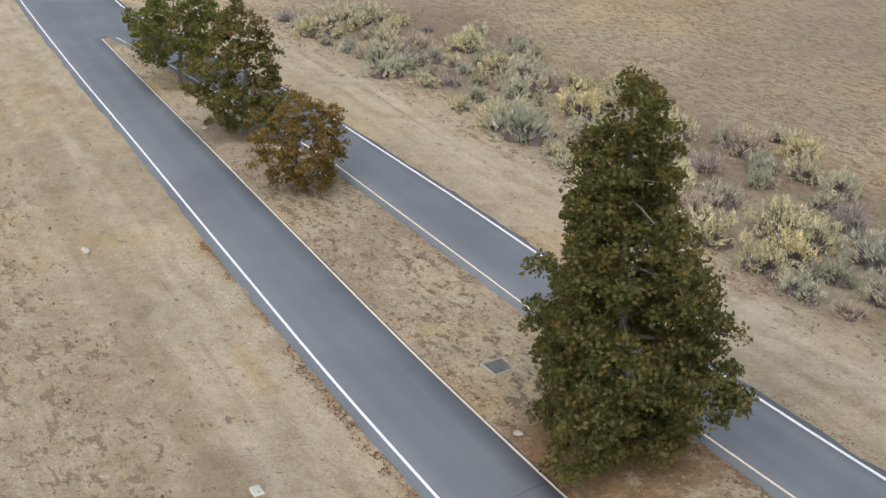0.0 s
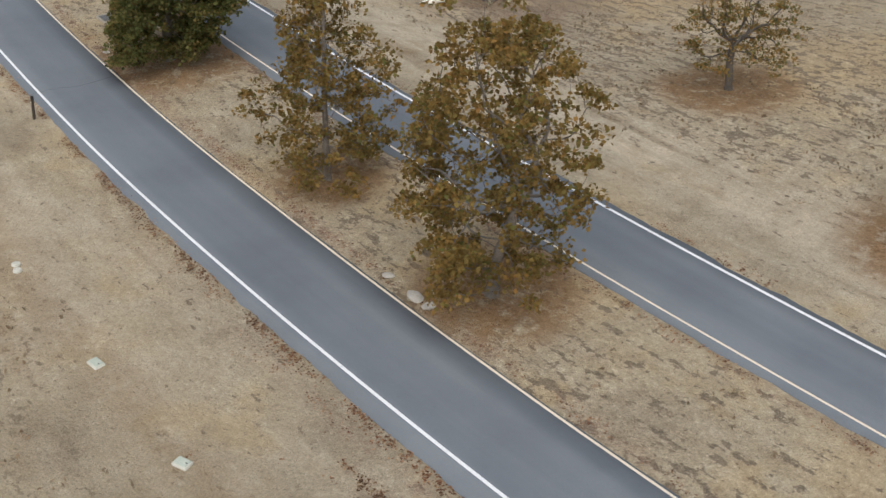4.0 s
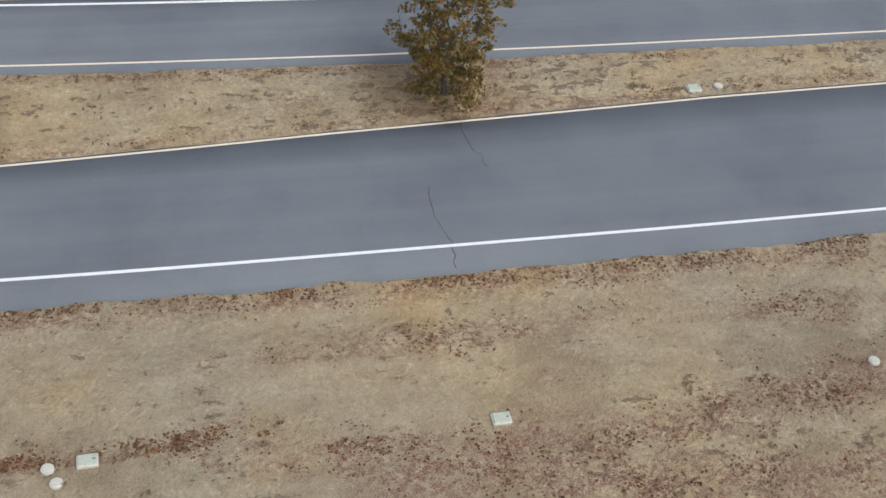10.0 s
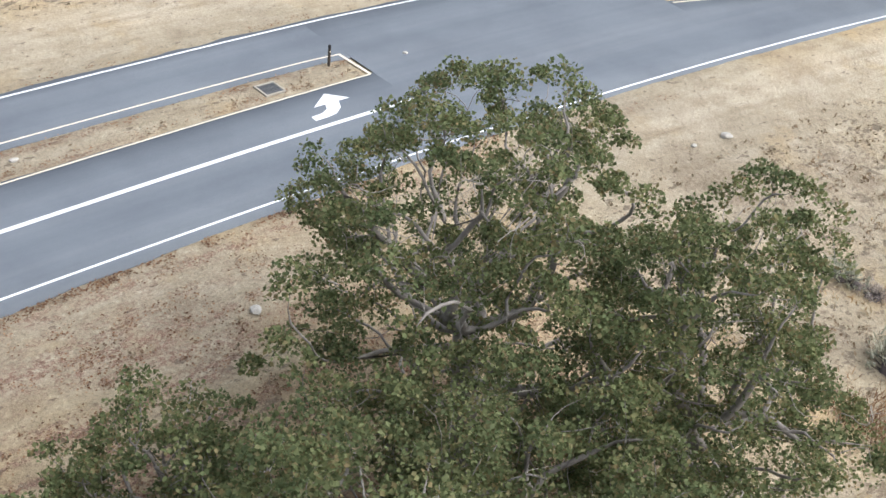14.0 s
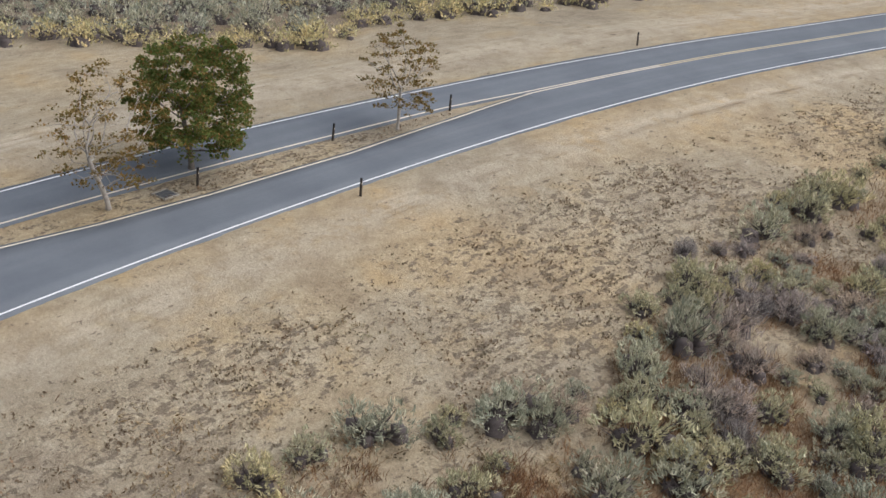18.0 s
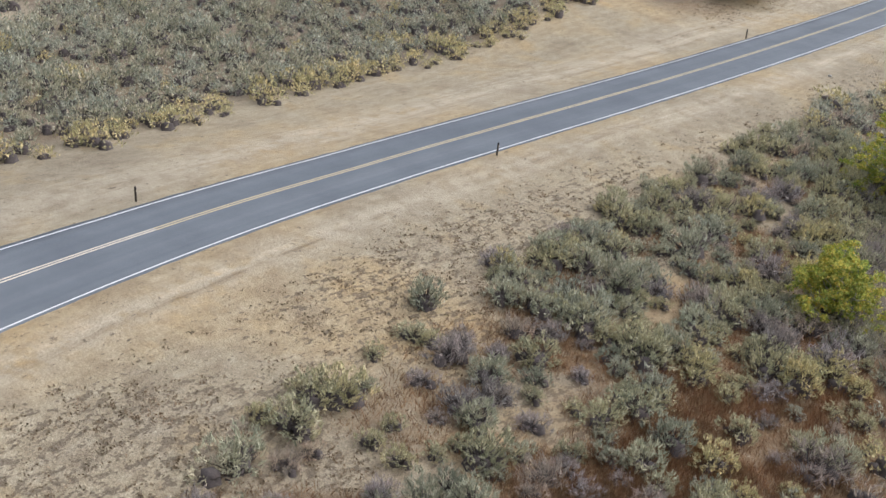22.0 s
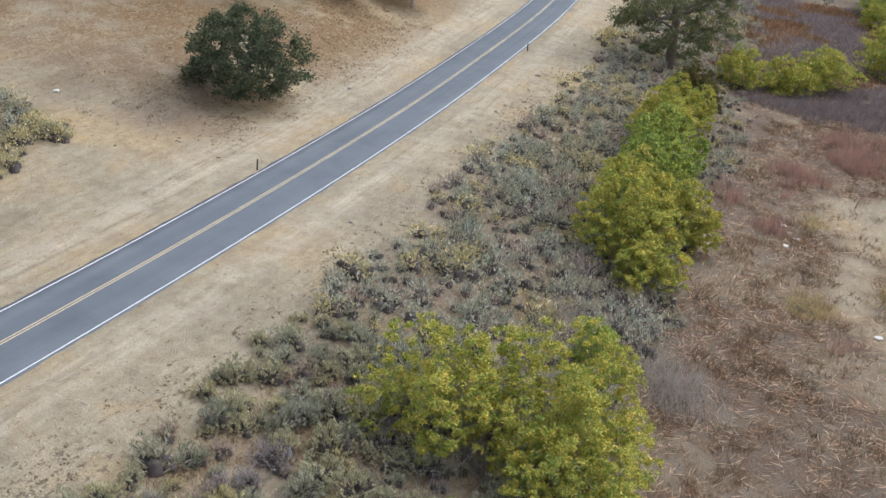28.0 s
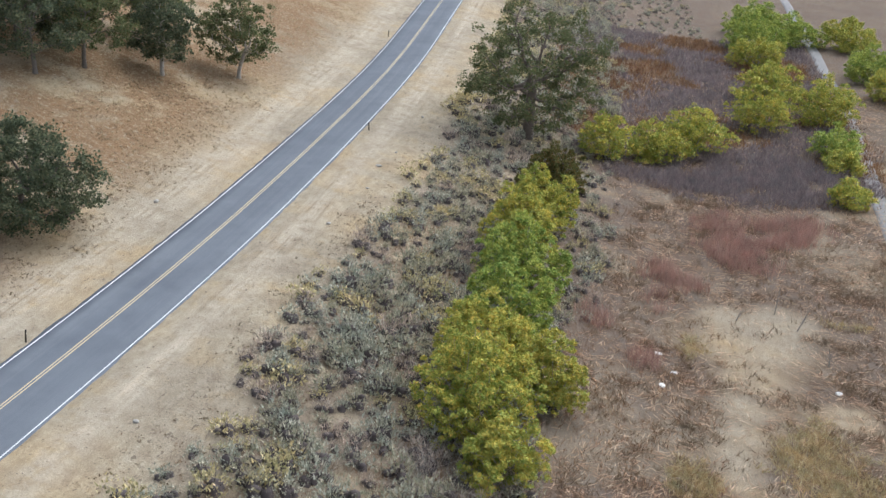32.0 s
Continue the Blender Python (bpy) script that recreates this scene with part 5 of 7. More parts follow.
# ---- low shrubs ----
def shrub_arrays(seed, width, h, tufts, per, size, slim, stems, fan=0.35, shade_hearts=4, clot=0.026):
    """A mound of upright sprigs in tufts, and the woody stems and added dark cushions below them: (v, f) of each."""
    r = np.random.default_rng(seed)
    lobes = np.c_[r.normal(0, 0.15 * width, (4, 2)), 0.75 + 0.45 * r.random(4)]
    k = r.integers(0, 4, tufts)
    az, el = np.arange(tufts) * 2.4 + r.normal(0, 0.4, tufts), np.arccos(1 - 0.93 * (np.arange(tufts) + 0.5) / tufts)
    d = np.c_[np.sin(el) * np.cos(az), np.sin(el) * np.sin(az), np.cos(el)]
    reach = width * 0.36 * lobes[k, 2] * (0.72 + 0.40 * r.random(tufts))
    tip = np.c_[lobes[k, :2], np.full(tufts, 0.10 * h)] + d * reach[:, None] * (1, 1, h / (0.46 * width))
    tip[:, 2] = np.maximum(tip[:, 2], 0.10)
    w = np.repeat(np.arange(tufts), per)
    n = len(w)
    out = d[w] * (0.9, 0.9, 0.9) + (0, 0, 0.7) + r.normal(0, fan, (n, 3))
    out /= np.linalg.norm(out, axis=1)[:, None]
    p = tip[w] + r.normal(0, clot * width, (n, 3)) * (1, 1, 0.9) - out * (size * 0.4 * r.random((n, 1)))
    v, f = leaf_cards(p, size, r, slim, 0.0, out * 3.0, 0.4, 0.6, True)
    # stems fanning from the foot, over added cushions that darken the mound's inside
    q = tip[r.choice(tufts, stems)] * (0.9, 0.9, 0.85)
    side = np.cross(q, r.normal(size=(stems, 3)))
    side *= 0.022 * width / (np.linalg.norm(side, axis=1)[:, None] + 1e-6)
    foot = lobes[r.integers(0, 4, stems), :2] * 0.6
    foot = np.c_[foot, np.full(stems, -0.04)]
    sv = np.stack([foot - side, foot + side, q], 1).reshape(-1, 3)
    sf = np.arange(len(sv)).reshape(-1, 3)
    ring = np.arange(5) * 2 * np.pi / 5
    # invented dark cushions: no plant part, they block light inside the mound
    for x, y, c in lobes[:shade_hearts]:
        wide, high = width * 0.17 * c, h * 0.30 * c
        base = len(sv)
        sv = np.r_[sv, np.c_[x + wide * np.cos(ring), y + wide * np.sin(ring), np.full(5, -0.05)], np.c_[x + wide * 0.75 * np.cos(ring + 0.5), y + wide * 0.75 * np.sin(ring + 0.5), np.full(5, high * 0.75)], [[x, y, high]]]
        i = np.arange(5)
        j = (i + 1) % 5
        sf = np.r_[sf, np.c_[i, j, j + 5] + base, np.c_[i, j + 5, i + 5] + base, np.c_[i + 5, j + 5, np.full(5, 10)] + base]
    return v, f, sv, sf


def pepper(s0, s1, o0, o1, n, r, keep):
    """n tries of places in a stretch; keep(s, o, x, y) says how likely each stays."""
    s, o = s0 + (s1 - s0) * r.random(n), o0 + (o1 - o0) * r.random(n)
    x, y = plan(s, o)
    k = r.random(n) < keep(s, o, x, y)
    return s[k], o[k]


def thin_out(x, y, gap):
    """Drops places nearer than gap to an earlier one."""
    cells, keep = {}, []
    for i, (a, b) in enumerate(zip(x, y)):
        c = (int(a // gap), int(b // gap))
        if all((a - x[j]) ** 2 + (b - y[j]) ** 2 > gap * gap for u in (-1, 0, 1) for w in (-1, 0, 1) for j in cells.get((c[0] + u, c[1] + w), ())):
            cells.setdefault(c, []).append(i)
            keep.append(i)
    return np.array(keep, int)


KINDS = {
    "sagebrush": (SAGE, "grey-green sagebrush on the sandy slope", 0),
    "green_sagebrush": (SAGE_GREEN, "fresh green sagebrush with upright sprigs", 20),
    "rabbitbrush": (SAGE_YELLOW, "yellow flowering rabbitbrush on dry ground", 40),
    "dead_brush": (SAGE_GREY, "dead purple-grey brush with bare twigs", 60),
}
LOOK = {"sagebrush": (0.17, 0.18, 1.15, 0.36), "green_sagebrush": (0.19, 0.16, 1.25, 0.30), "rabbitbrush": (0.14, 0.26, 1.1, 0.42), "dead_brush": (0.26, 0.06, 1.05, 0.45)}
FINE = {k: [shrub_arrays(seed + i, 1.75, LOOK[k][2], 92, 11, LOOK[k][0], LOOK[k][1] * 1.25, 90 if k != "dead_brush" else 110, LOOK[k][3]) for i in range(5)] for k, (_, _, seed) in KINDS.items()}
COARSE = {k: [shrub_arrays(seed + 500 + i, 1.75, LOOK[k][2], 52, 4, LOOK[k][0] * 1.0, LOOK[k][1] * 2.4, 12, LOOK[k][3] * 1.2, 4, 0.045) for i in range(5)] for k, (_, _, seed) in KINDS.items()}
MESHES = {k: [(mesh_of("woody_base", sv, sf, STEM_AND_SHADE), mesh_of("foliage", v, f, KINDS[k][0])) for v, f, sv, sf in FINE[k]] for k in KINDS}
far_heaps = {k: [] for k in KINDS}
near_count = {k: 0 for k in KINDS}


def add_shrub(kind, x, y, z, size, r, near):
    turn = r.random() * 6.28
    if near and near_count[kind] < 290:
        near_count[kind] += 1
        stems, leaves = MESHES[kind][int(r.integers(5))]
        ob = new(kind)
        ob.matrix_world = Matrix.LocRotScale((x, y, z - 0.03), Euler((r.normal(0, 0.06), r.normal(0, 0.06), turn)), (size * (0.9 + 0.2 * r.random()), size, size * (0.75 + 0.35 * r.random())))
        tagged(ob, KINDS[kind][1], "shrub", "shrubs along the road")
        part("woody_base", stems, ob, "dark woody stems with added shade cushions")["kind"] = "stuff"
        part("foliage", leaves, ob)
    else:
        far_heaps[kind].append((x, y, z - 0.03, size, turn))


def red_hollow(s, o):
    """The low hollow below the slope where red weeds outgrow the shrubs."""
    k = bump_at(s, o, 158, -31, 8, 0.6) + bump_at(s, o, 167, -29.5, 7, 0.6) + bump_at(s, o, 176, -29, 6, 0.6) + 0.8 * bump_at(s, o, 184, -32, 7, 0.6) + 0.7 * bump_at(s, o, 193, -33, 6, 0.6) + bump_at(s, o, 149, -30, 6, 0.6)
    return np.clip(k, 0, 1)


def scatter_shrubs():
    r = np.random.default_rng(77)

    def slope_keep(s, o, x, y):
        d = -o
        n1, n2 = fractal(x * 0.16, y * 0.16, 61), fractal(x * 0.05, y * 0.05, 63, 3)
        into = d - SLOPE_EDGE(s)
        band = ramp_in(into, -0.6, 2.5)
        late = ramp_in(s, 185, 225)
        end = 1 - ramp_in(into, 21 - 4 * late, 29 - 5 * late)
        thick = np.where(s < 185, 0.16 + 0.76 * ramp_in(n1, 0.40, 0.52), 0.60 + 0.40 * ramp_in(n1, 0.35, 0.5))
        return band * end * thick * (0.8 + 0.4 * n2) * (1 - 0.86 * red_hollow(s, o))

    def plain_keep(s, o, x, y):
        n1 = fractal(x * 0.10, y * 0.10, 65)
        hole = bump_at(s, o, 184, 68, 22, 0.35)
        return ramp_in(o, PLAIN_EDGE(s) - 0.5, PLAIN_EDGE(s) + 2) * (0.7 + 0.3 * ramp_in(n1, 0.3, 0.45)) * (1 - 0.93 * hole)

    def early_keep(s, o, x, y):
        n1 = fractal(x * 0.12, y * 0.12, 67)
        lo = table((-104, 17.5), (-92, 18.5), (-75, 20.5), (-50, 21), (-42, 21.3), (-38, 23))(s)
        hi = table((-104, 25), (-92, 36), (-80, 33), (-62, 38), (-50, 31), (-38, 26))(s)
        return ramp_in(o, lo, lo + 1) * (1 - ramp_in(o, hi - 4, hi)) * (0.25 + 0.75 * ramp_in(n1, 0.40, 0.55))

    jobs = (
        (112, 185, -40, -8, 4800, slope_keep, 1.45, 1.62), (185, 240, -40, -8, 3600, slope_keep, 1.40, 1.66), (240, 300, -40, -8, 4800, slope_keep, 1.42, 1.80), (300, 470, -34, -8, 5000, slope_keep, 1.4, 1.55),
        (105, 275, 18, 95, 15000, plain_keep, 1.45, 1.72), (-105, -36, 17, 40, 2200, early_keep, 2.1, 1.75),
        (440, 500, -50, -10, 900, lambda s, o, x, y: 0.6 + 0 * s, 1.6, 1.0),
    )
    for s0, s1, o0, o1, n, keep, gap, scale in jobs:
        s, o = pepper(s0, s1, o0, o1, n, r, keep)
        x, y, z = spots(s, o)
        k = thin_out(x, y, gap)
        s, o, x, y, z = s[k], o[k], x[k], y[k], z[k]
        rim = np.where(o < 0, -o - SLOPE_EDGE(s), o - PLAIN_EDGE(s))
        hue = fractal(x * 0.25, y * 0.25, 71) + r.normal(0, 0.13, len(x))
        for a, b, c, q, edge, ss, oo in zip(x, y, z, hue, rim, s, o):
            if s0 == -105:
                kind = "rabbitbrush" if q > 0.63 else ("green_sagebrush" if q > 0.50 else ("sagebrush" if q > 0.40 else "dead_brush"))
            elif oo > 0:
                kind = "rabbitbrush" if edge < 3.4 + 4 * (q - 0.5) or q > 0.74 else ("sagebrush" if q > 0.46 else "green_sagebrush")
            elif ss > 225:
                kind = "rabbitbrush" if (edge < 2.0 and q > 0.45) or q > 0.70 else ("green_sagebrush" if q > 0.47 else ("sagebrush" if q > 0.31 else "dead_brush"))
            else:
                kind = "rabbitbrush" if q > 0.59 else ("green_sagebrush" if q > 0.52 else ("sagebrush" if q > 0.35 else "dead_brush"))
            size = scale * (0.5 + 0.75 * r.random() ** 1.4)
            near = (-36 < oo < 0 and 112 < ss < 235) or s0 == -105
            add_shrub(kind, float(a), float(b), float(c), float(size), r, near)
    # the lone shrubs on the open slope
    for s, o, kind, size in ((106, -14, "sagebrush", 0.9), (101.8, -11.7, "dead_brush", 0.6), (111.3, -15.2, "rabbitbrush", 1.15), (112.6, -16.4, "sagebrush", 1.25), (102.8, -18.3, "green_sagebrush", 1.3), (106.5, -15.2, "dead_brush", 0.8), (109.8, -22.0, "sagebrush", 1.2), (114.5, -15.0, "dead_brush", 1.2), (112.5, -19.0, "sagebrush", 1.3), (108.0, -23.5, "rabbitbrush", 1.0), (174.3, -13.9, "rabbitbrush", 1.25), (187, -12, "sagebrush", 1.1), (199.8, -11.4, "rabbitbrush", 1.2), (186.5, -12.6, "rabbitbrush", 1.3), (125.9, 17.9, "dead_brush", 1.3), (253.7, 26.3, "rabbitbrush", 1.9)):
        x, y, z = spots(np.array([s]), np.array([o]))
        add_shrub(kind, float(x[0]), float(y[0]), float(z[0]), size, r, True)
    for kind, rows in far_heaps.items():
        V, F, W, G, at, wat = [], [], [], [], 0, 0
        for x, y, z, size, turn in rows:
            v, f, sv, sf = COARSE[kind][int(r.integers(5))]
            c, s = math.cos(turn) * size, math.sin(turn) * size
            m = np.array([[c, s, 0], [-s, c, 0], [0, 0, size * (0.8 + 0.3 * r.random())]])
            V.append(v @ m + (x, y, z))
            F.append(f + at)
            W.append(sv @ m + (x, y, z))
            G.append(sf + wat)
            at, wat = at + len(v), wat + len(sv)
        if V:
            ob = new(kind + "_cover")
            part("woody_base", mesh_of("woody_base", np.concatenate(W), np.concatenate(G), STEM_AND_SHADE), ob, "dark woody stems with added shade cushions")["kind"] = "stuff"
            part("foliage", mesh_of("foliage", np.concatenate(V), np.concatenate(F), KINDS[kind][0]), ob)["kind"] = "stuff"
            tagged(ob, {"sagebrush": "wide cover of grey-green sagebrush across the plain", "green_sagebrush": "cover of green sagebrush across the plain", "rabbitbrush": "yellow rabbitbrush fringing the sage plain", "dead_brush": "cover of dead grey brush on the slope"}[kind], "shrubs", kind="stuff")


scatter_shrubs()


def strew(name, label, cat, s, o, mat, blades, size, r, aspect=0.1, up=1.2, spread=0.12, flat=False, lift=0.0, comb=0.0):
    """Many small blades or leaves lying or standing on the ground, as one cover."""
    x, y, z = spots(s, o)
    x, y, z = (np.repeat(a, blades) for a in (x, y, z))
    n = len(x)
    p = np.c_[x + r.normal(0, spread, n), y + r.normal(0, spread, n), z + lift]
    if flat:
        a = np.c_[r.normal(size=(n, 2)), r.normal(0, 0.12, n)]
        if comb:
            way = fractal(x * 0.11, y * 0.11, 97, 3) * 14 + r.normal(0, comb, n)
            a[:, :2] = np.c_[np.cos(way), np.sin(way)]
        a /= np.linalg.norm(a, axis=1)[:, None]
        b = np.c_[-a[:, 1], a[:, 0], r.normal(0, 0.25, n)]
        l = size * (0.6 + 0.8 * r.random((n, 1)))
        p[:, 2] += 0.02
        v = np.stack([p - a * l / 2, p + b * l * aspect / 2 + (0, 0, 0.012), p + a * l / 2, p - b * l * aspect / 2 + (0, 0, 0.012)], 1).reshape(-1, 3)
        i = np.arange(n)[:, None] * 4
        f = np.concatenate([i + [[0, 1, 2]], i + [[0, 2, 3]]], 1).reshape(-1, 3)
    else:
        p[:, 2] += size * 0.4
        v, f = leaf_cards(p, size, r, aspect, up, None, 0.4, 1.2)
    tagged(new(name, mesh_of(name, v, f, mat)), label, cat, kind="stuff")


def brush(name, label, s, o, mat, blades, h, r, thin=0.02, lean=0.35, wide=0.3):
    """Twiggy clumps: many thin shoots fanning up from each foot, as one cover."""
    x, y, z = spots(s, o)
    k = np.repeat(np.arange(len(x)), blades)
    n = len(k)
    big = (0.6 + 0.6 * r.random(len(x)))[k]
    foot = np.c_[x[k] + r.normal(0, wide, n) * big, y[k] + r.normal(0, wide, n) * big, z[k] - 0.03]
    up = np.c_[r.normal(0, lean, (n, 2)), np.ones(n)]
    tip = foot + up * (h * big * (0.5 + 0.5 * r.random(n)))[:, None]
    side = np.cross(up, r.normal(size=(n, 3)))
    side *= thin / (np.linalg.norm(side, axis=1)[:, None] + 1e-6)
    v = np.stack([foot - side, foot + side, tip], 1).reshape(-1, 3)
    tagged(new(name, mesh_of(name, v, np.arange(3 * n).reshape(-1, 3), mat)), label, "brush", kind="stuff")


def strew_all():
    r = np.random.default_rng(99)

    def weedy(s, o, x, y):
        return zones_of(s, o, x, y)[0] * (0.15 + 0.85 * ramp_in(fractal(x * 0.8, y * 0.8, 81), 0.42, 0.58)) * (0.22 + 0.45 * ramp_in(s, 92, 108)) * (paved(s, o) < -0.3)

    S, O = pepper(-110, 330, -20, 30, 210000, r, weedy)
    strew("weed_tufts", "low brown dead weed tufts dotted over the ground", "weeds", S, O, TUFT, 4, 0.16, r, 0.5, 0.25, 0.14)

    S, O = pepper(-112, -8, 26, 64, 9000, r, lambda s, o, x, y: 0.25 + 0.75 * ramp_in(fractal(x * 0.5, y * 0.5, 82), 0.42, 0.58))
    strew("weed_tufts", "brown stubble over the far field", "weeds", S, O, TUFT, 4, 0.13, r, 0.5, 0.3, 0.25)

    def leafy(s, o, x, y):
        return zones_of(s, o, x, y)[1] * ramp_in(fractal(x * 1.1, y * 1.1, 83), 0.36, 0.55) * (paved(s, o) < -0.05)

    S, O = pepper(-40, 115, -26, 0, 52000, r, leafy)
    strew("leaf_litter", "drifts of fallen brown leaves along the verge", "leaves", S, O, LITTER, 6, 0.075, r, 0.75, flat=True, spread=0.16)
    S, O = pepper(-60, -25, 15, 32, 2500, r, leafy)
    strew("leaf_litter", "fallen brown leaves under the shrubs", "leaves", S, O, LITTER, 6, 0.075, r, 0.75, flat=True, spread=0.16)

    def at_edge(s, o, x, y):
        p = paved(s, o)
        return (p < -0.02) * ramp_in(p, -0.55, -0.1) * ramp_in(fractal(x * 0.6, y * 0.6, 84), 0.38, 0.55)

    S, O = pepper(-60, 100, -2.2, 0, 36000, r, at_edge)
    strew("leaf_litter", "brown leaves and grit caught along the asphalt edge", "leaves", S, O, LITTER, 3, 0.08, r, 0.75, flat=True, spread=0.10)
    S, O = pepper(-70, 100, 3.4, 14.2, 60000, r, at_edge)
    strew("leaf_litter", "brown leaves caught along the edges of the median", "leaves", S, O, LITTER, 3, 0.08, r, 0.75, flat=True, spread=0.10)
    for s0, s1, d0, w0 in ((-8, 9, 2.65, 0.20), (13, 23, 3.1, 0.22), (34, 46, 5.7, 0.25)):
        S, O = pepper(s0, s1, -d0 - 0.8, -d0 + 0.8, int(260 * (s1 - s0)), r, lambda s, o, x, y: np.clip(1.2 - np.abs(-o - d0 - 0.25 * np.sin(s * 0.35)) / w0, 0, 1) * ramp_in(fractal(x * 0.7, y * 0.7, 98), 0.36, 0.5))
        strew("leaf_litter", "rust-brown drift of leaves lying along a rut", "leaves", S, O, LITTER, 4, 0.085, r, 0.75, flat=True, spread=0.08)

    def reddish(s, o, x, y):
        into = -o - SLOPE_EDGE(s)
        return ramp_in(into, 0.5, 5) * (1 - ramp_in(into, 32, 40)) * ramp_in(fractal(x * 0.15, y * 0.15, 85), 0.38, 0.55) * (1 - 0.8 * ramp_in(s, 205, 235))

    S, O = pepper(110, 300, -56, -10, 64000, r, reddish)
    brush("dead_weeds", "red-brown dead weeds between the shrubs", S, O, RED_WEED, 9, 0.6, r, 0.018, 0.45, 0.28)
    S, O = pepper(98, 128, -32, -15, 8000, r, lambda s, o, x, y: ramp_in(-o, 17, 20) * ramp_in(fractal(x * 0.25, y * 0.25, 95), 0.34, 0.48))
    brush("dead_weeds", "dark red-brown dead weeds below the slope", S, O, RED_WEED, 10, 0.6, r, 0.018, 0.45, 0.25)
    S, O = pepper(95, 130, -24, -8, 3000, r, lambda s, o, x, y: 0.5 * ramp_in(fractal(x * 0.3, y * 0.3, 86), 0.5, 0.6))
    strew("dead_weeds", "pale dead weeds on the open slope", "weeds", S, O, STRAW, 5, 0.26, r, 0.2, 0.9, 0.16)

    def reedy(s, o, x, y):
        return zones_of(s, o, x, y)[2] * (o < 0) * ramp_in(-o, 30, 36) * (0.35 + 0.65 * ramp_in(fractal(x * 0.2, y * 0.2, 87), 0.4, 0.55))

    S, O = pepper(185, 400, -95, -28, 66000, r, lambda s, o, x, y: reedy(s, o, x, y) * ramp_in(s, 205, 230))
    strew("dead_reeds", "matted dead reeds covering the wash floor", "reeds", S, O, REED, 3, 0.95, r, 0.065, flat=True, spread=0.45, lift=0.09, comb=0.55)
    S, O = pepper(215, 360, -80, -28, 24000, r, lambda s, o, x, y: reedy(s, o, x, y) * ramp_in(fractal(x * 0.45, y * 0.45, 93), 0.45, 0.58))
    brush("dead_reeds", "brown dead weeds standing over the wash floor", S, O, REED_BROWN, 9, 0.8, r, 0.032, 0.55, 0.35)
    S, O = pepper(250, 300, -68, -42, 14000, r, lambda s, o, x, y: wash_gold(s, o) * (1 - wash_bare(s, o)) * ramp_in(fractal(x * 0.25, y * 0.25, 88), 0.30, 0.45))
    brush("dry_grass", "golden dry grass bent over in the wash", S, O, GOLD_GRASS, 9, 0.75, r, 0.030, 0.7, 0.25)

    def red_brush(s, o, x, y):
        k = patches(s, o, (322, -49, 8), (325, -54, 6), (315, -47.5, 6), (305.3, -40.6, 4.5), (298, -39.5, 2.6), (284.6, -38.4, 2.2), (257.6, -48.9, 2.8), (290.4, -33, 2.4))
        return np.clip(k, 0, 1) * ramp_in(fractal(x * 0.3, y * 0.3, 89), 0.36, 0.5)

    S, O = pepper(254, 334, -68, -30, 10000, r, red_brush)
    brush("red_brush", "leafless reddish brush standing in the wash", S, O, RED_TWIG, 18, 2.0, r, 0.022, 0.22, 0.45)

    def dark_brush(s, o, x, y):
        return bump_at(s, (o + 47) * 0.55 - 47, 345, -47, 13, 0.5) * ramp_in(fractal(x * 0.25, y * 0.25, 90), 0.34, 0.5)

    S, O = pepper(352, 440, -70, -24, 9000, r, lambda s, o, x, y: ramp_in(fractal(x * 0.12, y * 0.12, 94), 0.45, 0.55))
    brush("grey_brush", "dark leafless brush filling the far end of the wash", S, O, DARK_TWIG, 6, 1.4, r, 0.07, 0.5, 0.6)
    S, O = pepper(350, 440, -70, -20, 9000, r, lambda s, o, x, y: 1 - ramp_in(fractal(x * 0.12, y * 0.12, 94), 0.42, 0.54))
    brush("dead_weeds", "red-brown dead weeds at the far end of the wash", S, O, RED_WEED, 7, 1.1, r, 0.06, 0.5, 0.6)
    S, O = pepper(328, 362, -72, -26, 11000, r, dark_brush)
    brush("grey_brush", "dark leafless brush along the back of the wash", S, O, DARK_TWIG, 9, 1.5, r, 0.045, 0.5, 0.5)

    def bare_twigs(s, o, x, y):
        k = patches(s, o, (206, -33, 8), (215, -30, 6), (224, -28.5, 6), (234, -28, 5), (246, -28, 5), (257, -28, 5), (243, -36, 5))
        return np.clip(k, 0, 1) * ramp_in(fractal(x * 0.3, y * 0.3, 91), 0.34, 0.5)

    S, O = pepper(195, 264, -44, -22, 4200, r, bare_twigs)
    brush("bare_thicket", "bare grey thicket under the willows", S, O, PALE_TWIG, 14, 2.6, r, 0.018, 0.40, 0.35)
    S, O = pepper(262, 400, 14, 60, 26000, r, lambda s, o, x, y: zones_of(s, o, x, y)[3] * 0.7)
    strew("dry_grass", "pale dry grass over the hillside", "grass", S, O, STRAW, 4, 0.34, r, 0.12, 1.0, 0.25)
    S, O = pepper(140, 201, -41, -20, 23000, r, lambda s, o, x, y: red_hollow(s, o) * (0.2 + 0.8 * ramp_in(fractal(x * 0.3, y * 0.3, 96), 0.36, 0.52)))
    brush("dead_weeds", "red-brown dead weeds filling a hollow below the slope", S, O, RED_WEED, 12, 0.8, r, 0.016, 0.35, 0.25)


strew_all()

# ---- roadside things ----
def stand(ob, s, o, turn=0.0, sink=0.0, size=1.0):
    """Stands a thing on the ground at s, o, turned from the road's direction by that many degrees."""
    x, y, z = spots(np.array([s], float), np.array([o], float))
    i = int(np.argmin(np.abs(ARC - s)))
    ob.matrix_world = pose(float(x[0]), float(y[0]), float(z[0]) - sink, 0, 0, math.degrees(math.atan2(TAN[i][1], TAN[i][0])) + turn) @ Matrix.Diagonal((size, size, size, 1))
    return ob


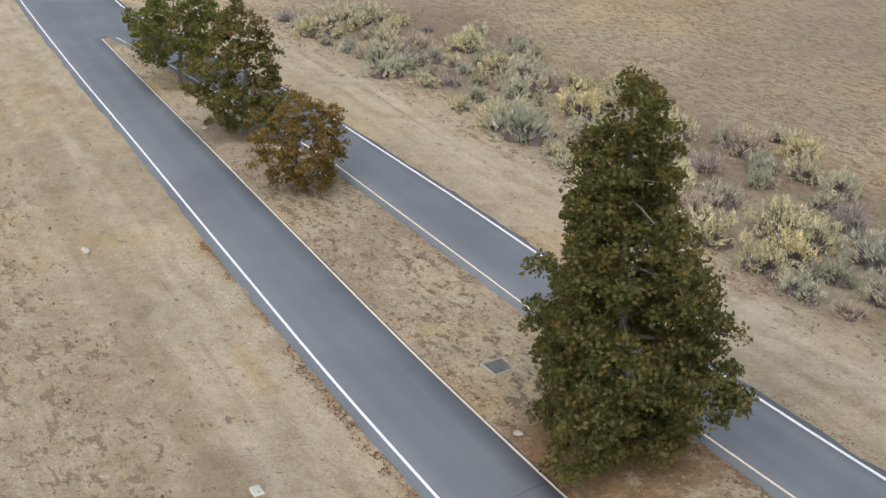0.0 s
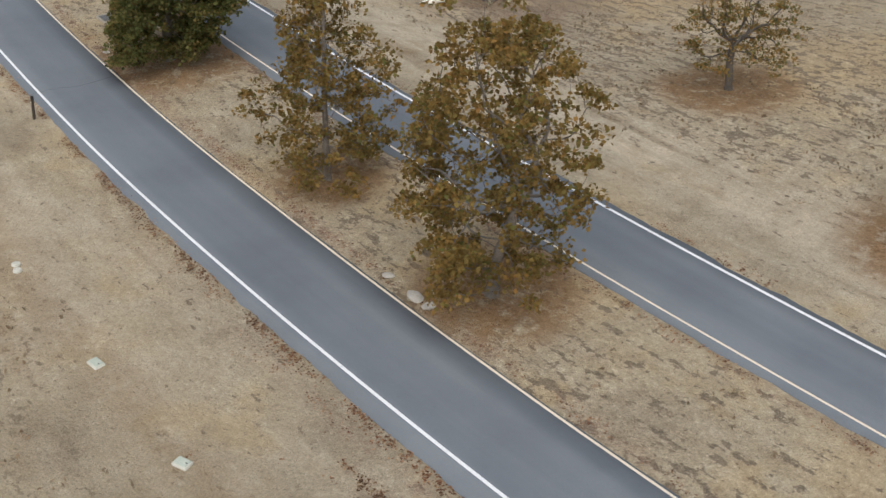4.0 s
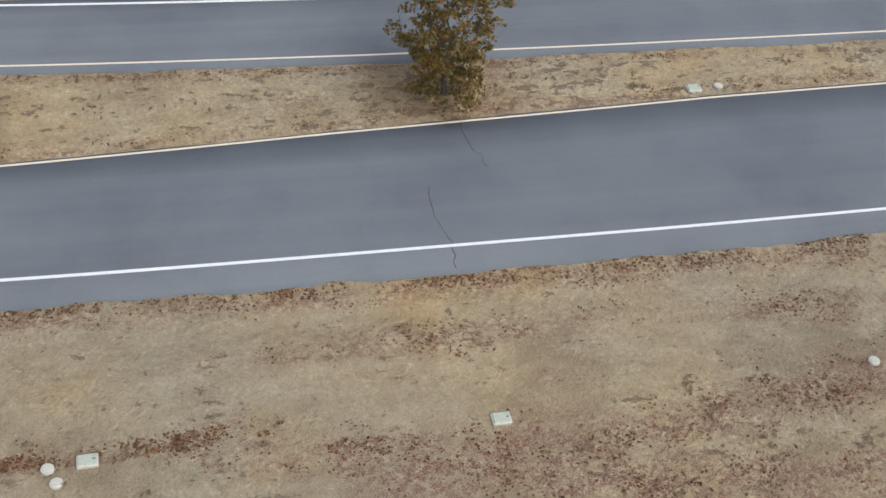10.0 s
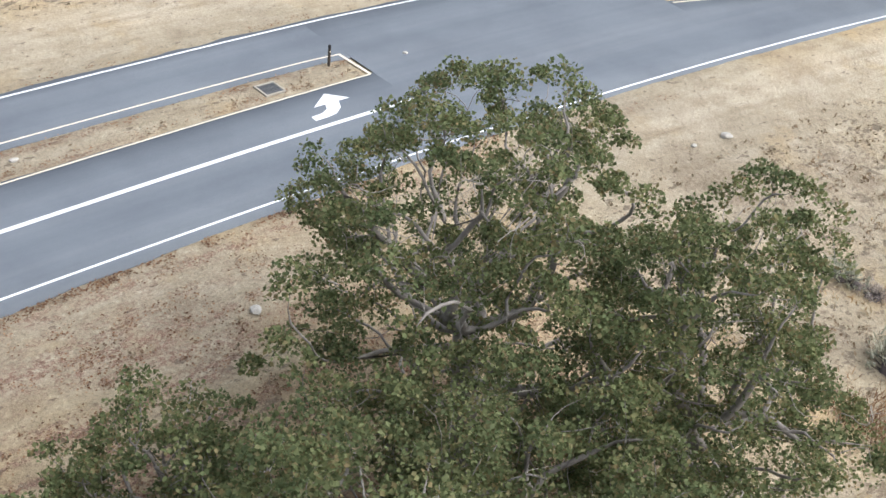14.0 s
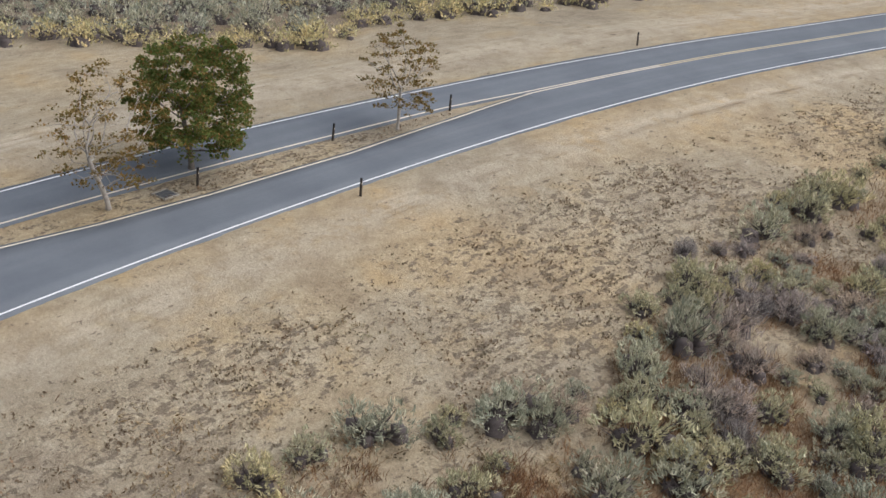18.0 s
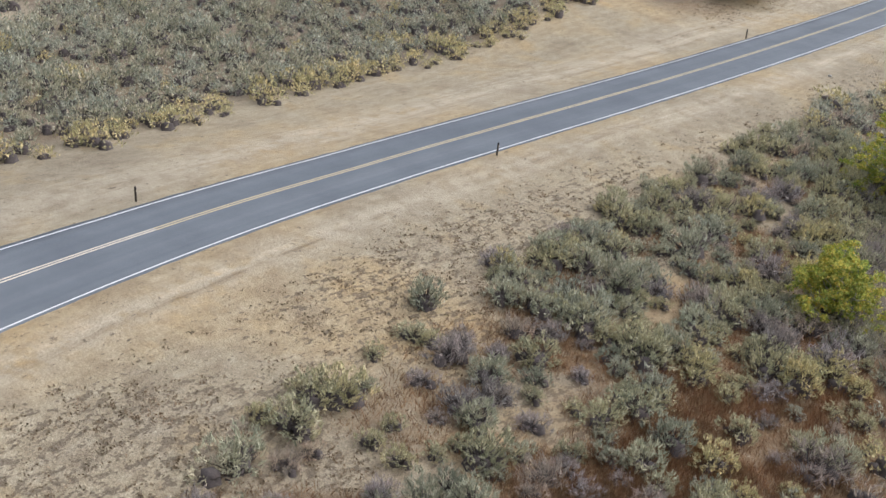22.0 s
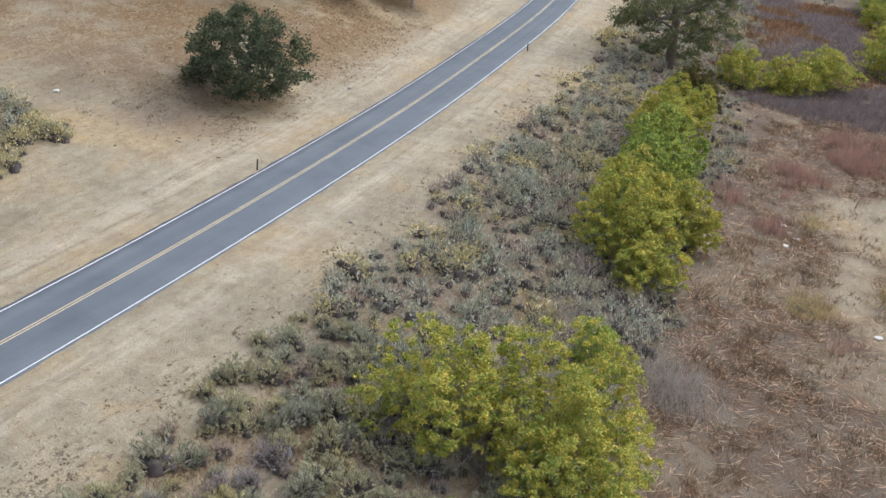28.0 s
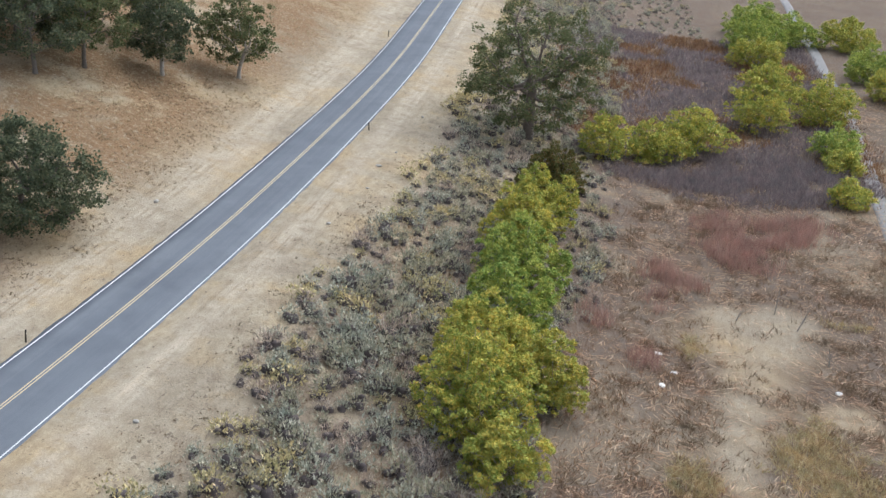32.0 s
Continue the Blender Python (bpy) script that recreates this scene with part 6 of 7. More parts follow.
def box(sx, sy, sz, z0=0.0, bevel=0.01, jitter=0.0, seed=0, x0=0.0, y0=0.0):
    bm = bmesh.new()
    bmesh.ops.create_cube(bm, size=1.0)
    bmesh.ops.scale(bm, vec=(sx, sy, sz), verts=bm.verts)
    bmesh.ops.translate(bm, vec=(x0, y0, z0 + sz / 2), verts=bm.verts)
    if bevel:
        bmesh.ops.bevel(bm, geom=bm.edges[:], offset=bevel, segments=2, affect="EDGES", profile=0.5)
    if jitter:
        r = np.random.default_rng(seed)
        for v in bm.verts:
            v.co += Vector(r.normal(0, jitter, 3))
    return bm


def disc(radius, height, z0=0.0, sides=24, bevel=0.008, x0=0.0, y0=0.0):
    bm = bmesh.new()
    bmesh.ops.create_cone(bm, cap_ends=True, segments=sides, radius1=radius, radius2=radius, depth=height)
    bmesh.ops.translate(bm, vec=(x0, y0, z0 + height / 2), verts=bm.verts)
    rim = [e for e in bm.edges if abs(e.verts[0].co.z - e.verts[1].co.z) < 1e-5 and e.verts[0].co.z > z0 + height / 2]
    if bevel:
        bmesh.ops.bevel(bm, geom=rim, offset=bevel, segments=2, affect="EDGES", profile=0.5)
    return bm


REFLECT = rough_material("dull_reflector", 30.0, (0.45, 0.40, 0.30), (0.70, 0.66, 0.55), 0.4)
BLACK_CAP = rough_material("black_post_top", 20.0, (0.010, 0.010, 0.011), (0.030, 0.030, 0.032), 0.6)


def marker_post():
    top = tagged(new("marker_post"), "dark wooden marker post beside the road", "post", "marker posts along the road")
    body = box(0.12, 0.10, 1.15, -0.25, 0.014, 0.002, 4)
    for v in body.verts:
        k = 1 - 0.08 * max(0, v.co.z)
        v.co.x *= k
        v.co.y *= k
    part("shaft", bm_mesh("shaft", body, POST_WOOD), top)
    part("cap", bm_mesh("cap", box(0.118, 0.100, 0.17, 0.88, 0.02), BLACK_CAP), top, "black painted top")
    part("reflector", bm_mesh("reflector", box(0.012, 0.05, 0.09, 0.70, 0.004, x0=-0.062), REFLECT), top, "small dull reflector")
    return top


first = marker_post()
POSTS = [(-33.5, -1.0), (89.4, -0.85), (97.5, 7.9), (120.1, 6.6), (132.4, 4.85), (138.2, -1.15), (142.5, 5.4), (151.9, 5.0), (174.4, 8.55), (200.8, -0.78), (258.9, 7.75), (327.0, -1.05), (384.8, 8.15)]
for k, (s, o) in enumerate(POSTS):
    ob = first if k == 0 else copy_thing(first, Matrix())
    stand(ob, s, o, 90)
    ob.matrix_world = ob.matrix_world @ pose(0, 0, 0, 3 * math.sin(k * 2.1), 3 * math.cos(k * 1.7), 0)


DULL_CONCRETE = rough_material("dusty_concrete", 6.0, (0.27, 0.25, 0.21), (0.42, 0.39, 0.33))


def drain_grate():
    top = tagged(new("drain_grate"), "steel drain grate in a concrete frame, set in the median", "drain")
    for dx, dy, sx, sy in ((0, 0.46, 1.0, 0.08), (0, -0.46, 1.0, 0.08), (0.46, 0, 0.08, 0.84), (-0.46, 0, 0.08, 0.84)):
        part("frame_side", bm_mesh("frame_side", box(sx, sy, 0.22, -0.14, 0.015, x0=dx, y0=dy), DULL_CONCRETE), top)
    part("pit", bm_mesh("pit", box(0.86, 0.86, 0.05, -0.12, 0.0), BLACK_CAP), top)
    bar = None
    for k in range(13):
        b = part("bar", bar.data if bar else bm_mesh("bar", box(0.028, 0.84, 0.05, 0.0, 0.004), STEEL), top)
        b.location = (-0.39 + 0.065 * k, 0, 0.0)
        bar = bar or b
    for dy in (-0.2, 0.2):
        part("cross_bar", bm_mesh("cross_bar", box(0.84, 0.02, 0.04, -0.01, 0.003, y0=dy), STEEL), top)
    return top


grate = drain_grate()
for k, (s, o, a) in enumerate(((-43.1, 5.8, 5), (94.1, 7.3, 0), (130.5, 5.0, 4))):
    stand(grate if k == 0 else copy_thing(grate, Matrix()), s, o, a)


def valve_box():
    top = tagged(new("valve_box"), "pale grey-green rectangular valve box lid set in the verge", "valve box", "valve boxes in the verge")
    part("collar", bm_mesh("collar", box(0.48, 0.35, 0.16, -0.08, 0.02), CONCRETE), top)
    part("lid", bm_mesh("lid", box(0.41, 0.28, 0.05, 0.065, 0.014), GREEN_LID), top, "grey-green lid")
    part("lift_slot", bm_mesh("lift_slot", box(0.07, 0.025, 0.006, 0.112, 0.0, x0=0.15), BLACK_CAP), top)
    return top


vb = valve_box()
for k, (s, o, a) in enumerate(((41.2, -6.1, 2), (32.6, -6.0, -6), (50.8, -6.1, 1), (62.8, -5.8, 4), (60.4, 6.3, 3), (-31.4, -5.6, 10), (-10.5, -5.8, 20), (-15.8, -5.7, 8), (-39.6, -4.9, 0))):
    stand(vb if k == 0 else copy_thing(vb, Matrix()), s, o, a)


def round_lid():
    top = tagged(new("round_lid"), "small round pale concrete lid set in the verge", "lid", "round lids in the verge")
    part("collar", bm_mesh("collar", disc(0.15, 0.16, -0.09), CONCRETE), top)
    part("lid", bm_mesh("lid", disc(0.115, 0.04, 0.055), CONCRETE), top)
    return top


rl = round_lid()
for k, (s, o) in enumerate(((40.35, -6.2), (40.55, -6.62), (61.0, -5.6), (61.3, 6.35), (-22.6, -5.5), (-22.2, -5.6))):
    stand(rl if k == 0 else copy_thing(rl, Matrix()), s, o)


def stone(name, label, s, o, size, seed, flatness=0.4, mat=None, turn=0):
    bm = bmesh.new()
    bmesh.ops.create_icosphere(bm, subdivisions=2, radius=0.5)
    r = np.random.default_rng(seed)
    axes = [Vector(r.normal(0, 1, 3)).normalized() for _ in range(7)]
    for v in bm.verts:
        for a in axes:
            d = v.co.dot(a)
            if d > 0.36:
                v.co -= a * (d - 0.36) * 0.85
        v.co += Vector(r.normal(0, 0.012, 3))
        v.co = Vector((v.co.x, v.co.y * 0.75, v.co.z * flatness))
    me = bm_mesh(name, bm, mat or ROCK)
    ob = tagged(new(name, me), label, "stone")
    return stand(ob, s, o, turn, -size * flatness * 0.28, size)


FLAT = "flat pale stone lying beside the asphalt in the median"
for k, (s, o, z) in enumerate(((-12.9, 3.95, 0.75), (-14.5, 4.05, 0.5), (-12.7, 4.55, 0.5), (-12.2, 4.0, 0.55))):
    stone("stone", FLAT, s, o, z, 300 + k, 0.3, None, 30 * k)
for k, (s, o, z) in enumerate(((-61.2, -5.6, 0.6), (-38.8, 4.1, 0.4), (-76, 4.3, 0.5), (109.1, -5.2, 0.65), (107.1, -5.1, 0.35), (85.0, -5.1, 0.55), (313.2, -5.7, 0.8), (293.6, -5.5, 0.6), (291.4, 12.2, 0.8), (251.2, -5.6, 0.6), (305, -6.5, 0.5), (320, -6.2, 0.5), (337, -6.0, 0.6), (24.5, 3.95, 0.35), (101.2, 7.3, 0.3), (83, 7.4, 0.4))):
    stone("stone", "pale loose stone on the dry ground", s, o, z, 330 + k, 0.45, None, 47 * k)
stone("white_debris", "white crumpled scrap lying at the road edge", 9.4, -1.35, 0.34, 360, 0.4, CHALK, 20)
stone("white_debris", "white scrap lying on the brown field", 265.8, 35.3, 0.9, 361, 0.4, CHALK, 10)


def limb_thing(name, label, cat, pts, mat, where=None):
    """A fallen or dead branch: paths of x, y, z, radius in its own space."""
    v, f = tubes([(np.array(p, float), 7) for p in pts])
    return tagged(new(name, smooth(mesh_of(name, v, f, mat))), label, cat)


def laid_log():
    ob = limb_thing("log", "short bleached white log lying by the shrubs", "log", [[(-1.0, 0, 0.13, 0.02), (-0.99, 0, 0.13, 0.13), (-0.3, 0.02, 0.14, 0.14), (0.4, 0.01, 0.15, 0.15), (0.99, 0, 0.15, 0.15), (1.0, 0, 0.15, 0.02)]], CHALK)
    stand(ob, -38.5, 22.4, 84)


laid_log()
stand(limb_thing("fallen_branch", "fallen grey branch with short twigs on the slope", "branch", [
    [(-1.5, 0, 0.08, 0.05), (-0.5, 0.1, 0.10, 0.05), (0.5, 0.05, 0.12, 0.04), (1.7, 0.0, 0.08, 0.015)],
    [(-0.2, 0.1, 0.1, 0.025), (0.0, 0.4, 0.2, 0.02), (0.1, 0.7, 0.3, 0.008)],
    [(0.3, 0.06, 0.1, 0.02), (0.6, 0.4, 0.2, 0.018), (0.8, 0.6, 0.3, 0.006)],
    [(0.7, 0.04, 0.1, 0.02), (1.0, -0.3, 0.15, 0.012), (1.2, -0.5, 0.2, 0.006)]], BARK_DEAD), 23.4, 18.25, 0)


def snag(s, o, h, seed, label="bleached dead snag standing in the wash"):
    r = np.random.default_rng(seed)
    t = bend((0, 0, -0.2), (r.normal(0, 0.15), r.normal(0, 0.15), 1), h, 0.07, r, 7, 0, 0.1, 0.25)
    pts = [t]
    for k in range(7):
        q = t[2 + k % 5]
        a = r.random() * 6.28
        pts.append(bend(q[:3], (math.cos(a), math.sin(a), 0.7), h * (0.3 + 0.3 * r.random()), q[3] * 0.6, r, 5, 0.2, 0.15, 0.2))
    stand(limb_thing("snag", label, "dead tree", pts, BARK_DEAD), s, o)


for k, (s, o, h) in enumerate(((296.7, -52.9, 3.0), (300.1, -50.9, 3.2), (297, -47, 1.6), (290, -55.5, 2.0), (280, -60, 1.8), (268, -61, 1.8))):
    snag(s, o, h, 400 + k)
for k, (s, o) in enumerate(((280.9, -40.5), (287.2, -39.8), (284, -41.5), (263.5, -50), (285, -56))):
    stone("driftwood", "pale driftwood lump lying in the wash", s, o, 0.9, 420 + k, 0.3, CHALK, 40 * k)

# the gravel track beyond the wash
GRAVEL = rough_material("grey_gravel", 3.0, (0.22, 0.215, 0.21), (0.33, 0.32, 0.31))


def gravel_track():
    xs, ys = np.array([120.0, 135.0, 146.7, 168.3, 205.0, 225.7, 260.0]), np.array([-262.0, -288.0, -310.4, -353.1, -418.7, -455.3, -515.0])
    y = np.arange(-515.0, -262.0, 1.0)
    x = hermite(ys[::-1], xs[::-1], y)
    V = []
    for w in (-1.35, -1.2, -0.4, 0.4, 1.2, 1.35):
        px = x + w
        z = np.array([spot(a, b) for a, b in zip(px, y)]) if abs(w) == 1.35 else None
        V.append((px, z))
    lo, hi = V[0][1], V[-1][1]
    rows = []
    for k, (px, _) in enumerate(V):
        z = np.maximum(lo, hi) + (0.08 if 0 < k < 5 else -0.3)
        rows.append(np.c_[px, y, z])
    v = np.concatenate(rows)
    m = len(y)
    f = np.concatenate([np.c_[np.arange(m - 1) + k * m, np.arange(m - 1) + (k + 1) * m, np.arange(m - 1) + 1 + (k + 1) * m, np.arange(m - 1) + 1 + k * m] for k in range(5)])
    tagged(new("gravel_track", smooth(mesh_of("gravel_track", v, f, GRAVEL))), "pale grey gravel track beyond the wash", "track", kind="structure")


gravel_track()

# ---- the white saloon car ----
def plain(name, colour, rough, metal=0.0, coat=0.0, spec=0.5):
    m, nt, b = material(name, rough, metal, spec)
    n = noise_tex(nt, coords(nt), 3.0, 4)
    nt.links.new(ramp(nt, n, (0.3, tuple(c * 0.94 for c in colour)), (0.7, colour)), b.inputs["Base Color"])
    b.inputs["Coat Weight"].default_value = coat
    b.inputs["Coat Roughness"].default_value = 0.06
    return m


PEARL = plain("pearl_white_car_paint", (0.76, 0.78, 0.80), 0.30, 0, 0.6)
# dark tinted glass; the blue of a reflected sky is mixed into its colour
GLASS = plain("tinted_glass_with_sky_blue", (0.010, 0.018, 0.028), 0.04, 0, 0.8, 0.7)
GLOSS_BLACK = plain("gloss_black_trim", (0.010, 0.010, 0.012), 0.18)
RUBBER = plain("tyre_rubber", (0.020, 0.020, 0.021), 0.85)
DARK_RIM = plain("dark_alloy", (0.045, 0.046, 0.050), 0.35, 0.8)
RED_LENS = plain("red_tail_lens", (0.25, 0.010, 0.012), 0.15)
CLEAR_LENS = plain("clear_lamp_lens", (0.45, 0.47, 0.50), 0.12, 0.3)
PLATE = plain("plate_white", (0.62, 0.63, 0.64), 0.5)

HALF = ((-2.49, 0.68), (-2.44, 0.80), (-2.25, 0.875), (-1.9, 0.91), (-1.4, 0.925), (-0.9, 0.92), (0.0, 0.915), (0.9, 0.92), (1.45, 0.925), (1.85, 0.905), (2.08, 0.875), (2.22, 0.82), (2.33, 0.72), (2.41, 0.58), (2.46, 0.42), (2.49, 0.22))
DECK = ((-2.49, 0.93), (-2.44, 1.00), (-2.25, 1.03), (-1.9, 1.045), (-1.4, 1.03), (-0.9, 1.0), (0.0, 0.98), (0.9, 0.985), (1.2, 0.975), (1.45, 0.955), (1.9, 0.89), (2.2, 0.82), (2.38, 0.755), (2.49, 0.68))
SHOULDER = ((-2.49, 0.84), (-2.44, 0.92), (-2.25, 0.95), (-1.9, 0.96), (-1.4, 0.955), (-0.9, 0.935), (0.0, 0.915), (0.9, 0.905), (1.45, 0.875), (1.9, 0.815), (2.2, 0.76), (2.38, 0.70), (2.49, 0.62))
FLOOR = ((-2.49, 0.42), (-2.44, 0.33), (-2.25, 0.25), (-1.9, 0.21), (0.0, 0.18), (1.9, 0.18), (2.2, 0.19), (2.38, 0.21), (2.49, 0.27))


def curve(pairs, x):
    a = np.array(pairs)
    return float(hermite(a[:, 0], a[:, 1], [min(max(x, a[0, 0]), a[-1, 0])])[0])


def body_ring(x):
    w, d, h, z = (curve(t, x) for t in (HALF, DECK, SHOULDER, FLOOR))
    return np.array([(0, z), (0.86 * w, z), (0.965 * w, z + 0.07), (0.985 * w, z + 0.20), (w, 0.5 * (z + h)), (0.995 * w, h - 0.12), (0.965 * w, h - 0.03), (0.90 * w, h + 0.025), (0.76 * w, d - 0.012), (0.45 * w, d + 0.004), (0, d + 0.012)])


def roof_ring(x):
    zt = curve(((-2.12, 1.03), (-1.95, 1.085), (-1.6, 1.21), (-1.2, 1.335), (-0.8, 1.41), (-0.3, 1.445), (0.15, 1.43), (0.45, 1.375), (0.8, 1.22), (1.1, 1.065), (1.26, 0.985)), x)
    wb = curve(((-2.12, 0.70), (-1.9, 0.76), (-1.3, 0.835), (-0.5, 0.86), (0.5, 0.86), (1.0, 0.82), (1.26, 0.74)), x)
    wr = curve(((-2.12, 0.62), (-1.6, 0.60), (-0.8, 0.60), (0.15, 0.615), (0.8, 0.66), (1.26, 0.70)), x)
    zb = min(curve(SHOULDER, x) + 0.005, zt - 0.01)
    ze = max(zb + 0.004, zt - 0.06)
    wr = min(wr, wb - 0.005)
    return np.array([(wb, zb), (wb * 0.5 + wr * 0.5 + 0.018, zb * 0.5 + ze * 0.5), (wr + 0.012, ze), (wr * 0.86, zt - 0.018), (wr * 0.5, zt - 0.002), (0, zt + 0.004)])


def on_ring(ring, v):
    k = v * (len(ring) - 1)
    i = min(int(k), len(ring) - 2)
    return ring[i] + (ring[i + 1] - ring[i]) * (k - i)


def loft(xs, ringf, both=True, caps=False):
    rows = []
    for x in xs:
        r = ringf(x)
        pts = [(x, y, z) for y, z in r]
        if both:
            pts = pts + [(x, -y, z) for y, z in r[-2:0:-1]] if abs(r[0][0]) < 1e-6 else pts + [(x, -y, z) for y, z in r[-2::-1]]
        rows.append(pts)
    n = len(rows[0])
    v = np.array(rows).reshape(-1, 3)
    closed = both and abs(ringf(xs[0])[0][0]) < 1e-6
    f = []
    for i in range(len(rows) - 1):
        for j in range(n if closed else n - 1):
            k = (j + 1) % n
            f.append((i * n + j, i * n + k, (i + 1) * n + k, (i + 1) * n + j))
    bm = bmesh.new()
    vs = [bm.verts.new(p) for p in v]
    for q in f:
        bm.faces.new([vs[a] for a in q])
    if caps:
        bm.faces.new(vs[:n])
        bm.faces.new(vs[-n:])
    bmesh.ops.recalc_face_normals(bm, faces=bm.faces)
    return bm


def panel(points, lift, centre=(0, 0, 0.6)):
    """A curved panel: a grid of points pushed out from the car's middle, with thickness."""
    g = np.array(points, float)
    n, m = g.shape[:2]
    du, dv = np.gradient(g, axis=0), np.gradient(g, axis=1)
    nr = np.cross(du, dv)
    nr /= np.linalg.norm(nr, axis=2)[:, :, None] + 1e-9
    if np.sum(nr * (g - np.array(centre))) < 0:
        nr = -nr
    bm = bmesh.new()
    a = [[bm.verts.new(g[i, j] + nr[i, j] * lift) for j in range(m)] for i in range(n)]
    b = [[bm.verts.new(g[i, j] - nr[i, j] * 0.01) for j in range(m)] for i in range(n)]
    for i in range(n - 1):
        for j in range(m - 1):
            bm.faces.new((a[i][j], a[i][j + 1], a[i + 1][j + 1], a[i + 1][j]))
    for j in range(m - 1):
        bm.faces.new((a[0][j], b[0][j], b[0][j + 1], a[0][j + 1]))
        bm.faces.new((a[-1][j], a[-1][j + 1], b[-1][j + 1], b[-1][j]))
    for i in range(n - 1):
        bm.faces.new((a[i][0], a[i + 1][0], b[i + 1][0], b[i][0]))
        bm.faces.new((a[i][-1], b[i][-1], b[i + 1][-1], a[i + 1][-1]))
    bmesh.ops.recalc_face_normals(bm, faces=bm.faces)
    return bm


def soft(me):
    smooth(me)
    me.set_sharp_from_angle(angle=radians(38))
    return me


def build_car():
    car = tagged(new("car"), "white four-door saloon car with black wheels and sunroof", "car")
    xs = [-2.49, -2.465, -2.44, -2.36, -2.25, -2.1, *np.linspace(-1.95, 1.95, 27), 2.08, 2.2, 2.3, 2.38, 2.44, 2.49]
    part("body", soft(bm_mesh("body", loft(xs, body_ring, True, True), PEARL)), car)
    part("roof", soft(bm_mesh("roof", loft(np.linspace(-2.12, 1.26, 34), roof_ring), PEARL)), car)

    def glass(name, x0, x1, v0, v1, label, sides=(1, -1), nx=9, nv=5, slant0=0.0, slant1=0.0):
        lift, mat = (0.004, GLOSS_BLACK) if name == "window_band" else (0.007, GLASS)
        for sd in sides:
            g = []
            for i in range(nx):
                row = []
                for j in range(nv):
                    w = j / (nv - 1)
                    a, b = x0 + slant0 * w, x1 + slant1 * w
                    x = a + (b - a) * i / (nx - 1)
                    y, z = on_ring(roof_ring(x), v0 + (v1 - v0) * w)
                    row.append((x, sd * y, z))
                g.append(row)
            part(name, soft(bm_mesh(name, panel(g, lift), mat)), car, label)

    def across(name, x0, x1, v0, label, mat, nx=9):
        g = []
        for i in range(nx):
            row = []
            for j in range(13):
                t = j / 6 - 1
                x = x0 + (x1 - x0) * i / (nx - 1)
                inset = v0(x) if callable(v0) else v0
                y, z = on_ring(roof_ring(x), 1 - (1 - inset) * abs(t))
                row.append((x, math.copysign(y, t) if t else 0.0, z))
            g.append(row)
        part(name, soft(bm_mesh(name, panel(g, 0.008), mat)), car, label)

    across("windscreen", 0.40, 1.24, lambda x: 0.45 - 0.26 * (x - 0.40) / 0.84, "dark windscreen", GLASS)
    across("rear_window", -2.0, -1.16, lambda x: 0.50 - 0.16 * (-1.16 - x) / 0.84, "dark rear window", GLASS)
    across("sunroof", -0.16, 0.24, 0.68, "dark glass sunroof", GLASS, 5)
    glass("window_band", -1.20, 0.60, 0.045, 0.375, "black window pillars", nx=14)
    glass("window_band", -1.66, -1.18, 0.05, 0.36, "black window pillars", slant0=0.34, slant1=0.04)
    glass("side_window", -0.22, 0.86, 0.05, 0.37, "dark tinted window", slant1=-0.34)
    glass("side_window", -1.10, -0.29, 0.05, 0.37, "dark tinted window", slant0=0.06)
    glass("quarter_window", -1.58, -1.17, 0.06, 0.35, "dark tinted window", slant0=0.30, slant1=0.06)

    def nose(y, sign):
        a = np.array([(w, x) for x, w in HALF if (x > 1.8 if sign > 0 else x < -1.8)])
        a = a[np.argsort(a[:, 0])]
        return float(np.interp(abs(y), a[:, 0], a[:, 1]))

    def face(name, ys, zs, sign, mat, label, lift=0.012, lean=0.0):
        g = [[(nose(y, sign) + lean * (z - zs(y)[0]), y, z) for z in np.linspace(*zs(y), 5)] for y in ys]
        part(name, soft(bm_mesh(name, panel(g, lift), mat)), car, label)

    face("grille", np.linspace(-0.60, 0.60, 21), lambda y: (0.24 + 0.06 * abs(y), 0.675 - 0.62 * max(0, abs(y) - 0.30) ** 1.2), 1, GLOSS_BLACK, "wide black grille")
    for k in range(5):
        face("grille_bar", np.linspace(-0.54 + 0.06 * k, 0.54 - 0.06 * k, 15), lambda y, k=k: (0.30 + 0.058 * k, 0.312 + 0.058 * k), 1, DARK_RIM, "", 0.02)
    for sd in (1, -1):
        face("headlight", sd * np.linspace(0.50, 0.875, 8), lambda y: (0.630 - 0.02 * (abs(y) - 0.5), 0.708 + 0.13 * (abs(y) - 0.5)), 1, GLOSS_BLACK, "slim dark headlight")
        face("headlight_lens", sd * np.linspace(0.56, 0.80, 6), lambda y: (0.668, 0.690 + 0.08 * (abs(y) - 0.5)), 1, CLEAR_LENS, "", 0.018)
        face("vent", sd * np.linspace(0.70, 0.80, 5), lambda y: (0.30 + 0.5 * (abs(y) - 0.70), 0.36 + 0.9 * (abs(y) - 0.70)), 1, GLOSS_BLACK, "black bumper vent")
        face("tail_light", sd * np.linspace(0.40, 0.89, 9), lambda y: (0.80 - 0.02 * abs(y), 0.845 + 0.075 * max(0, abs(y) - 0.45)), -1, RED_LENS, "dark red tail light")
        g = [[(x, sd * (on_ring(body_ring(x), 0.555)[0] + 0.002), on_ring(body_ring(x), 0.555)[1] + dz) for dz in (-0.022, 0, 0.022)] for x in np.linspace(-2.44, -2.10, 5)]
        part("tail_light", soft(bm_mesh("tail_light", panel(g, 0.006), RED_LENS)), car, "dark red tail light")
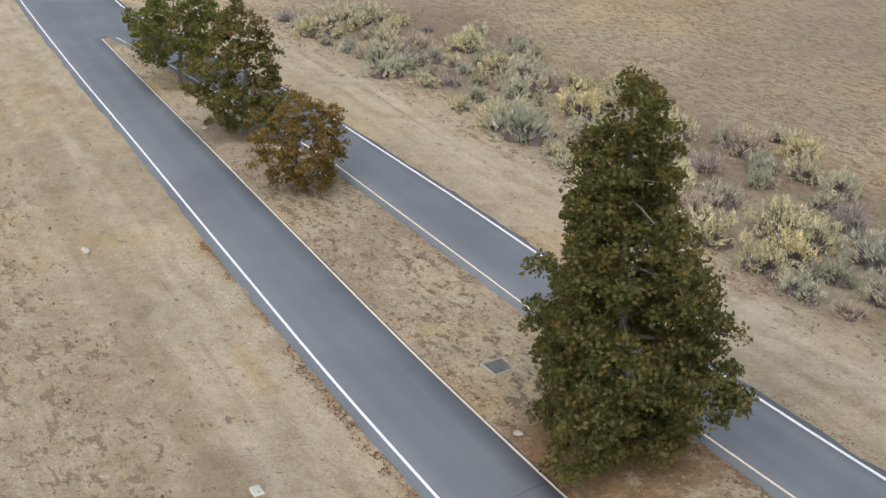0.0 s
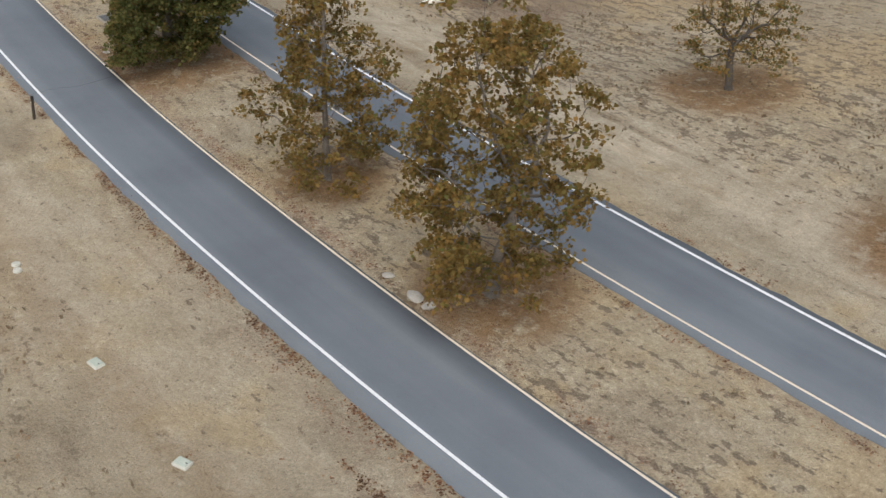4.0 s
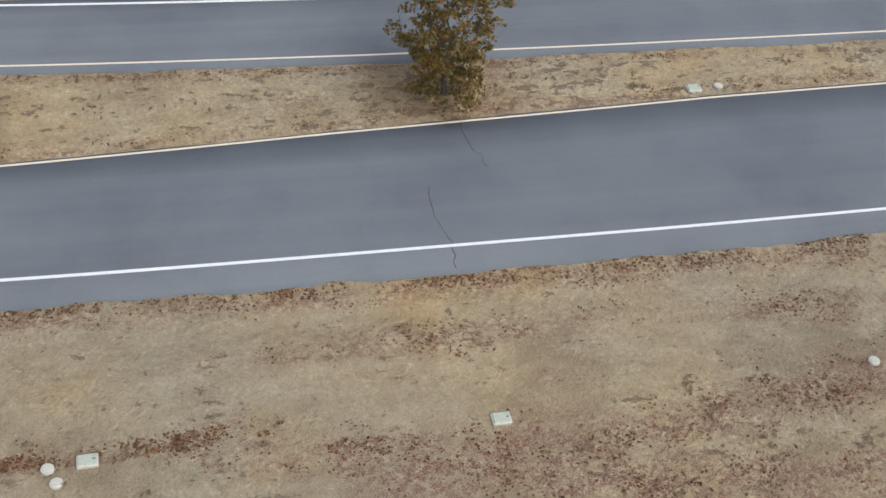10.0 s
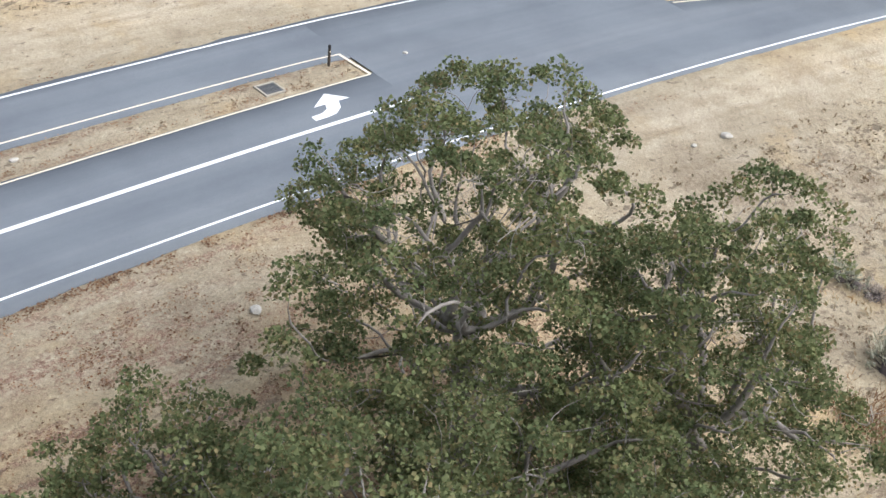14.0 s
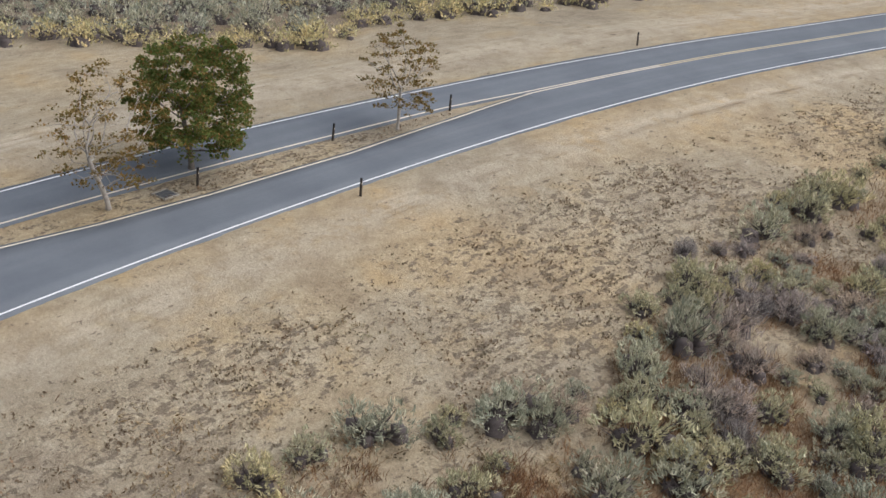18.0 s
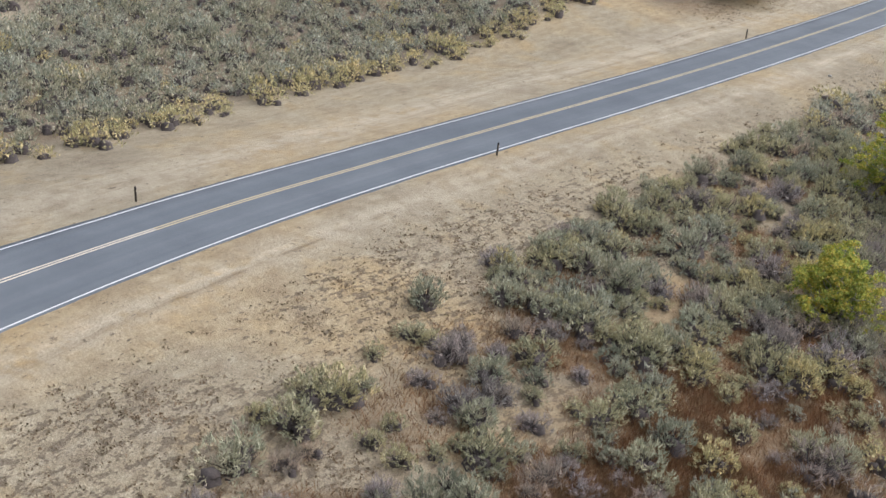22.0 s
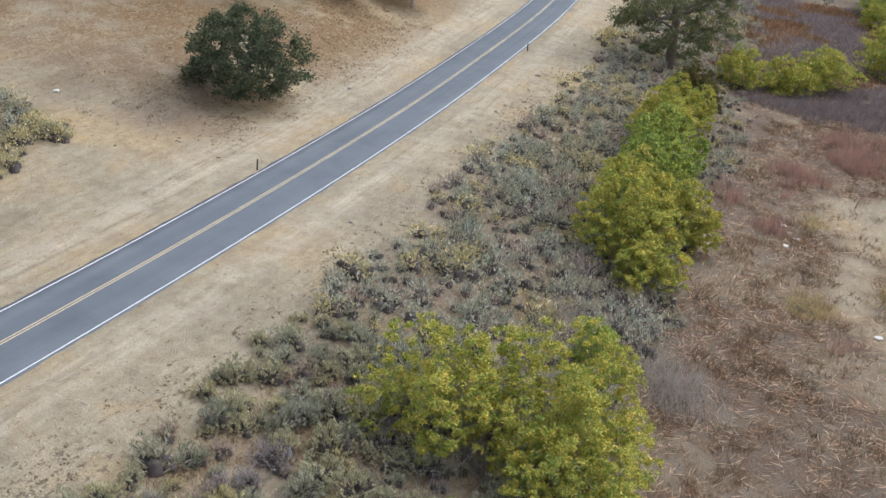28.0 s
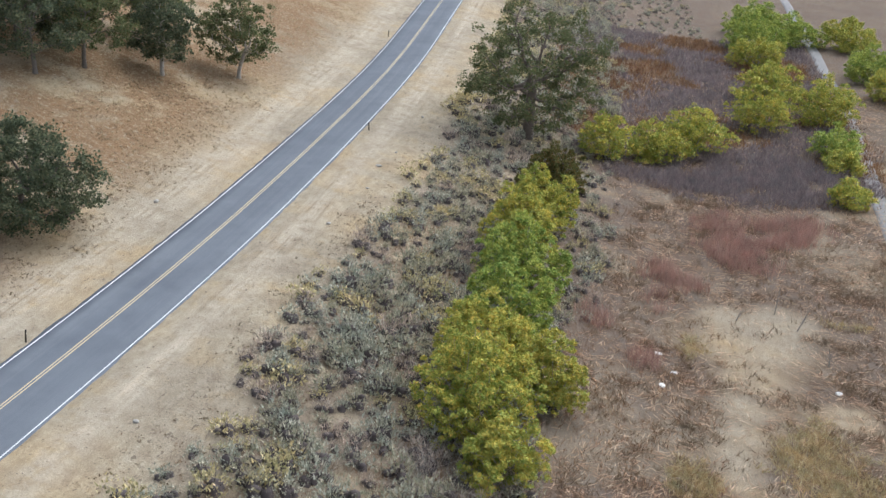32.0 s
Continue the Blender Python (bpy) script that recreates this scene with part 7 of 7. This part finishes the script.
        for hx in (-0.98, 0.02):
            part("door_handle", bm_mesh("door_handle", box(0.20, 0.03, 0.028, 0.835, 0.01, x0=hx, y0=sd * 0.918), PEARL), car)
        for gx in (-1.0, -0.26, 0.82):
            q = [[(gx + dx, sd * on_ring(body_ring(gx), v)[0], on_ring(body_ring(gx), v)[1]) for v in np.linspace(0.26, 0.66, 7)] for dx in (-0.004, 0.004)]
            part("door_gap", bm_mesh("door_gap", panel(q, 0.002), RUBBER), car)
        q = [[(x, sd * on_ring(body_ring(x), v)[0], on_ring(body_ring(x), v)[1]) for v in (0.10, 0.15, 0.2, 0.25)] for x in np.linspace(-1.02, 1.05, 9)]
        part("sill", soft(bm_mesh("sill", panel(q, 0.006), GLOSS_BLACK)), car, "black side sill")
        bm = bmesh.new()
        bmesh.ops.create_uvsphere(bm, u_segments=14, v_segments=9, radius=0.5)
        bmesh.ops.scale(bm, vec=(0.16, 0.24, 0.15), verts=bm.verts)
        for v in bm.verts:
            if v.co.x < -0.03:
                v.co.x = -0.03 - (v.co.x + 0.03) * 0.1
        bmesh.ops.translate(bm, vec=(0.63, sd * 1.01, 1.0), verts=bm.verts)
        mirror = part("door_mirror", soft(bm_mesh("door_mirror", bm, GLOSS_BLACK)), car, "black door mirror")
        part("mirror_arm", bm_mesh("mirror_arm", box(0.05, 0.14, 0.03, 0.94, 0.008, x0=0.64, y0=sd * 0.90), GLOSS_BLACK), mirror)
        for ax in (1.47, -1.40):
            arch = disc(0.385, 0.04, 0, 36, 0.0)
            bmesh.ops.rotate(arch, verts=arch.verts, cent=(0, 0, 0), matrix=Matrix.Rotation(radians(90), 3, "X"))
            bmesh.ops.translate(arch, vec=(ax, sd * 0.905 + 0.02, 0.35), verts=arch.verts)
            part("wheel_arch", bm_mesh("wheel_arch", arch, RUBBER), car, "dark wheel arch")
            wheel(car, ax, sd)
    face("lower_bumper", np.linspace(-0.66, 0.66, 11), lambda y: (0.44, 0.52), -1, GLOSS_BLACK, "black rear bumper insert")
    face("number_plate", np.linspace(-0.25, 0.25, 3), lambda y: (0.66, 0.80), -1, PLATE, "blank number plate", 0.016)
    for sd in (1, -1):
        ex = disc(0.045, 0.10, 0, 14, 0.004)
        bmesh.ops.rotate(ex, verts=ex.verts, cent=(0, 0, 0), matrix=Matrix.Rotation(radians(90), 3, "Y"))
        bmesh.ops.translate(ex, vec=(-2.52, sd * 0.58, 0.40), verts=ex.verts)
        part("exhaust_tip", bm_mesh("exhaust_tip", ex, DARK_RIM), car)
    g = [[(-2.42 - 0.05 * dz + 0.10 * (y / 0.72) ** 2, y, 1.015 - 0.035 * (y / 0.72) ** 2 + 0.035 * dz) for dz in (0, 0.5, 1)] for y in np.linspace(-0.72, 0.72, 13)]
    part("spoiler", soft(bm_mesh("spoiler", panel(g, 0.012), GLOSS_BLACK)), car, "black boot-lid spoiler")
    return car


def wheel(car, ax, sd):
    def turned(profile, sides, name, mat):
        prof = np.array(profile)
        ang = np.arange(sides) * 2 * np.pi / sides
        v = np.array([(r * math.cos(a), y, r * math.sin(a)) for r, y in prof for a in ang])
        f = [(i * sides + j, i * sides + (j + 1) % sides, (i + 1) * sides + (j + 1) % sides, (i + 1) * sides + j) for i in range(len(prof) - 1) for j in range(sides)]
        return smooth(mesh_of(name, v, np.array(f), mat))

    tyre_profile = [(0.245, 0.09), (0.25, 0.115), (0.29, 0.12), (0.32, 0.105), (0.335, 0.07), (0.335, -0.07), (0.32, -0.105), (0.25, -0.115), (0.245, -0.09)]
    hub = part("wheel", turned([(0.02, 0.085), (0.055, 0.083), (0.06, 0.06)], 16, "wheel", DARK_RIM), car)
    hub.location = (ax, sd * 0.845, 0.335)
    if sd < 0:
        hub.rotation_euler = (0, 0, math.pi)
    part("tyre", turned(tyre_profile, 36, "tyre", RUBBER), hub, "black tyre")
    part("rim", turned([(0.245, 0.105), (0.235, 0.10), (0.225, 0.05), (0.10, 0.02), (0.0, 0.02)], 36, "rim", GLOSS_BLACK), hub)
    for k in range(10):
        sp = part("spoke", bm_mesh("spoke", box(0.20, 0.02, 0.030, -0.015, 0.004, x0=0.135, y0=0.078), DARK_RIM), hub)
        sp.rotation_euler = (0, radians(36 * k + 6 * (-1) ** k), 0)


car = build_car()
stand(car, 4.40, 1.45, 0, 0, 0.955)
car.location.z = float(road_z(4.43)) + LIFT
